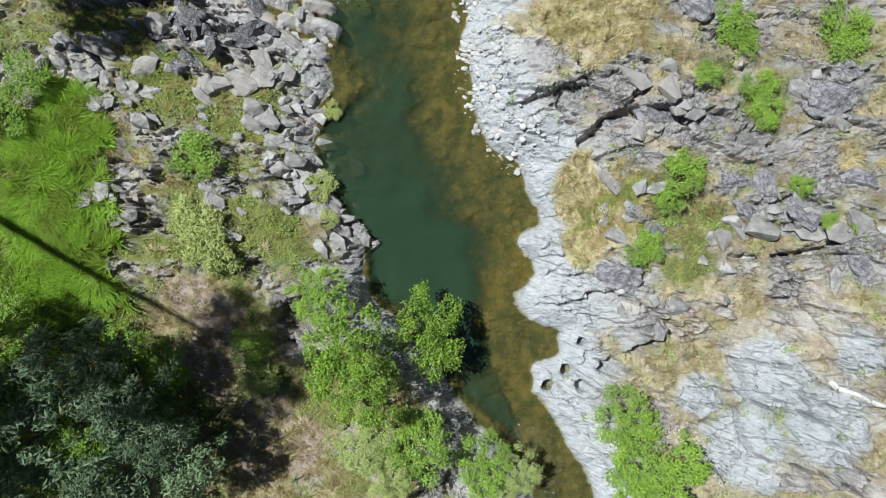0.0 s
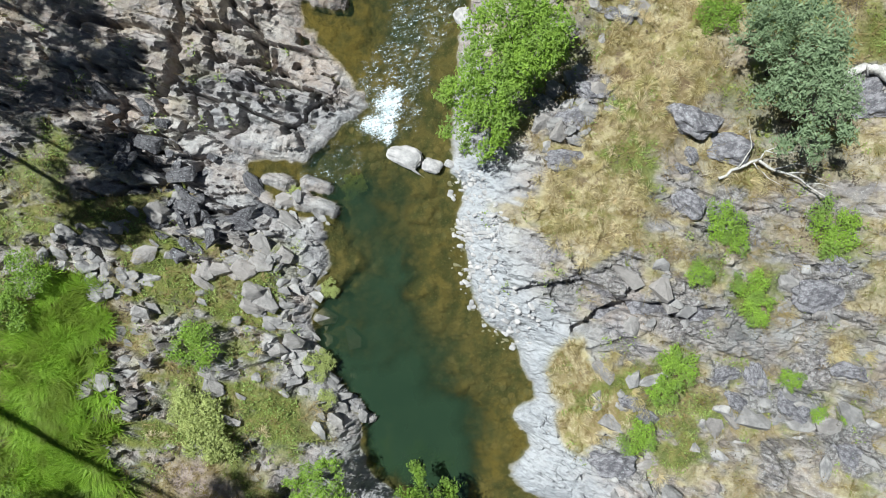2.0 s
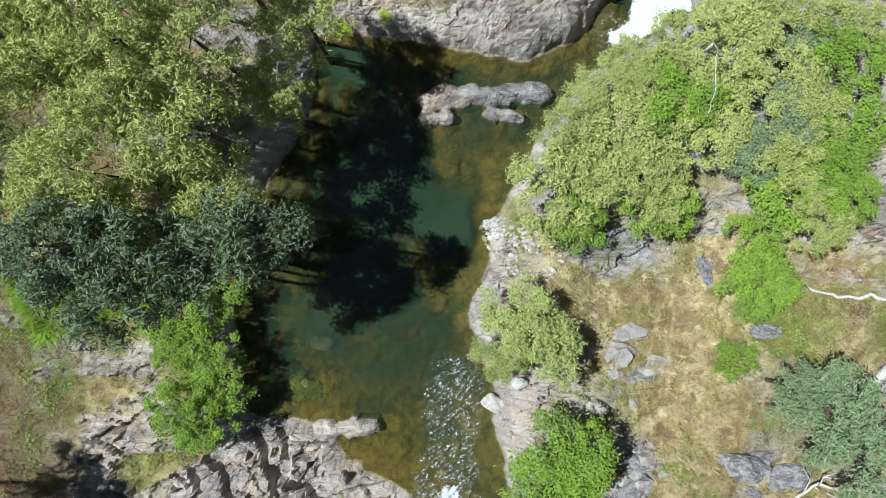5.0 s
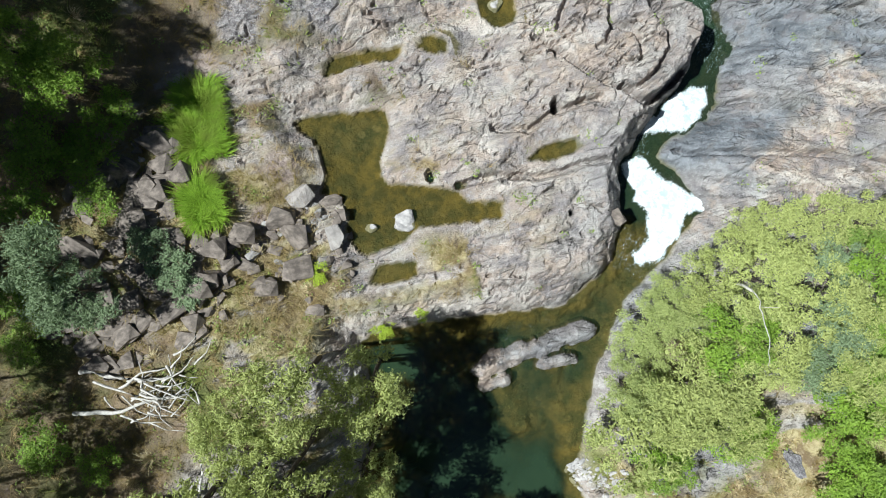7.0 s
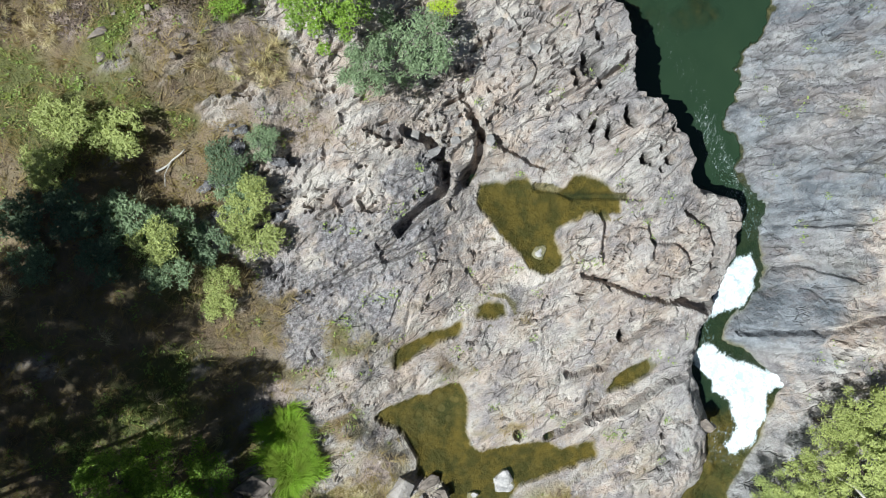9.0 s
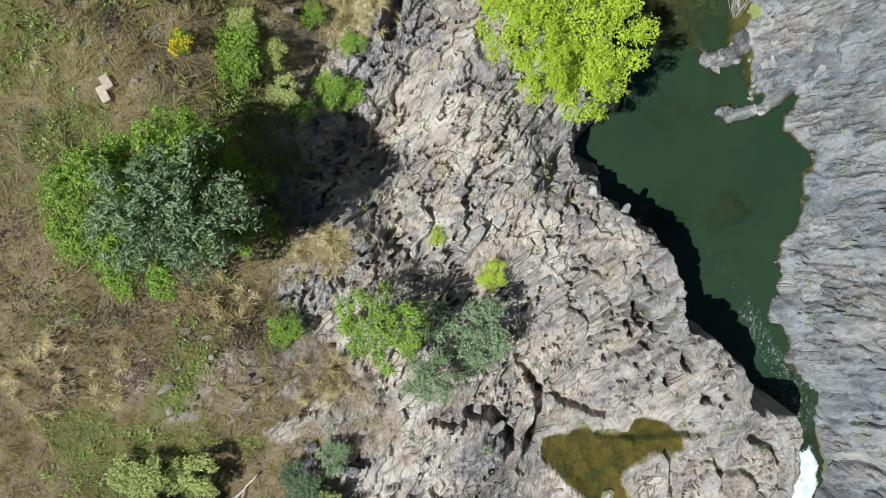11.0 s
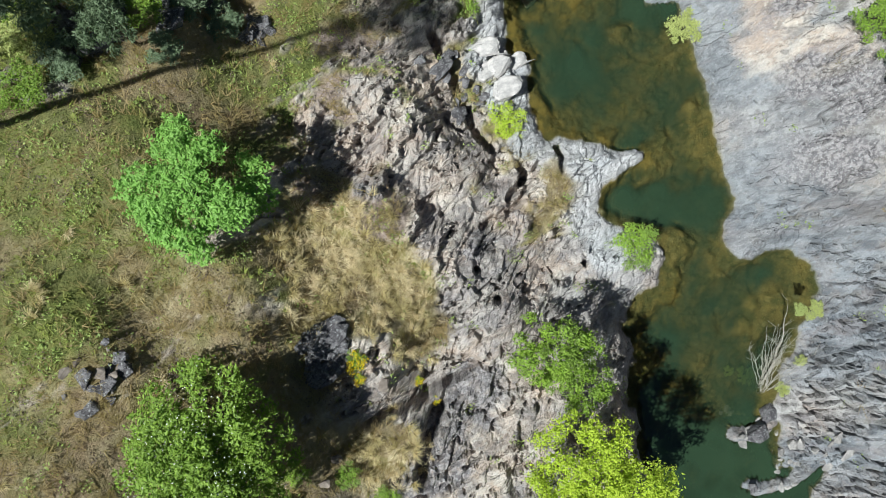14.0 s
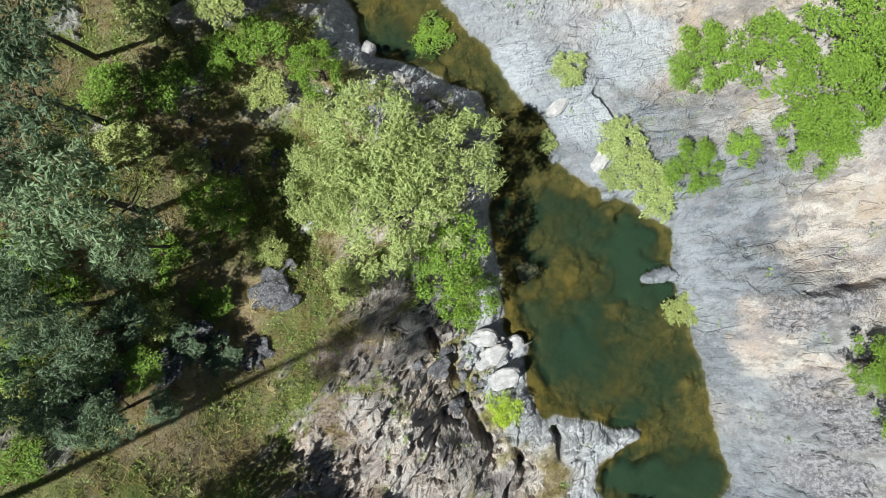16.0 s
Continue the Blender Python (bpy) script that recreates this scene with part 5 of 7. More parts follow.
def tree(kind, x, y, r, high=None, far=False):
    """A tree or bush whose crown is centred over x, y, with radius r; high: height of the crown's middle above ground."""
    count_of[0] += 1
    rng = random.Random(count_of[0])
    low = r < 1.3
    high = high if high is not None else (r * 0.9 if not low else r * 0.35)
    z = ground(x, y)
    base = new(("bush" if low else "tree"))
    base.matrix_world = pose(x, y, z - 0.02, 0, 0, rng.uniform(0, 360))
    tagged(base, (LOW_LABEL if low else LABEL)[kind], "bush" if low else "tree", ("low bushes" if low else "creek trees"))
    trunk = new("trunk", rng.choice(STEMS if low else TALL_TRUNK if high > 2 * r else TRUNK))
    trunk.parent, trunk.scale = base, (r, r, high)
    crown = new("crown", rng.choice(CROWN["low_" + kind if low or far else kind]))
    crown.parent, crown.location = base, (0, 0, high)
    crown.scale = (r * rng.uniform(1.08, 1.25), r * rng.uniform(1.08, 1.25), max(r * 0.78, min(high, r * 1.5)) * rng.uniform(0.85, 1.0))
    return base


TREES = [
    ("fresh", 2.6, [(-4.0, -4.8, 1.92), (-0.6, -4.2, 1.72), (-3.2, -6.8, 1.60), (-4.7, -6.1, 1.23), (-0.2, -5.6, 1.23)]),
    ("fresh", 1.2, [(-1.0, -9.8, 1.82), (2.1, -11.2, 1.57)]),
    ("willow", 1.1, [(-3.4, -9.9, 1.56), (-2.3, -11.2, 1.30), (3.7, -11.6, 1.31)]),
    ("fresh", 1.0, [(8.8, -8.8, 1.56), (10.4, -10.8, 1.92), (9.0, -11.4, 1.55), (-5.7, -2.8, 1.43)]),
    ("gum", 3.6, [(-15.0, -5.3, 2.23), (-17.0, -8.2, 2.58), (-13.0, -6.8, 1.89), (-14.0, -9.9, 2.24), (-11.6, -8.5, 1.42)]),
    ("grey", 2.6, [(-10.9, -9.6, 1.85)]),
    # undergrowth added to darken the gaps between the gum crowns
    ("deep", 3.2, [(-17.5, -5.4, 1.79), (-14.6, -8.7, 1.81), (-17.5, -10.3, 2.05)]),
    ("deep", 2.4, [(-3.8, 58.4, 1.55)]),
    ("fresh", 1.9, [(3.7, 17.7, 2.29), (2.0, 14.7, 2.17), (2.9, 16.2, 2.03), (4.4, 17.4, 1.78)]),
    ("grey", 2.0, [(15.3, 16.4, 2.31), (16.1, 14.2, 2.21), (14.1, 17.7, 1.46)]),
    ("willow", 1.8, [(4.1, 24.1, 2.19), (2.5, 22.8, 1.42), (5.0, 22.3, 1.29)]),
    ("fresh", 1.5, [(-11.9, 24.3, 1.7), (-10.8, 25.8, 1.7), (-12.7, 25.3, 1.5), (-10.8, 27.6, 1.7), (-11.9, 28.2, 1.4)]),
    ("fresh", 1.3, [(-11.4, 29.4, 1.94), (-9.6, 29.9, 1.47)]),
    ("gum", 9.5, [(-8.6, 31.6, 2.22), (-5.8, 31.3, 2.00), (-3.8, 31.0, 1.26), (-10.6, 32.8, 1.86), (-10.1, 31.2, 1.87), (-7.6, 30.5, 1.48)]),
    ("olive", 1.6, [(8.0, 29.5, 2.75), (11.1, 30.2, 2.62), (11.7, 27.7, 1.71), (14.7, 29.9, 2.08)]),
    ("fresh", 1.4, [(17.3, 26.3, 2.41), (19.9, 27.8, 2.15), (14.5, 22.5, 1.78), (15.6, 24.9, 1.54), (19.0, 25.0, 1.49)]),
    ("olive", 1.8, [(14.4, 34.0, 1.71)]),
    ("olive", 1.5, [(18.6, 34.0, 1.5), (20.2, 33.2, 1.6), (17.2, 34.6, 1.4), (22.3, 32.0, 1.5)]),
    ("fresh", 1.8, [(13.8, 31.3, 1.96)]),
    ("willow", 1.8, [(8.8, 31.6, 1.63)]),
    ("olive", 1.8, [(16.5, 33.0, 2.07), (10.5, 29.5, 1.98)]),
    ("willow", 1.2, [(11.5, 33.4, 1.6), (12.8, 34.0, 1.4), (10.2, 32.4, 1.5), (8.6, 30.8, 1.4), (13.3, 32.6, 1.5), (15.3, 31.6, 1.5)]),
    ("grey", 1.4, [(17.8, 29.4, 1.7), (16.2, 28.0, 1.5), (19.4, 31.6, 1.5)]),
    ("fresh", 1.6, [(11.8, 27.3, 1.87), (20.8, 30.7, 1.80), (14.5, 22.6, 1.80), (8.0, 27.8, 1.47), (19.1, 26.3, 1.39)]),
    ("olive", 1.6, [(17.9, 30.6, 2.21), (17.2, 27.4, 1.81), (17.4, 24.4, 1.50), (19.0, 28.7, 1.54)]),
    ("olive", 6.6, [(-0.9, 39.4, 1.97), (-2.7, 41.5, 1.95), (-4.5, 41.7, 1.41), (-2.8, 36.6, 1.55), (-4.5, 38.8, 1.83)]),
    ("olive", 6.0, [(-9.7, 39.5, 2.26), (-12.0, 40.4, 2.25), (-7.8, 37.9, 1.99)]),
    ("grey", 2.6, [(-8.0, 51.3, 1.54), (-8.2, 49.7, 1.42)]),
    ("deep", 2.2, [(-3.1, 57.1, 1.69)]),
    ("deep", 2.1, [(25.6, 81.6, 2.51), (23.7, 79.8, 2.37), (24.1, 81.2, 2.44), (25.4, 79.9, 2.05)]),
    ("deep", 2.0, [(16.2, 74.6, 2.45), (16.4, 72.6, 2.07), (14.4, 75.2, 2.05), (17.8, 74.5, 1.47), (14.1, 73.8, 2.11)]),
    ("grey", 3.4, [(16.3, 73.3, 2.2), (15.2, 74.0, 1.9), (15.4, 72.4, 1.7)]),
    ("fresh", 1.2, [(15.8, 64.9, 1.88)]),
    ("grey", 1.2, [(17.3, 61.6, 1.91), (15.1, 62.0, 1.33)]),
    ("round", 1.5, [(32.5, 87.4, 2.8)]),
    ("lime", 2.7, [(32.3, 67.6, 2.4), (31.7, 64.4, 2.3), (29.8, 67.5, 2.0), (29.8, 64.0, 2.0), (28.6, 65.4, 1.4)]),
    ("fresh", 2.6, [(35.4, 71.1, 2.05), (34.9, 69.4, 1.63)]),
    ("willow", 2.8, [(51.1, 92.5, 3.18), (52.7, 89.4, 2.63), (49.2, 89.8, 2.91), (48.5, 93.0, 2.41)]),
    ("fresh", 2.4, [(49.0, 86.8, 2.14), (47.9, 84.7, 1.60)]),
    ("grey", 5.0, [(42.3, 99.6, 2.74), (41.8, 97.5, 1.38)]),
    ("gum", 5.0, [(44.9, 103.0, 2.30), (47.1, 105.0, 2.07), (38.4, 98.1, 1.64), (42.1, 102.5, 2.01)]),
    ("deep", 1.15, [(64.9, 81.7, 1.89), (66.6, 79.2, 2.28), (65.9, 76.0, 2.41), (63.8, 75.7, 1.88), (59.9, 79.0, 1.41), (68.7, 77.5, 2.40), (56.1, 68.3, 1.5), (55.3, 66.6, 1.6), (68.0, 75.3, 2.13)]),
    ("gum", 2.2, [(35.2, 97.4, 1.71), (37.8, 96.9, 1.61), (37.9, 99.7, 1.63), (35.9, 94.1, 1.14)]),
    ("deep", 2.0, [(44.5, 96.9, 1.76), (52.7, 97.0, 1.35)]),
]
WHITE_PETALS = crown_mesh("flowers", plain_material("white_petal", (0.75, 0.74, 0.62), (0.85, 0.84, 0.75), 5), 78, 170, 0.012, 1.0, 30, 0.85, 0.1)
for kind, high, spots in TREES:
    for x, y, r in spots:
        made = tree(kind, x, y, r, high)
        if (kind, high) in (("deep", 2.1), ("fresh", 1.2)):      # in white flower
            bloom = new("flowers", WHITE_PETALS)
            bloom.parent, bloom.location, bloom.scale = made, (0, 0, high), (r * 1.2, r * 1.2, r * 1.08)
            tagged(bloom, "small white flowers", kind="stuff")
BUSHES = [
    ("fresh", [(-11.5, 3.6, 1.29), (13.1, 9.5, 1.05), (14.3, 6.6, 0.83), (14.6, 5.5, 0.83), (11.9, 7.1, 0.68), (16.4, 2.2, 0.62), (9.5, -0.7, 0.84), (11.0, 2.7, 1.04), (10.5, 1.7, 0.79), (17.6, 0.6, 0.41), (19.2, 0.4, 0.36), (18.2, 9.2, 1.31), (13.8, 8.7, 0.79)]),
    ("olive", [(-10.7, -0.7, 1.48), (-8.6, -6.9, 1.08), (-11.5, 0.6, 1.21), (-5.9, 2.3, 0.82), (-5.5, 0.7, 0.54), (-5.4, 6.2, 0.49)]),
    ("deep", [(13.0, 19.1, 1.06)]),
    ("lime", [(43.8, 79.2, 1.07), (20.2, 62.0, 0.75), (20.2, 65.2, 0.42)]),
    ("fresh", [(42.5, 69.5, 1.58), (57.4, 67.3, 1.39), (21.7, 76.4, 1.22), (21.0, 76.1, 0.97), (23.3, 72.6, 0.86), (13.2, 68.2, 0.82)]),
    ("olive", [(54.1, 74.2, 1.10), (6.6, 61.1, 1.05), (6.3, 62.0, 0.86), (3.1, 60.4, 0.74)]),
    ("fresh", [(62.0, 77.6, 0.94), (58.4, 94.4, 1.41)]),
    ("willow", [(59.5, 82.6, 1.25), (58.8, 80.7, 1.53), (58.1, 79.2, 1.25), (57.8, 81.6, 0.84), (61.0, 87.1, 0.95), (57.3, 85.7, 0.62)]),
    ("lime", [(0.5, 40.8, 0.65), (-0.3, 44.9, 0.60), (2.5, 40.2, 0.38)]),
    ("grey", [(-5.1, 48.6, 1.09), (-5.3, 50.2, 0.93), (-5.2, 47.5, 0.78), (-8.7, 49.0, 0.90), (-10.3, 50.6, 1.29)]),
]
for kind, spots in BUSHES:
    for x, y, r in spots:
        tree(kind, x, y, min(r, 1.29))

# tall gums standing back on the slope, whose shade falls over the left bank: x, y of the shade, radius, height of the crown
SHADE = [(-20.0, 22.0, 1.94), (-18.3, 18.8, 1.53), (-21.1, 17.1, 2.22), (-20.1, 23.8, 1.66), (-17.5, -5.0, 1.61), (-19.5, -8.3, 2.43), (-18.3, -10.8, 2.44), (-7.0, 56.0, 2.26), (-13.4, 48.6, 1.84), (-15.0, 44.3, 2.11), (-4.8, 56.5, 1.52),
         (3.4, 67.2, 1.88), (1.0, 64.3, 2.09), (-1.9, 64.0, 2.12), (-4.2, 62.9, 1.69), (-6.8, 56.1, 2.25), (-8.9, 58.2, 2.19), (0.9, 66.4, 1.86), (-7.5, 61.3, 2.18), (-1.2, 66.3, 1.62), (-2.9, 64.7, 1.65), (-3.4, 67.4, 1.64), (-5.4, 66.0, 1.68), (-7.4, 64.6, 1.70), (-8.8, 62.8, 1.70), (-15.8, -7.8, 1.90), (-15.6, -11.1, 1.90)]
SHADE_MORE = [(34.0, 97.5, 2.2), (-2.2, 58.6, 1.2), (-10.4, 55.0, 2.2), (-12.2, 53.2, 2.1), (-10.0, 51.6, 1.6), (-13.5, 35.2, 2.0), (-10.5, 34.0, 1.6), (-17.5, 13.0, 1.2), (-16.2, 10.5, 1.0)]
for x, y, r in SHADE + SHADE_MORE:
    rng = random.Random(int(x * 10 + y * 7))
    high = rng.uniform(10, 13)
    k = (high + 1) / math.tan(radians(SUN_ELEVATION))
    tree("gum", x + math.cos(radians(SUN_FROM)) * k, y + math.sin(radians(SUN_FROM)) * k, max(r, 2.2), high, True)
# tall trees over the middle pool, which keep it in shade
for x, y, r in [(-2.1, 36.4, 2.06), (-1.4, 33.3, 2.35), (-5.1, 32.7, 2.10), (-1.6, 30.3, 1.81), (-7.6, 32.1, 1.84), (-4.6, 30.3, 1.97)]:
    k = 8 / math.tan(radians(SUN_ELEVATION))
    tree("olive", x + math.cos(radians(SUN_FROM)) * k, y + math.sin(radians(SUN_FROM)) * k, r, 7)
# one very tall bare-stemmed gum whose trunk throws a long thin shadow
tree("gum", -27.0, 4.65, 3.4, 29)
x, y = (24.9, 99.0)
tree("gum", x, y, 3.0, 24)

# ---- boulders ----


def stone_material():
    n = Nodes("creek_stone")
    info = n.tree.nodes.new("ShaderNodeObjectInfo")
    w = n.place()
    a, b = n.noise(w, 1.6, 5, 0.6), n.noise(w, 9, 4, 0.65)
    col = n.mix(n.curve(a, 0.35, 0.65), (0.22, 0.21, 0.205), (0.46, 0.435, 0.41))
    col = n.mix(n.math("MULTIPLY", info.outputs["Random"], 0.55), col, (0.50, 0.43, 0.38))
    geo = n.tree.nodes.new("ShaderNodeNewGeometry")
    col = n.mix(n.math("MULTIPLY", geo.outputs["Random Per Island"], 0.5), col, (0.19, 0.175, 0.165))
    col = n.mix(n.curve(b, 0.58, 0.7, 0, 0.6), col, (0.13, 0.13, 0.125))
    n.bump(n.math("ADD", a, n.math("MULTIPLY", b, 0.6)), 0.8, 0.12)
    return n.base(col, 0.88, 0.2)


STONE = stone_material()


def crusted_material(name, dark, light):
    """Weathered stone under a crust of dark and white lichen."""
    n = Nodes(name)
    w = n.place()
    col = n.mix(n.curve(n.noise(w, 2.6, 7, 0.72), 0.42, 0.58), dark, light)
    col = n.mix(n.curve(n.noise(w, 9, 5, 0.7), 0.56, 0.64, 0, 0.8), col, (0.50, 0.51, 0.51))
    col = n.mix(n.curve(n.noise(w, 20, 4, 0.7), 0.56, 0.64, 0, 0.7), col, (0.06, 0.055, 0.055))
    n.bump(n.noise(w, 4, 8, 0.72), 1.0, 0.16)
    return n.base(col, 0.9, 0.2)


DARK_STONE = crusted_material("dark_stone", (0.075, 0.07, 0.075), (0.20, 0.19, 0.195))
LICHEN_STONE = crusted_material("lichen_stone", (0.15, 0.14, 0.15), (0.34, 0.32, 0.33))
PALE_STONE = plain_material("pale_stone", (0.33, 0.315, 0.305), (0.52, 0.485, 0.465), 2.0)
BROWN_STONE = plain_material("brown_stone", (0.12, 0.10, 0.085), (0.27, 0.225, 0.19), 2.0)


def boulder_mesh(seed, material, corners=12, edge=0.03, rugged=0.0):
    """An angular block: the hull of a few corners, its edges worn."""
    rng = np.random.default_rng(seed)
    bm = bmesh.new()
    p = rng.uniform(-1, 1, (corners, 3))
    p /= np.maximum(np.abs(p).max(1), np.linalg.norm(p, axis=1) * 0.86)[:, None]
    for c in p * rng.uniform(0.82, 1.0, corners)[:, None]:
        bm.verts.new(c)
    hull = bmesh.ops.convex_hull(bm, input=bm.verts)
    bmesh.ops.delete(bm, geom=list(set(hull["geom_interior"] + hull["geom_unused"])), context="VERTS")
    bmesh.ops.dissolve_limit(bm, angle_limit=radians(14), verts=bm.verts, edges=bm.edges)
    bmesh.ops.bevel(bm, geom=bm.edges[:], offset=edge, segments=1, affect="EDGES")
    if rugged:
        bmesh.ops.triangulate(bm, faces=bm.faces)
        bmesh.ops.subdivide_edges(bm, edges=[e for e in bm.edges if e.calc_length() > 0.4], cuts=3, use_grid_fill=True)
        for v in bm.verts:
            k = noise.noise(v.co * 2.2 + Vector((seed, 0, 0))) * 0.22 + noise.noise(v.co * 6 + Vector((0, seed, 0))) * 0.09
            step = round(v.co.z * 3.3 + noise.noise(v.co * 1.4)) / 3.3
            v.co += v.co.normalized() * k * rugged + Vector((0, 0, (step - v.co.z) * 0.45 * rugged))
    bmesh.ops.triangulate(bm, faces=bm.faces)
    return to_mesh("boulder", bm, material, smooth=False)


BLOCKS = {"grey": [boulder_mesh(k, STONE) for k in range(9)], "dark": [boulder_mesh(20 + k, DARK_STONE) for k in range(5)], "pale": [boulder_mesh(30 + k, PALE_STONE, 20, 0.14) for k in range(4)], "brown": [boulder_mesh(40 + k, BROWN_STONE) for k in range(5)], "worn": [boulder_mesh(60 + k, PALE_STONE, 24, 0.12, 0.5) for k in range(5)], "lichen": [boulder_mesh(50 + k, LICHEN_STONE, 18, 0.07, 1.0) for k in range(6)]}
STONE_LABEL = {"grey": "angular grey boulder lying among the rubble", "dark": "dark lichen-covered rock standing out of the slope", "pale": "pale water-worn boulder at the creek edge",
               "brown": "brown angular boulder in the shaded rubble", "worn": "pale water-worn rock at the creek edge", "lichen": "purple-grey lichen-spotted outcrop rising from the dry slope"}
stone_rng = random.Random(5)


def boulder(kind, x, y, size, turn=None, long=1.0, high=0.7, lift=0.0, label=None, group="boulders along the creek"):
    ob = new("boulder", stone_rng.choice(BLOCKS[kind]))
    turn = math.degrees(STRIKE) + stone_rng.gauss(0, 25) if turn is None else turn
    wide = size / math.sqrt(long)
    m = pose(x, y, ground(x, y) + wide * high * 0.25 + lift, stone_rng.uniform(-14, 14), stone_rng.uniform(-14, 14), turn)
    ob.matrix_world = m @ Matrix.Diagonal((wide * long, wide, wide * high, 1))
    return tagged(ob, label or STONE_LABEL[kind], "boulder", group)


# rubble: kind, how many, smallest and largest, then the places with their spread
RUBBLE = [
    ("grey", 9, 0.25, 0.75, [(-9.9, 8.1, 1.95), (-10.4, 5.9, 1.67), (-8.2, 9.2, 1.39), (-7.7, 6.2, 1.39), (-7.1, 4.2, 1.39), (-15.8, 6.5, 1.08), (-14.8, 5.8, 1.22), (-17.3, 8.4, 1.08), (-13.1, 9.7, 1.94), (-15.5, 8.1, 1.35)]),
    ("grey", 7, 0.25, 0.6, [(-6.6, 2.0, 1.10), (-5.7, 0.4, 1.10), (-14.8, 2.3, 1.63), (-15.8, 0.9, 1.08), (-9.8, 1.7, 1.37)]),
    ("dark", 8, 0.3, 0.8, [(-12.4, 11.2, 1.69), (-14.0, 12.4, 1.41), (-15.0, 14.6, 1.69), (-10.4, 10.3, 1.69), (-12.1, 9.5, 1.40)]),
    ("brown", 5, 0.2, 0.55, [(0.9, 47.4, 1.4), (1.0, 46.1, 1.2), (-0.8, 46.8, 1.6), (-2.4, 46.5, 1.36), (-0.5, 44.1, 1.37)]),
    ("brown", 12, 0.3, 0.85, [(-5.7, 47.2, 1.58), (-7.1, 48.7, 1.58), (-5.4, 49.5, 1.58), (-4.9, 52.8, 1.58), (-6.6, 52.4, 1.58), (-9.0, 47.7, 1.57), (-3.3, 53.4, 1.32), (-3.8, 47.9, 1.33), (-10.0, 48.9, 1.31)]),
    ("grey", 4, 0.2, 0.5, [(-0.8, 47.3, 1.4), (1.1, 46.4, 1.2), (-4.1, 52.3, 1.31), (15.4, 58.3, 1.08), (16.7, 56.9, 1.10)]),
    ("grey", 3, 0.2, 0.55, [(27.3, 60.8, 1.18), (27.0, 59.1, 1.17), (27.1, 57.6, 1.16), (26.9, 56.3, 0.71), (26.9, 62.3, 1.17), (26.0, 61.0, 1.47), (24.7, 63.4, 1.73), (22.6, 64.5, 1.67)]),
    ("grey", 2, 0.2, 0.5, [(21.8, 67.7, 1.71), (24.4, 67.8, 1.71), (19.3, 66.8, 1.54), (22.8, 61.3, 1.67), (24.6, 57.7, 1.68), (21.8, 58.0, 1.64)]),
    ("dark", 7, 0.3, 0.9, [(34.3, 96.6, 1.13), (38.7, 94.4, 1.19), (42.6, 92.6, 0.70), (35.5, 96.2, 1.00), (39.8, 91.6, 0.84), (29.2, 80.1, 1.02), (29.9, 80.0, 0.76)]),
    ("brown", 3, 0.12, 0.4, [(24.5, 86.4, 0.97), (25.3, 85.8, 0.87), (23.6, 77.5, 0.99), (24.7, 76.8, 0.74), (28.9, 77.5, 1.02), (10.2, 79.7, 0.92), (19.1, 78.9, 0.88), (10.3, 68.8, 1.14), (10.4, 71.4, 1.15), (10.0, 68.5, 1.39), (9.3, 70.3, 0.93)]),
    ("grey", 6, 0.15, 0.45, [(37.7, 58.3, 0.79), (38.0, 57.3, 0.79), (37.3, 55.6, 0.79), (37.0, 54.2, 0.95), (39.1, 54.1, 1.27), (38.6, 55.4, 0.79)]),
    ("dark", 6, 0.15, 0.5, [(8.7, 64.0, 1.24), (8.5, 62.1, 1.26), (6.7, 63.0, 0.99), (6.5, 61.4, 1.01), (24.1, 86.2, 0.86), (25.3, 86.0, 0.86), (34.1, 97.0, 1.00), (35.5, 95.9, 1.00)]),
    ("dark", 6, 0.3, 0.7, [(47.5, 98.8, 2.04), (42.6, 92.9, 0.56), (43.8, 83.5, 1.16), (43.4, 81.5, 0.86)]),
    ("grey", 6, 0.3, 0.8, [(9.7, 6.1, 1.31), (11.8, 5.6, 1.18), (17.2, 6.1, 1.17), (16.0, 0.9, 1.30), (13.6, -0.4, 1.32), (8.8, 1.2, 1.32), (19.0, -0.9, 1.57), (9.8, -3.1, 1.32)]),
    ("grey", 6, 0.3, 0.7, [(7.2, 15.7, 1.22), (5.8, 14.6, 1.08), (6.0, 13.0, 1.08), (8.6, 19.5, 1.10), (8.1, 21.1, 1.10), (20.0, 16.2, 1.05)]),
    ("pale", 44, 0.05, 0.2, [(1.5, 11.4, 0.87), (2.3, 9.7, 0.87), (2.0, 7.9, 1.16), (2.6, 6.2, 1.16), (3.7, 4.4, 1.16), (1.3, 9.1, 0.43), (4.8, 28.0, 0.87), (5.7, 26.6, 1.16), (4.3, 28.6, 0.44)]),
    ("grey", 5, 0.15, 0.4, [(-6.6, 6.2, 1.16), (-6.2, 8.8, 0.87), (-7.3, 9.9, 1.16), (-5.1, 0.9, 0.87)]),
]
loose = []
for kind, many, small, large, spots in RUBBLE:
    for x, y, r in spots:
        for k in range(int(many * 1.6)):
            a, q = stone_rng.uniform(0, 6.28), math.sqrt(stone_rng.random()) * r * 1.2
            size = small + (large - small) * stone_rng.random() ** 2.2
            loose.append((size, kind, x + math.cos(a) * q, y + math.sin(a) * q, stone_rng.uniform(1, 2.3), stone_rng.uniform(0.35, 0.75)))
loose.sort(reverse=True)
for size, kind, x, y, long, high in loose[:220]:
    boulder(kind, x, y, size, long=long, high=high)
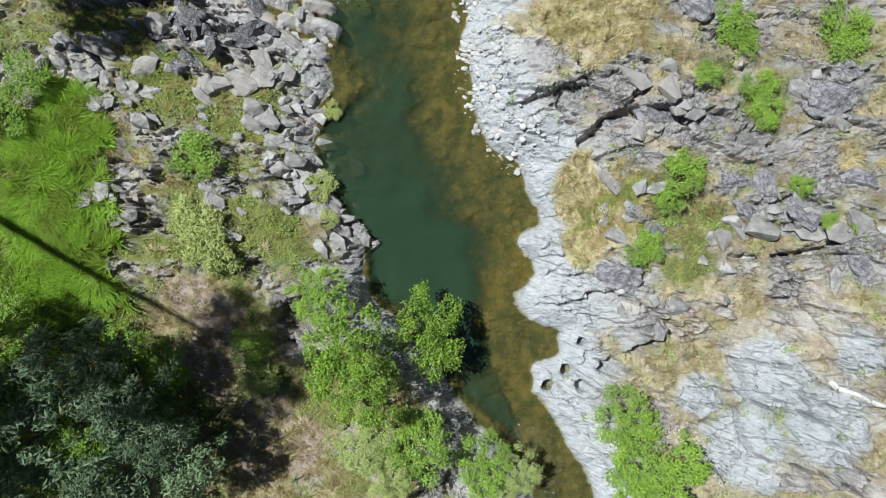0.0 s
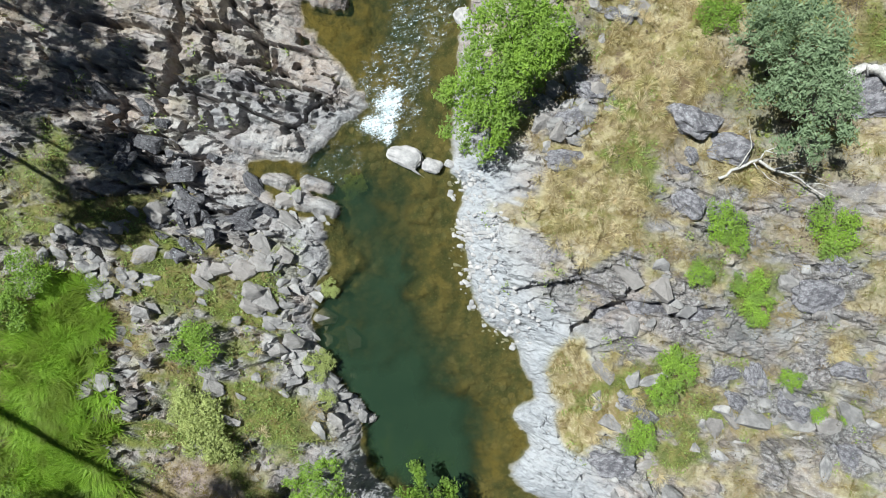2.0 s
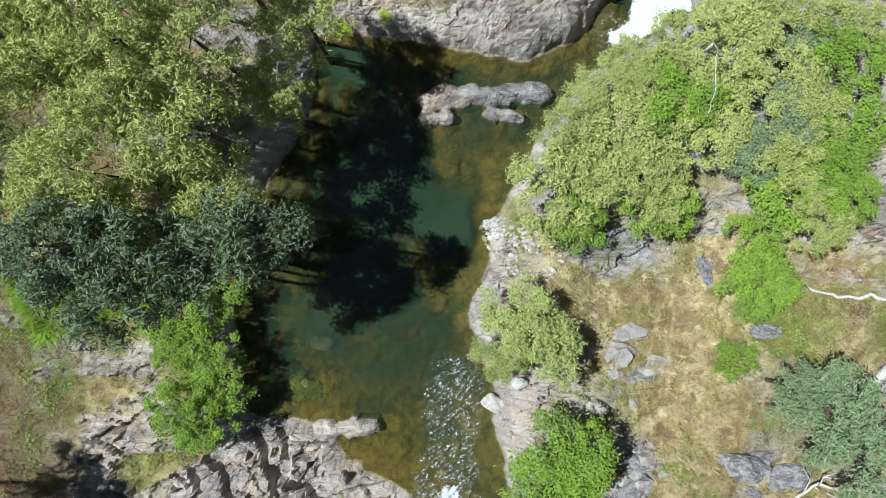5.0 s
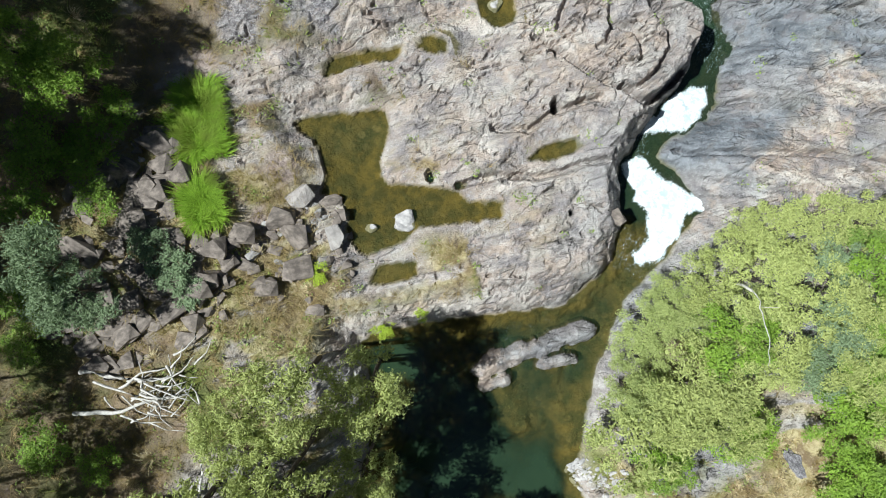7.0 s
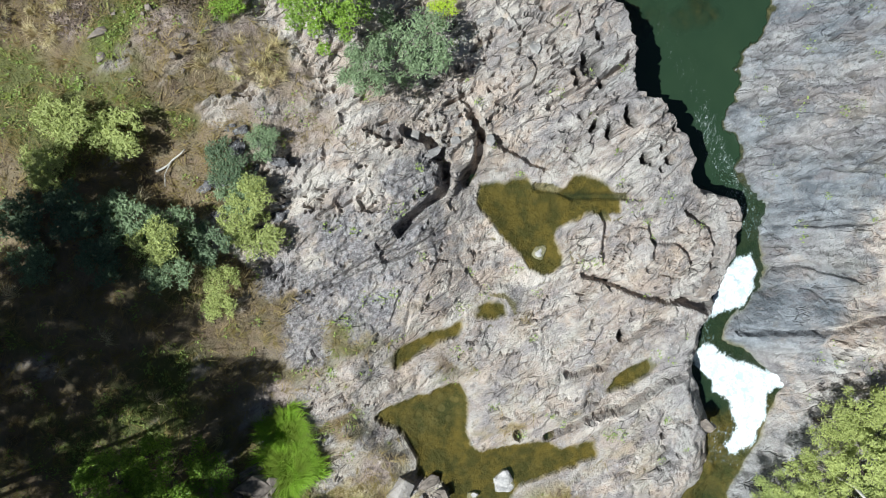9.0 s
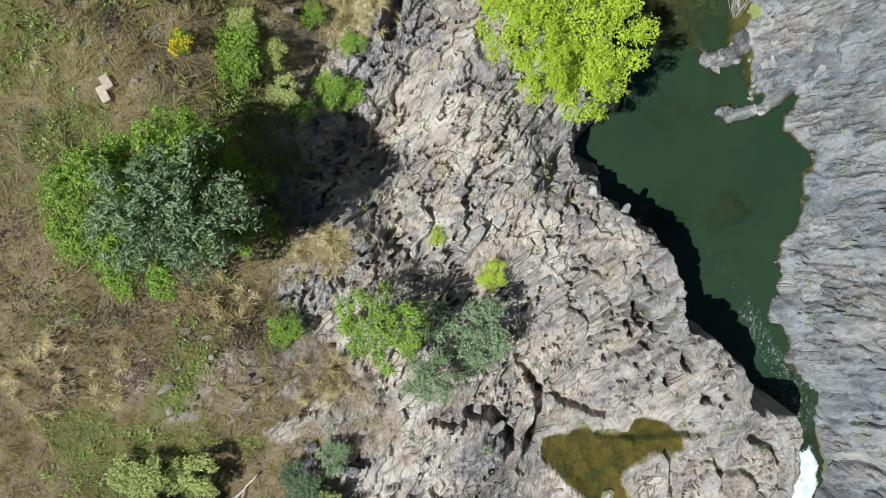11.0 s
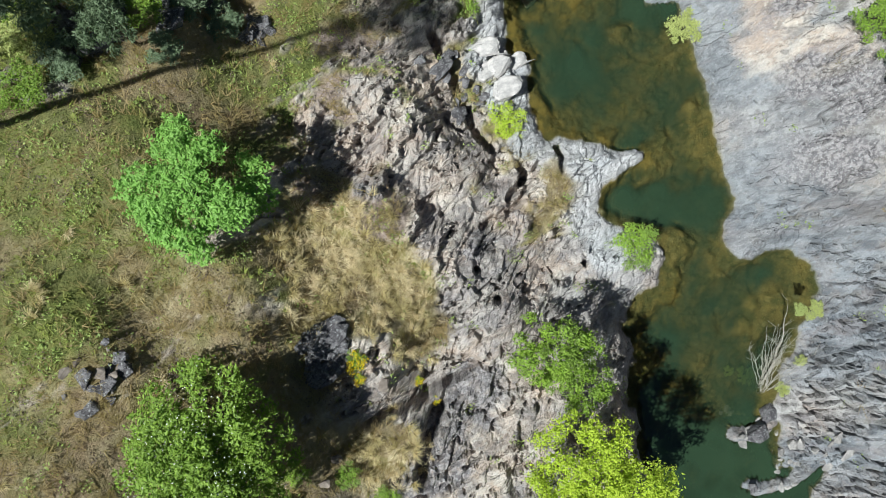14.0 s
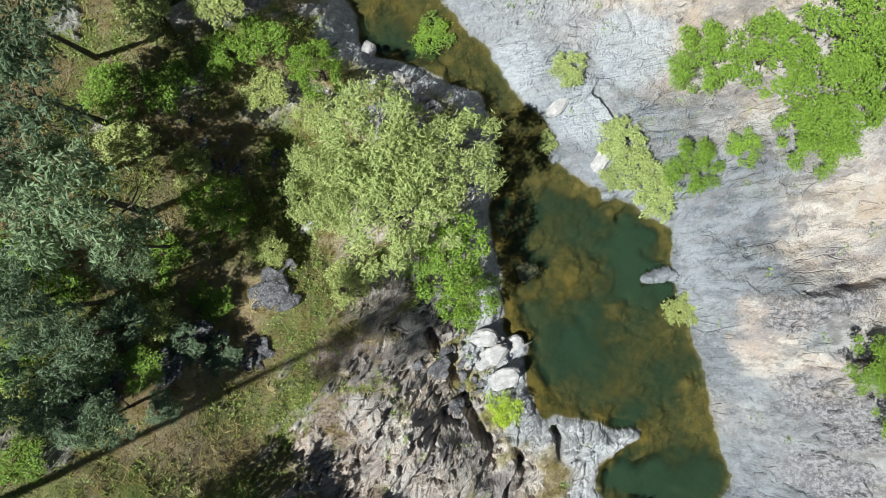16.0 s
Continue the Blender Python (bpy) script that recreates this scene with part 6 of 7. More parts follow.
# the smaller stones, too many to tell apart, joined by colour
for kind in ("grey", "dark", "pale", "brown"):
    points, faces, shift = [], [], 0
    for size, _, x, y, long, high in [s for s in loose[220:] if s[1] == kind]:
        me = stone_rng.choice(BLOCKS[kind])
        co = np.empty(len(me.vertices) * 3, np.float32)
        me.vertices.foreach_get("co", co)
        m = np.array(pose(0, 0, 0, stone_rng.uniform(-20, 20), stone_rng.uniform(-20, 20), math.degrees(STRIKE) + stone_rng.gauss(0, 30)).to_3x3())
        wide = size / math.sqrt(long)
        points.append((co.reshape(-1, 3) * (wide * long, wide, wide * high)) @ m.T + (x, y, ground(x, y) + wide * high * 0.25))
        idx = np.empty(len(me.polygons) * 3, np.int32)
        me.polygons.foreach_get("vertices", idx)
        faces.append(idx.reshape(-1, 3) + shift)
        shift += len(me.vertices)
    tagged(new("rubble", mesh_from("rubble", np.concatenate(points), np.concatenate(faces), BLOCKS[kind][0].materials[0], smooth=False)),
           {"grey": "loose grey stones between the boulders", "dark": "loose dark stones on the slope", "pale": "pale pebbles along the water's edge", "brown": "loose brown stones in the shaded rubble"}[kind], "stones", kind="stuff")
# single stones that stand out
for kind, long, lift, spots in [
        ("grey", 1.4, 0.3, [(-4.5, 3.5, 0.63), (-5.8, 4.7, 0.63), (-7.8, 3.1, 0.51), (-4.7, 2.0, 0.40), (-3.7, -0.3, 0.40)]),
        ("worn", 1.6, 0.2, [(-1.6, 12.9, 0.81), (-0.2, 12.4, 0.52), (0.7, 12.5, 0.29), (-6.1, 25.7, 0.58), (1.5, 19.9, 0.64), (3.0, 20.9, 0.46)]),
        ("worn", 1.3, 0.1, [(4.6, 44.6, 0.56), (3.0, 45.2, 0.34), (14.4, 50.7, 0.39), (4.5, 44.4, 0.53), (50.8, 82.3, 0.69)]),
        ("grey", 1.0, 0.1, [(1.2, 45.9, 0.67), (-0.0, 45.2, 0.62), (1.2, 48.5, 0.73)]),
        ("lichen", 1.4, 0.0, [(11.9, 14.3, 1.15), (11.9, 12.6, 0.40), (11.5, 12.0, 0.35), (13.6, 12.9, 0.95), (10.0, 5.6, 1.05), (12.2, 5.4, 0.95), (8.0, 5.2, 0.7), (13.2, 9.6, 0.8), (11.6, 10.3, 0.75), (17.6, 6.1, 1.1), (18.6, 7.3, 0.8), (19.9, 14.8, 0.8)]),
        ("lichen", 1.7, -0.15, [(5.3, 15.1, 0.7), (6.6, 14.4, 0.9), (6.0, 12.4, 0.8), (7.2, 15.8, 0.8), (8.8, 19.5, 0.65), (14.7, 20.0, 0.6), (13.6, 23.2, 0.7), (16.5, 0.9, 0.8), (14.2, 1.1, 0.7), (9.3, 1.0, 0.6), (10.1, 0.2, 0.55), (19.5, -1.5, 0.8), (13.4, 2.4, 0.6), (19.2, 2.4, 0.75), (14.9, 2.2, 0.7), (8.3, -2.0, 0.9), (20.1, 15.6, 0.9)]),
        ("brown", 1.3, 0.1, [(0.0, 47.0, 0.85), (-0.9, 45.6, 0.8), (-2.6, 45.7, 0.65), (-0.2, 48.1, 0.8), (-2.0, 48.4, 0.75), (-3.4, 48.6, 0.85), (-4.2, 52.4, 0.7), (-4.6, 47.5, 0.8), (-6.4, 47.3, 0.7), (-7.7, 48.7, 0.75), (-4.9, 54.0, 0.85), (13.3, 38.7, 0.6)]),
        ("dark", 1.3, 0.0, [(42.7, 92.7, 0.75), (38.7, 94.4, 0.4), (39.4, 94.3, 0.4), (37.8, 94.6, 0.5), (35.2, 96.5, 0.65), (34.0, 96.4, 0.65), (44.0, 92.7, 0.5)]),
        ("dark", 1.2, 0.1, [(29.9, 79.8, 0.81), (42.6, 92.6, 0.84), (37.9, 57.8, 0.83), (35.3, 55.8, 0.38), (39.3, 57.4, 0.64)]),
        ("worn", 1.5, 0.0, [(45.5, 81.6, 0.63), (47.0, 80.7, 0.58), (46.0, 81.3, 0.85), (45.3, 80.2, 0.8), (46.4, 82.4, 0.7), (45.5, 82.0, 0.5), (46.7, 81.6, 0.45), (55.6, 96.7, 0.58), (46.0, 93.4, 0.47)]),
        ("worn", 2.0, 0.0, [(59.2, 86.3, 0.68), (58.1, 82.7, 0.63)])]:
    for x, y, r in spots:
        boulder(kind, x, y, r, long=long, high=0.6, lift=lift * r)
# ---- grass and small plants ----


def blades(name, label, material, spots, many, low, high, wide, seed, lean=0.5):
    """Tufts of thin blades at spots (an array of x, y, z)."""
    rng = np.random.default_rng(seed)
    root = np.repeat(spots, many, 0)
    n = len(root)
    a = 3.5 * math.pi * fbm(root[:, 0] / 1.8, root[:, 1] / 1.8, 3, seed) + rng.normal(0, 0.7, n)
    tall = rng.uniform(low, high, n)
    out = rng.uniform(0.1, lean, n) * tall * 1.6
    root = root + np.stack([np.cos(a) * rng.uniform(0, 0.08, n), np.sin(a) * rng.uniform(0, 0.08, n), np.full(n, -0.03)], 1)
    side = np.stack([-np.sin(a), np.cos(a), np.zeros(n)], 1) * wide * rng.uniform(0.6, 1.4, n)[:, None]
    tip = root + np.stack([np.cos(a) * out, np.sin(a) * out, tall * 0.7], 1)
    v = np.stack([root - side, root + side, tip], 1).reshape(-1, 3)
    f = np.arange(n * 3).reshape(-1, 3)
    return tagged(new(name, mesh_from(name, v, f, material, smooth=False)), label, "grass", kind="stuff")


def pick(count, seed, chance):
    """Random places on the strip, kept by chance(rock, green, under, edge)."""
    rng = np.random.default_rng(seed)
    j, i = np.nonzero(strip)
    k = rng.choice(len(j), count)
    j, i = j[k], i[k]
    p = chance(FIELDS["rock"][j, i], FIELDS["green"][j, i], FIELDS["under"][j, i], EDGE[j, i])
    ok = rng.random(count) < p
    j, i = j[ok], i[ok]
    return np.stack([fx_[j, i] + rng.uniform(-0.1, 0.1, len(i)), fy_[j, i] + rng.uniform(-0.1, 0.1, len(i)), Z[j, i]], 1)


STRAW_BLADE = leaf_material("straw_blade", (0.43, 0.33, 0.15), (0.22, 0.155, 0.065), (0.25, 0.20, 0.065))
GREEN_BLADE = leaf_material("green_blade", (0.38, 0.43, 0.10), (0.18, 0.23, 0.045), (0.24, 0.25, 0.07))
WEED_LEAF = leaf_material("weed_leaf", (0.38, 0.47, 0.13), (0.13, 0.21, 0.045))
blades("dry_grass", "dry straw-coloured grass tufts on the slopes", STRAW_BLADE, pick(100000, 1, lambda r, g, u, e: (1 - r) ** 2 * (1 - u) * (0.3 + 0.7 * (1 - g))), 8, 0.22, 0.6, 0.010, 3, 1.3)
blades("green_grass", "green grass tufts on the banks", GREEN_BLADE, pick(90000, 2, lambda r, g, u, e: (1 - r) * (1 - u) * g), 8, 0.12, 0.32, 0.018, 4, 1.0)
lush_rng = np.random.default_rng(9)
thick = []
for px, py, pr in LUSH:
    a, k = lush_rng.uniform(0, 2 * math.pi, 480), np.sqrt(lush_rng.uniform(0, 1, 480)) * pr * 1.25
    k = k * (0.75 + 0.35 * np.sin(3 * a + px) + 0.2 * np.sin(7 * a + py))
    thick.append(np.stack([px + np.cos(a) * k, py + np.sin(a) * k, [ground(px + math.cos(i) * j, py + math.sin(i) * j) for i, j in zip(a, k)]], 1))
blades("tall_grass", "lush tall green grass on the damp bank", leaf_material("lush_blade", (0.37, 0.55, 0.055), (0.13, 0.24, 0.02), (0.22, 0.29, 0.04)), np.concatenate(thick), 9, 0.4, 0.9, 0.03, 12, 0.9)


def tussocks(name, label, material, spots, many, low, high, wide, seed):
    """Tussocks whose blades arch outwards all round from one root."""
    rng = np.random.default_rng(seed)
    root = np.repeat(spots, many, 0)
    n = len(root)
    size = np.repeat(rng.uniform(0.55, 1.2, len(spots)), many)
    comb = np.repeat(rng.uniform(0, 2 * math.pi, len(spots)), many)
    a = comb + rng.normal(0, 0.9, n)
    tall = rng.uniform(low, high, n) * size
    out = tall * rng.uniform(0.3, 1.3, n)
    way = np.stack([np.cos(a), np.sin(a), np.zeros(n)], 1)
    side = np.stack([-np.sin(a), np.cos(a), np.zeros(n)], 1) * wide * rng.uniform(0.6, 1.4, n)[:, None]
    root = root + way * (rng.uniform(0, 0.14, n) * size)[:, None] - (0, 0, 0.03)
    bend = root + way * (out * 0.55)[:, None] + np.stack([np.zeros(n), np.zeros(n), tall * 0.75], 1)
    tip = root + way * (out * 1.2)[:, None] + np.stack([np.zeros(n), np.zeros(n), tall * 0.6], 1)
    v = np.stack([root - side, root + side, bend + side, tip, bend - side], 1).reshape(-1, 3)
    k = np.arange(n)[:, None] * 5
    f = np.concatenate([k + (0, 1, 2, 4), k + (4, 2, 3, 3)], 1).reshape(-1, 4)
    quads, tips = f[0::2], f[1::2][:, :3]
    faces = np.concatenate([quads[:, [0, 1, 2]], quads[:, [0, 2, 3]], tips])
    return tagged(new(name, mesh_from(name, v, faces, material, smooth=False)), label, "grass", kind="stuff")


PALE_BLADE = leaf_material("pale_straw_blade", (0.80, 0.69, 0.44), (0.48, 0.38, 0.20), (0.52, 0.44, 0.20))
tuft_rng = np.random.default_rng(31)
spots_ = []
for px, py, pr in STRAW + STRAW_HIGH:
    many_ = int((4 if py < 40 else 9) * pr * pr)
    a, k = tuft_rng.uniform(0, 2 * math.pi, many_), np.sqrt(tuft_rng.uniform(0, 1, many_)) * pr * 1.15
    spots_ += [(px + math.cos(i) * j, py + math.sin(i) * j) for i, j in zip(a, k)]
spots_ = np.array([(x, y, ground(x, y)) for x, y in spots_])
tussocks("tussock_grass", "pale straw-coloured tussocks of dry grass", PALE_BLADE, np.concatenate([spots_, pick(9000, 33, lambda r, g, u, e: (1 - r) ** 2 * (1 - u) * (e > 2) * 0.06)]), 70, 0.22, 0.5, 0.007, 34)


def weeds(name, label, material, spots, many, size, spread, seed):
    """Low plants: small clusters of leaves lying over the ground."""
    rng = np.random.default_rng(seed)
    p = np.repeat(spots, many, 0)
    n = len(p)
    reach = np.repeat(rng.uniform(0.4, 1.0, len(spots)) * spread, many)
    a, q = rng.uniform(0, 2 * math.pi, n), np.sqrt(rng.uniform(0, 1, n)) * reach
    p = p + np.stack([np.cos(a) * q, np.sin(a) * q, 0.03 + rng.uniform(0, 0.35, n) * (reach - q * 0.8)], 1)
    nor = rng.normal(size=(n, 3)) * 0.5 + (0, 0, 0.9)
    nor /= np.linalg.norm(nor, axis=1)[:, None]
    t = np.cross(nor, rng.normal(size=(n, 3)))
    t /= np.linalg.norm(t, axis=1)[:, None]
    b = np.cross(nor, t)
    s = size * rng.uniform(0.5, 1.4, n)[:, None]
    v = np.stack([p - t * s, p + b * s * 0.5, p + t * s, p - b * s * 0.5], 1).reshape(-1, 3)
    return tagged(new(name, mesh_from(name, v, np.arange(n * 4).reshape(-1, 4), material, smooth=False)), label, "plants", kind="stuff")


weeds("low_plants", "low green plants scattered over rock and grass", WEED_LEAF, pick(26000, 5, lambda r, g, u, e: (1 - u) * (e > 0.8) * ((1 - r) * (0.12 + 0.85 * g) + r * 0.06)), 18, 0.062, 0.5, 6)
heath_rng = np.random.default_rng(41)
heath_spots = np.array([(x, y, ground(x, y)) for px, py, pr in [(11.6, 78.1, 1.2), (9.2, 74.4, 1.2), (9.2, 71.9, 1.1), (9.9, 76.7, 1.4), (10.6, 73.5, 1.3), (8.7, 72.5, 1.0), (6.4, 74.4, 1.0), (12.1, 69.6, 0.8), (10.4, 71.4, 1.0), (28.6, 78.9, 1.2), (26.0, 84.0, 1.2), (19.5, 80.5, 0.9), (35.5, 84.0, 1.0)]
                        for x, y in [(px + heath_rng.normal(0, pr * 0.5), py + heath_rng.normal(0, pr * 0.4)) for _ in range(14)]])
weeds("heath", "patches of purple-brown heath on the slopes", leaf_material("heath_leaf", (0.22, 0.165, 0.13), (0.07, 0.055, 0.05)), np.concatenate([pick(9000, 15, lambda r, g, u, e: (1 - u) * (e > 4) * (1 - r) * 0.2), heath_spots]), 40, 0.05, 0.8, 16)
weeds("dry_scrub", "brown dry scrub and leaf litter on the slopes", leaf_material("litter_leaf", (0.30, 0.22, 0.13), (0.11, 0.08, 0.05)), pick(26000, 7, lambda r, g, u, e: (1 - u) * (e > 1.5) * (1 - r) * 0.22), 12, 0.05, 0.4, 8)

# scrub in the shade of the gums
for x, y, r in [(22.9, 77.2, 0.93), (22.5, 75.5, 0.98), (25.2, 75.7, 0.89), (22.8, 73.1, 1.09), (21.5, 74.3, 0.99), (24.7, 77.6, 0.78), (25.3, 73.5, 0.82), (21.4, 73.3, 0.77)]:
    tree("olive" if stone_rng.random() < 0.5 else "fresh", x, y, min(r, 1.2) * 0.75, 0.3)
for x, y, r in [(38.5, 96.6, 1.13), (37.8, 101.9, 1.51), (37.3, 94.7, 1.04), (33.7, 96.1, 1.10), (38.7, 94.3, 0.99), (39.0, 92.7, 0.92), (36.4, 93.0, 0.85), (31.6, 96.4, 1.10), (40.6, 94.7, 1.04), (36.3, 96.1, 1.10)]:
    tree("gum" if stone_rng.random() < 0.5 else "deep", x, y, min(r, 1.25), 0.5)
for x, y, r in [(1.3, 68.2, 1.15), (2.8, 66.8, 1.15), (3.9, 65.3, 1.16), (4.6, 63.8, 1.07), (5.0, 62.3, 0.98), (7.5, 62.6, 1.04), (8.1, 64.0, 0.93), (9.8, 63.4, 0.74), (0.2, 66.6, 0.91), (2.1, 64.7, 0.92), (3.3, 62.6, 0.95)]:
    tree("gum" if stone_rng.random() < 0.6 else "grey", x, y, min(r, 1.2), 0.3)
for kind, spots in (("deep", [(-5.7, 56.5, 1.48), (-4.7, 55.1, 1.28), (-8.3, 54.3, 1.52), (-10.9, 51.6, 1.28), (-5.7, 54.9, 1.02), (-14.3, 45.5, 1.29), (-12.2, 49.7, 1.03), (-12.9, 43.4, 1.03), (-3.1, 55.8, 1.03), (-7.9, 58.6, 1.43), (-7.0, 55.8, 1.23), (-5.8, 52.9, 1.03)]),
                    ("olive", [(5.3, 69.5, 1.17), (6.3, 67.8, 1.08), (3.4, 68.7, 0.92), (4.0, 63.6, 0.94), (7.7, 62.3, 0.86), (4.2, 60.9, 0.79), (50.0, 104.0, 1.67), (52.4, 101.8, 1.69), (50.4, 98.5, 1.14), (44.7, 101.9, 1.38), (45.3, 99.3, 1.13), (33.8, 97.8, 1.22), (36.6, 96.3, 0.98), (39.1, 95.9, 1.03), (51.0, 96.2, 1.01), (44.1, 94.1, 1.00), (45.0, 89.9, 1.14)]),
                    ("deep", [(47.9, 101.7, 1.41), (46.3, 103.4, 1.39), (50.6, 100.6, 1.13), (41.1, 97.4, 1.36), (38.3, 99.8, 1.51), (37.9, 102.1, 1.52), (52.2, 99.7, 1.14), (34.5, 99.3, 1.23), (-19.4, -3.8, 1.58), (-19.9, 5.6, 1.32), (-18.9, 7.2, 1.06), (-14.7, -5.2, 1.33), (-8.8, -5.3, 1.07), (-12.8, -6.3, 1.20)])):
    for x, y, r in spots:
        tree(kind, x, y, min(r, 1.29), 0.7)

# ---- dead wood, and other single things ----


def wood(name, label, material, lines, category="dead wood", group=""):
    """A thing of limbs: the first line is the stem, the others are branches, each a part. Lines: points (x, y, height above ground) and two radii."""
    x0, y0, _ = lines[0][0][0]
    base = new(name)
    base.matrix_world = pose(x0, y0, ground(x0, y0))
    tagged(base, label, category, group)
    for k, (points, thick, thin) in enumerate(lines):
        bm = bmesh.new()
        rng = random.Random(k + int(abs(x0) * 10))
        fine = []
        for (ax, ay, az), (bx, by, bz) in zip(points, points[1:]):
            for q in (0, 0.33, 0.66):
                fine.append((ax + (bx - ax) * q + rng.gauss(0, thin), ay + (by - ay) * q + rng.gauss(0, thin), az + (bz - az) * q))
        fine.append(points[-1])
        pts = [(x - x0, y - y0, ground(x, y) - ground(x0, y0) + h) for x, y, h in fine]
        n = len(pts) - 1
        tube(bm, pts, [(thick + (thin - thick) * i / n) * rng.uniform(0.85, 1.15) for i in range(n + 1)], 7)
        ob = new("stem" if k == 0 else "branch", to_mesh("limb", bm, material))
        ob.parent = base
    return base


def line(points, low, high):
    n = len(points) - 1
    return [(x, y, low + (high - low) * i / n) for i, (x, y) in enumerate(points)]


wood("fallen_log", "bleached straight log lying on the rock", PALE_WOOD, [(line([(17.5, -6.6), (18.5, -7.1), (19.7, -7.6)], 0.12, 0.12), 0.15, 0.12)], "log")
wood("dead_branch", "bare white dead branch lying below a bush", PALE_WOOD, [
    (line([(13.2, 11.5), (14.0, 12.0), (14.8, 12.3), (15.5, 11.9), (16.1, 11.7), (17.0, 11.2), (18.0, 10.5)], 0.3, 0.5), 0.085, 0.03),
    (line([(14.8, 12.3), (15.0, 12.7), (15.5, 12.9)], 0.4, 0.8), 0.045, 0.015), (line([(14.0, 12.0), (14.3, 12.8), (14.1, 13.6)], 0.4, 0.8), 0.04, 0.012),
    (line([(15.5, 11.9), (16.3, 12.1), (17.0, 12.0)], 0.5, 0.7), 0.035, 0.012), (line([(16.1, 11.7), (16.9, 11.7), (17.8, 11.3)], 0.5, 0.6), 0.03, 0.01),
    (line([(17.0, 11.2), (17.5, 11.2), (18.1, 11.0)], 0.5, 0.7), 0.025, 0.01), (line([(15.0, 12.7), (15.7, 12.5), (16.4, 12.7)], 0.6, 0.9), 0.025, 0.01), (line([(14.6, 12.2), (15.3, 11.5), (16.0, 11.1)], 0.4, 0.4), 0.03, 0.01)])
wood("fallen_log", "long straight bleached pole lying on the grassy slope", PALE_WOOD, [(line([(16.9, 21.4), (18.1, 20.8), (19.2, 20.2), (20.3, 19.5), (21.6, 18.6)], 0.15, 0.25), 0.06, 0.14)], "log")
wood("fallen_log", "thick weathered grey log with a broken end", PALE_WOOD, [(line([(18.6, 16.1), (19.6, 16.4), (20.8, 15.9), (22.2, 15.2)], 0.25, 0.3), 0.16, 0.3), (line([(19.4, 16.3), (18.9, 15.8), (18.2, 15.5)], 0.3, 0.5), 0.08, 0.03)], "log")
drift = random.Random(17)
wood("driftwood", "heap of bleached driftwood caught on the bank", PALE_WOOD, [
    (line([(-12.8, 46.0), (-11.3, 45.0), (-9.8, 44.5), (-8.0, 43.7)], 0.3, 0.4), 0.11, 0.05),
    (line([(-11.4, 47.4), (-10.4, 46.4), (-9.5, 45.5), (-8.1, 44.8)], 0.3, 0.4), 0.13, 0.05),
    (line([(-10.4, 45.7), (-9.2, 45.7), (-8.0, 45.2)], 0.5, 0.5), 0.07, 0.03), (line([(-8.0, 45.3), (-8.2, 44.3), (-7.9, 43.0)], 0.5, 0.3), 0.06, 0.02),
    *[(line([(x, y), (x + 0.5 * k * math.cos(a), y + 0.5 * k * math.sin(a)), (x + k * math.cos(a + 0.2), y + k * math.sin(a + 0.2))], 0.3 + 0.3 * q, 0.25 + 0.4 * q), 0.03 + 0.03 * q, 0.012)
      for x, y, k, a, q in [(drift.gauss(-9.3, 0.9), drift.gauss(44.8, 0.6), drift.uniform(0.8, 2.0), drift.gauss(-0.6, 0.9), drift.random()) for _ in range(34)]],
    (line([(-9.7, 44.9), (-9.0, 44.1), (-7.9, 44.0)], 0.6, 0.5), 0.06, 0.03), (line([(-11.0, 46.6), (-9.9, 45.0), (-8.7, 44.6)], 0.6, 0.5), 0.06, 0.03),
    (line([(-10.6, 39.5), (-9.4, 40.7), (-8.5, 41.1)], 0.3, 0.6), 0.07, 0.03), (line([(-9.2, 45.2), (-8.6, 44.2), (-8.0, 43.4)], 0.7, 0.6), 0.05, 0.02)])
wood("dead_branch", "thin grey dead branch on dry ground", PALE_WOOD, [(line([(5.9, 65.9), (6.7, 65.8), (7.4, 65.7)], 0.1, 0.2), 0.05, 0.03), (line([(6.7, 65.8), (6.0, 65.6), (5.7, 65.2)], 0.1, 0.3), 0.03, 0.015)])
wood("dead_branch", "forked grey dead branch in dry grass", PALE_WOOD, [(line([(9.2, 79.5), (9.7, 78.9), (10.3, 78.3), (11.5, 78.1)], 0.1, 0.3), 0.06, 0.03), (line([(10.3, 78.3), (9.6, 78.3), (9.1, 78.4)], 0.1, 0.2), 0.04, 0.02)])
GREY_WOOD = plain_material("grey_wood", (0.26, 0.24, 0.20), (0.42, 0.39, 0.33), 8)
for stem in ([(15.3, 33.2), (15.0, 32.5), (14.6, 31.9), (14.3, 31.0), (13.8, 30.3)],):
    wood("dead_branch", "thin pale dead stem showing through the bank shrubs", PALE_WOOD, [(line(stem, 3.3, 3.7), 0.028, 0.012), (line([stem[1], (stem[1][0] + 0.5, stem[1][1] - 0.3)], 3.4, 3.7), 0.016, 0.008), (line([stem[0], (stem[0][0] + 0.2, stem[0][1] + 0.2)], 3.3, 0.0), 0.06, 0.06)])
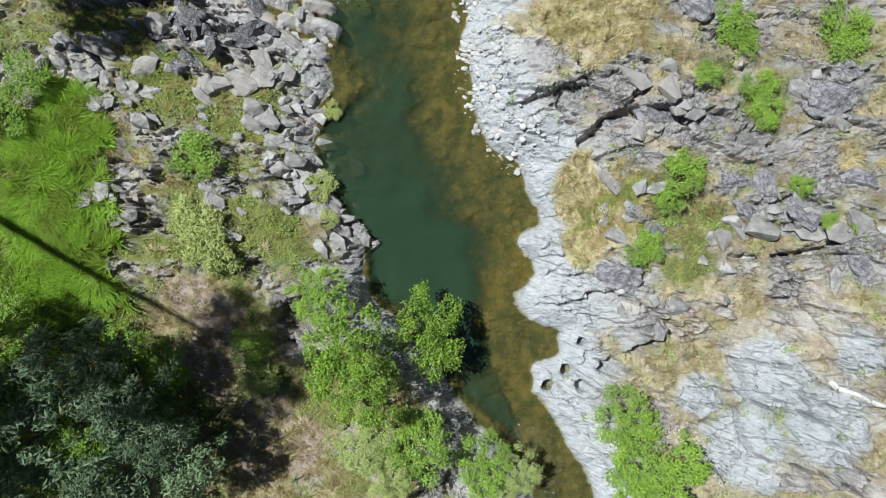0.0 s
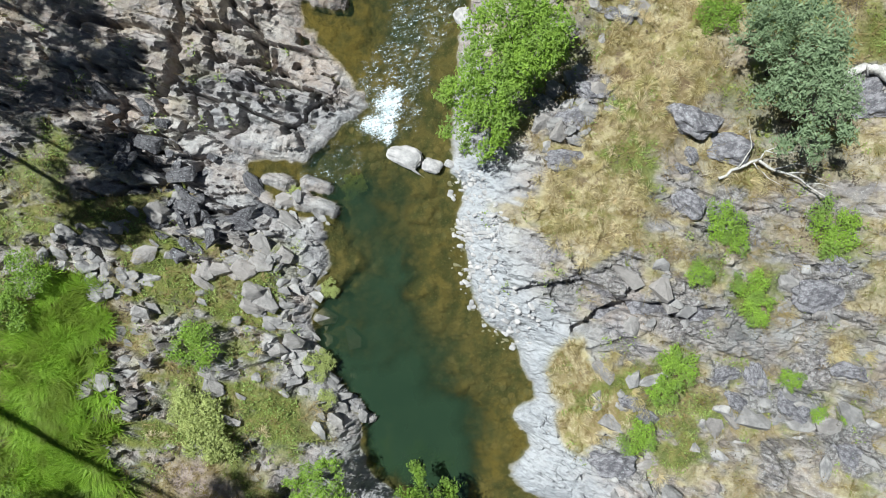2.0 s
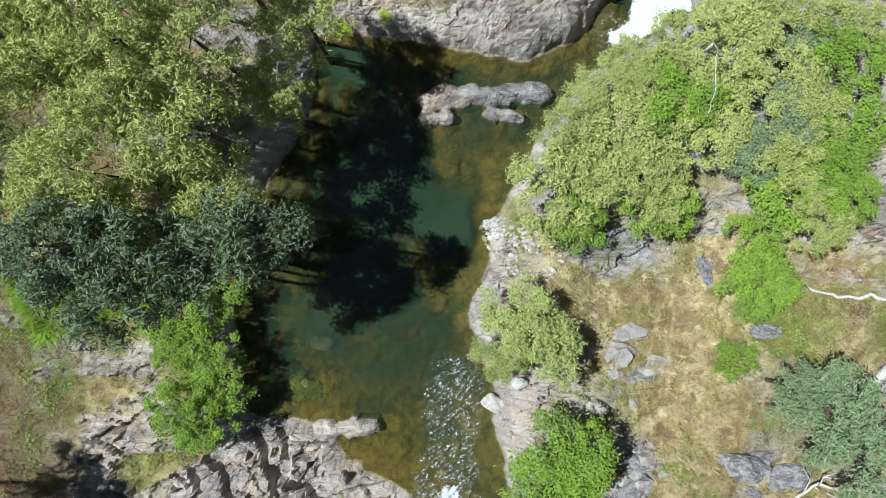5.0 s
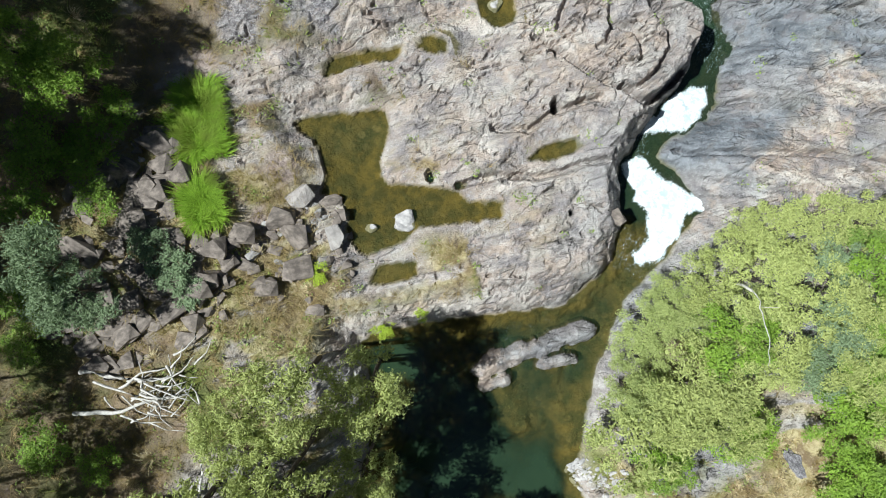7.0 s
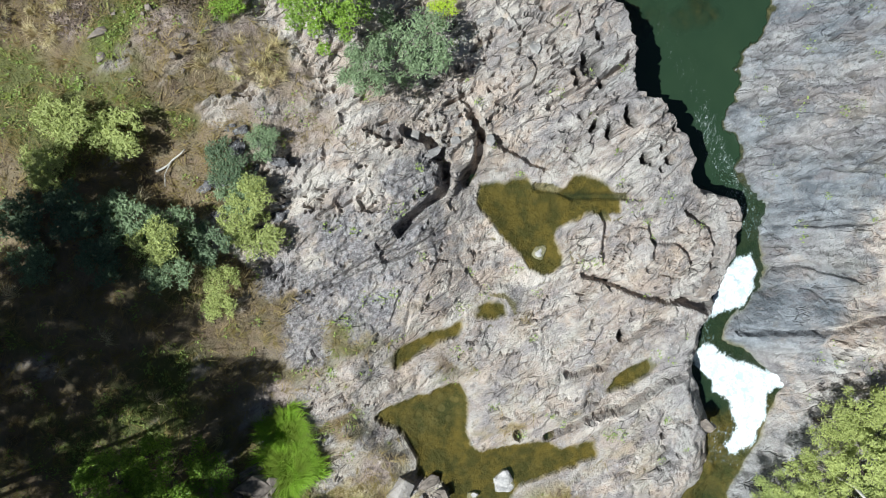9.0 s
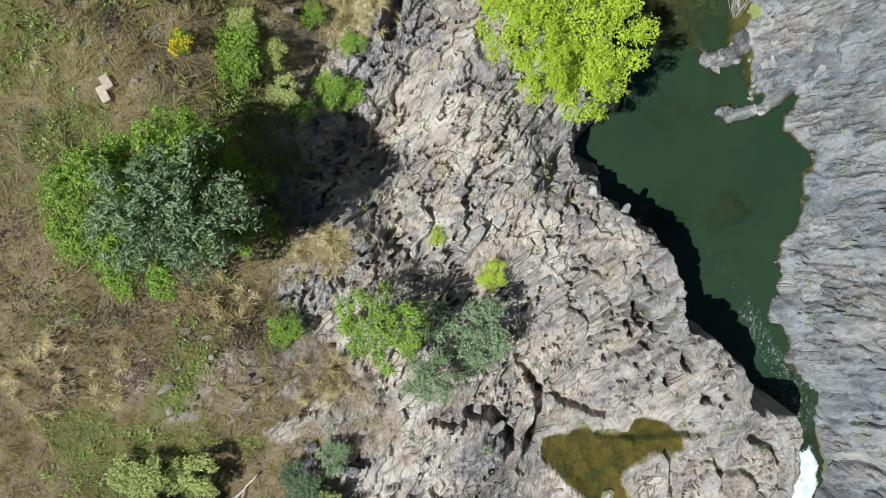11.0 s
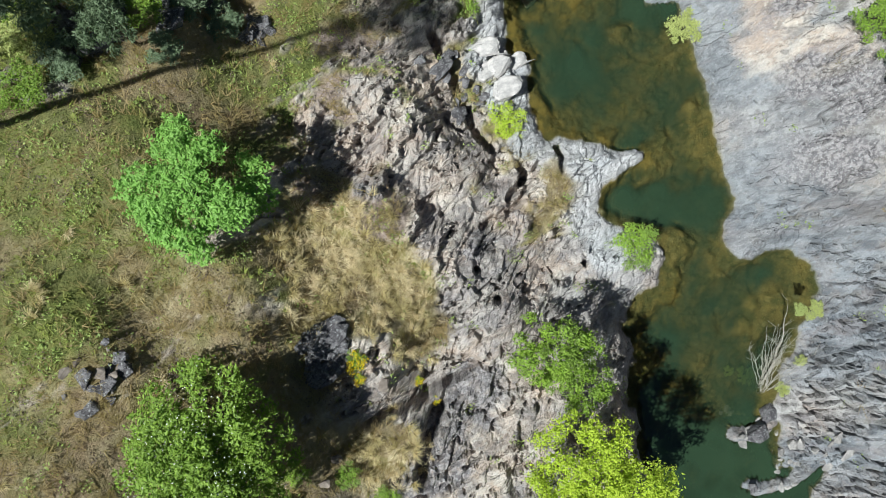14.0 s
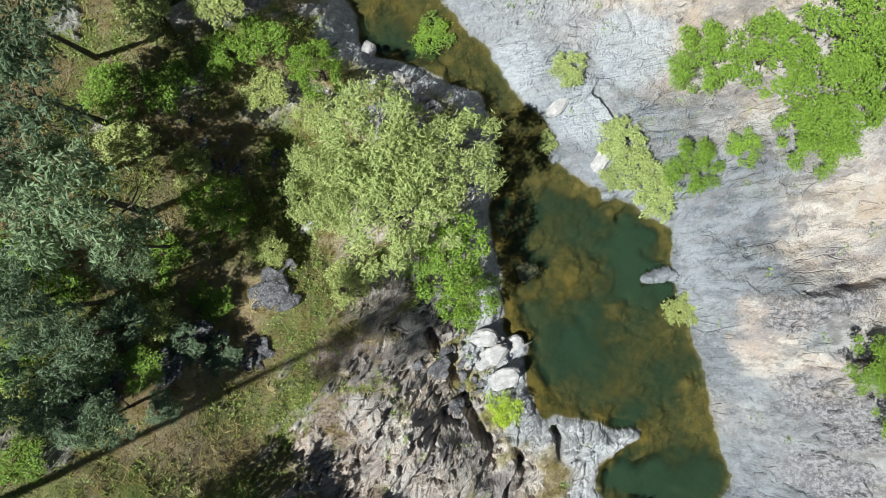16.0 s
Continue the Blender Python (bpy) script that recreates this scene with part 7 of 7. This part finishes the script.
# the bare willow standing at the water's edge: pale stems rising from one root
bx_, by_ = (40.1, 58.4)
rng = random.Random(3)
stems = []
for k in range(30):
    a = radians(33) + (rng.gauss(0, 0.30) if k else 0)
    reach = rng.uniform(1.8, 4.5) if k else 5.2
    tall = rng.uniform(0.8, 2.3) if k else 2.6
    points, px, py = [], bx_ + 0.2 * math.cos(k), by_ + 0.2 * math.sin(k)
    for q in range(5):
        points.append((px, py, tall * (q / 4) ** 0.8 + ground(bx_, by_) - ground(px, py)))
        a += rng.gauss(0, 0.10)
        px, py = px + math.cos(a) * reach / 4, py + math.sin(a) * reach / 4
    stems.append((points, 0.020 if k else 0.065, 0.007))
    for _ in range(3):
        tx, ty, tz = points[rng.choice((2, 3, 3, 4))]
        b, far = a + rng.choice((-1, 1)) * rng.uniform(0.4, 1.0), rng.uniform(0.3, 0.8)
        ex, ey = tx + math.cos(b) * far, ty + math.sin(b) * far
        stems.append(([(tx, ty, tz), (ex, ey, tz + 0.25 + ground(tx, ty) - ground(ex, ey))], 0.010, 0.006))
shrub = wood("bare_shrub", "bare pale-stemmed shrub standing at the water's edge", GREY_WOOD, stems, "shrub")
tip = new("crown", CROWN["low_willow"][0])
tip.parent, tip.location, tip.scale = shrub, (math.cos(radians(33)) * 4.9, math.sin(radians(33)) * 4.9, 2.7), (0.42, 0.42, 0.3)
for x, y, r in [(40.4, 59.4, 0.57), (40.0, 60.4, 0.32), (40.9, 57.7, 0.44), (45.5, 58.9, 0.57), (42.7, 58.0, 0.38), (-7.8, 23.9, 0.75), (-7.0, 23.4, 0.52), (-4.2, 11.4, 0.70), (-7.2, 11.0, 0.41), (2.5, 21.8, 0.75)]:
    tree("olive", x, y, min(r, 1.2))



# a squared pale stone block on the dry slope
bm = bmesh.new()
bmesh.ops.create_cube(bm, size=1)
bmesh.ops.bevel(bm, geom=bm.edges[:], offset=0.06, segments=2, affect="EDGES")
for v in bm.verts:
    v.co += Vector((noise.noise(v.co * 3), noise.noise(v.co * 3 + Vector((5, 0, 0))), 0)) * 0.06
block = tagged(new("stone_block", to_mesh("stone_block", bm, plain_material("sandstone", (0.36, 0.29, 0.22), (0.50, 0.42, 0.33), 5), smooth=False)), "pale squared sandstone block lying in dry grass", "stone")
x, y = (17.4, 78.6)
block.matrix_world = pose(x, y, ground(x, y) + 0.1, 4, -6, -30) @ Matrix.Diagonal((0.36, 0.62, 0.22, 1))
block = tagged(new("stone_block", block.data), "pale squared sandstone block lying in dry grass", "stone")
block.matrix_world = pose(x + 0.42, y + 0.16, ground(x + 0.42, y + 0.16) + 0.09, -5, 7, -22) @ Matrix.Diagonal((0.34, 0.58, 0.2, 1))


# broom in yellow flower
YELLOW = leaf_material("yellow_petal", (0.85, 0.66, 0.02), (0.62, 0.45, 0.01))
PETALS = crown_mesh("flowers", YELLOW, 77, 260, 0.09, 1.0, 6, 0.5, 0.5)
for x, y, r in [(20.7, 78.0, 0.46), (20.7, 78.2, 0.28), (30.0, 78.4, 0.45), (29.4, 77.8, 0.25), (30.0, 74.0, 0.19), (30.3, 75.3, 0.22)]:
    base = tagged(new("flowering_broom"), "small broom bush covered in yellow flowers", "bush", "flowering brooms")
    base.matrix_world = pose(x, y, ground(x, y))
    leaf = new("crown", CROWN["low_fresh"][0])
    leaf.parent, leaf.scale, leaf.location = base, (r * 1.3, r * 1.3, r), (0, 0, r * 0.3)
    flower = new("flowers", PETALS)
    flower.parent, flower.scale, flower.location = base, (r * 1.2, r * 1.2, r), (0, 0, r * 0.45)
    tagged(flower, "bright yellow flowers", kind="stuff")
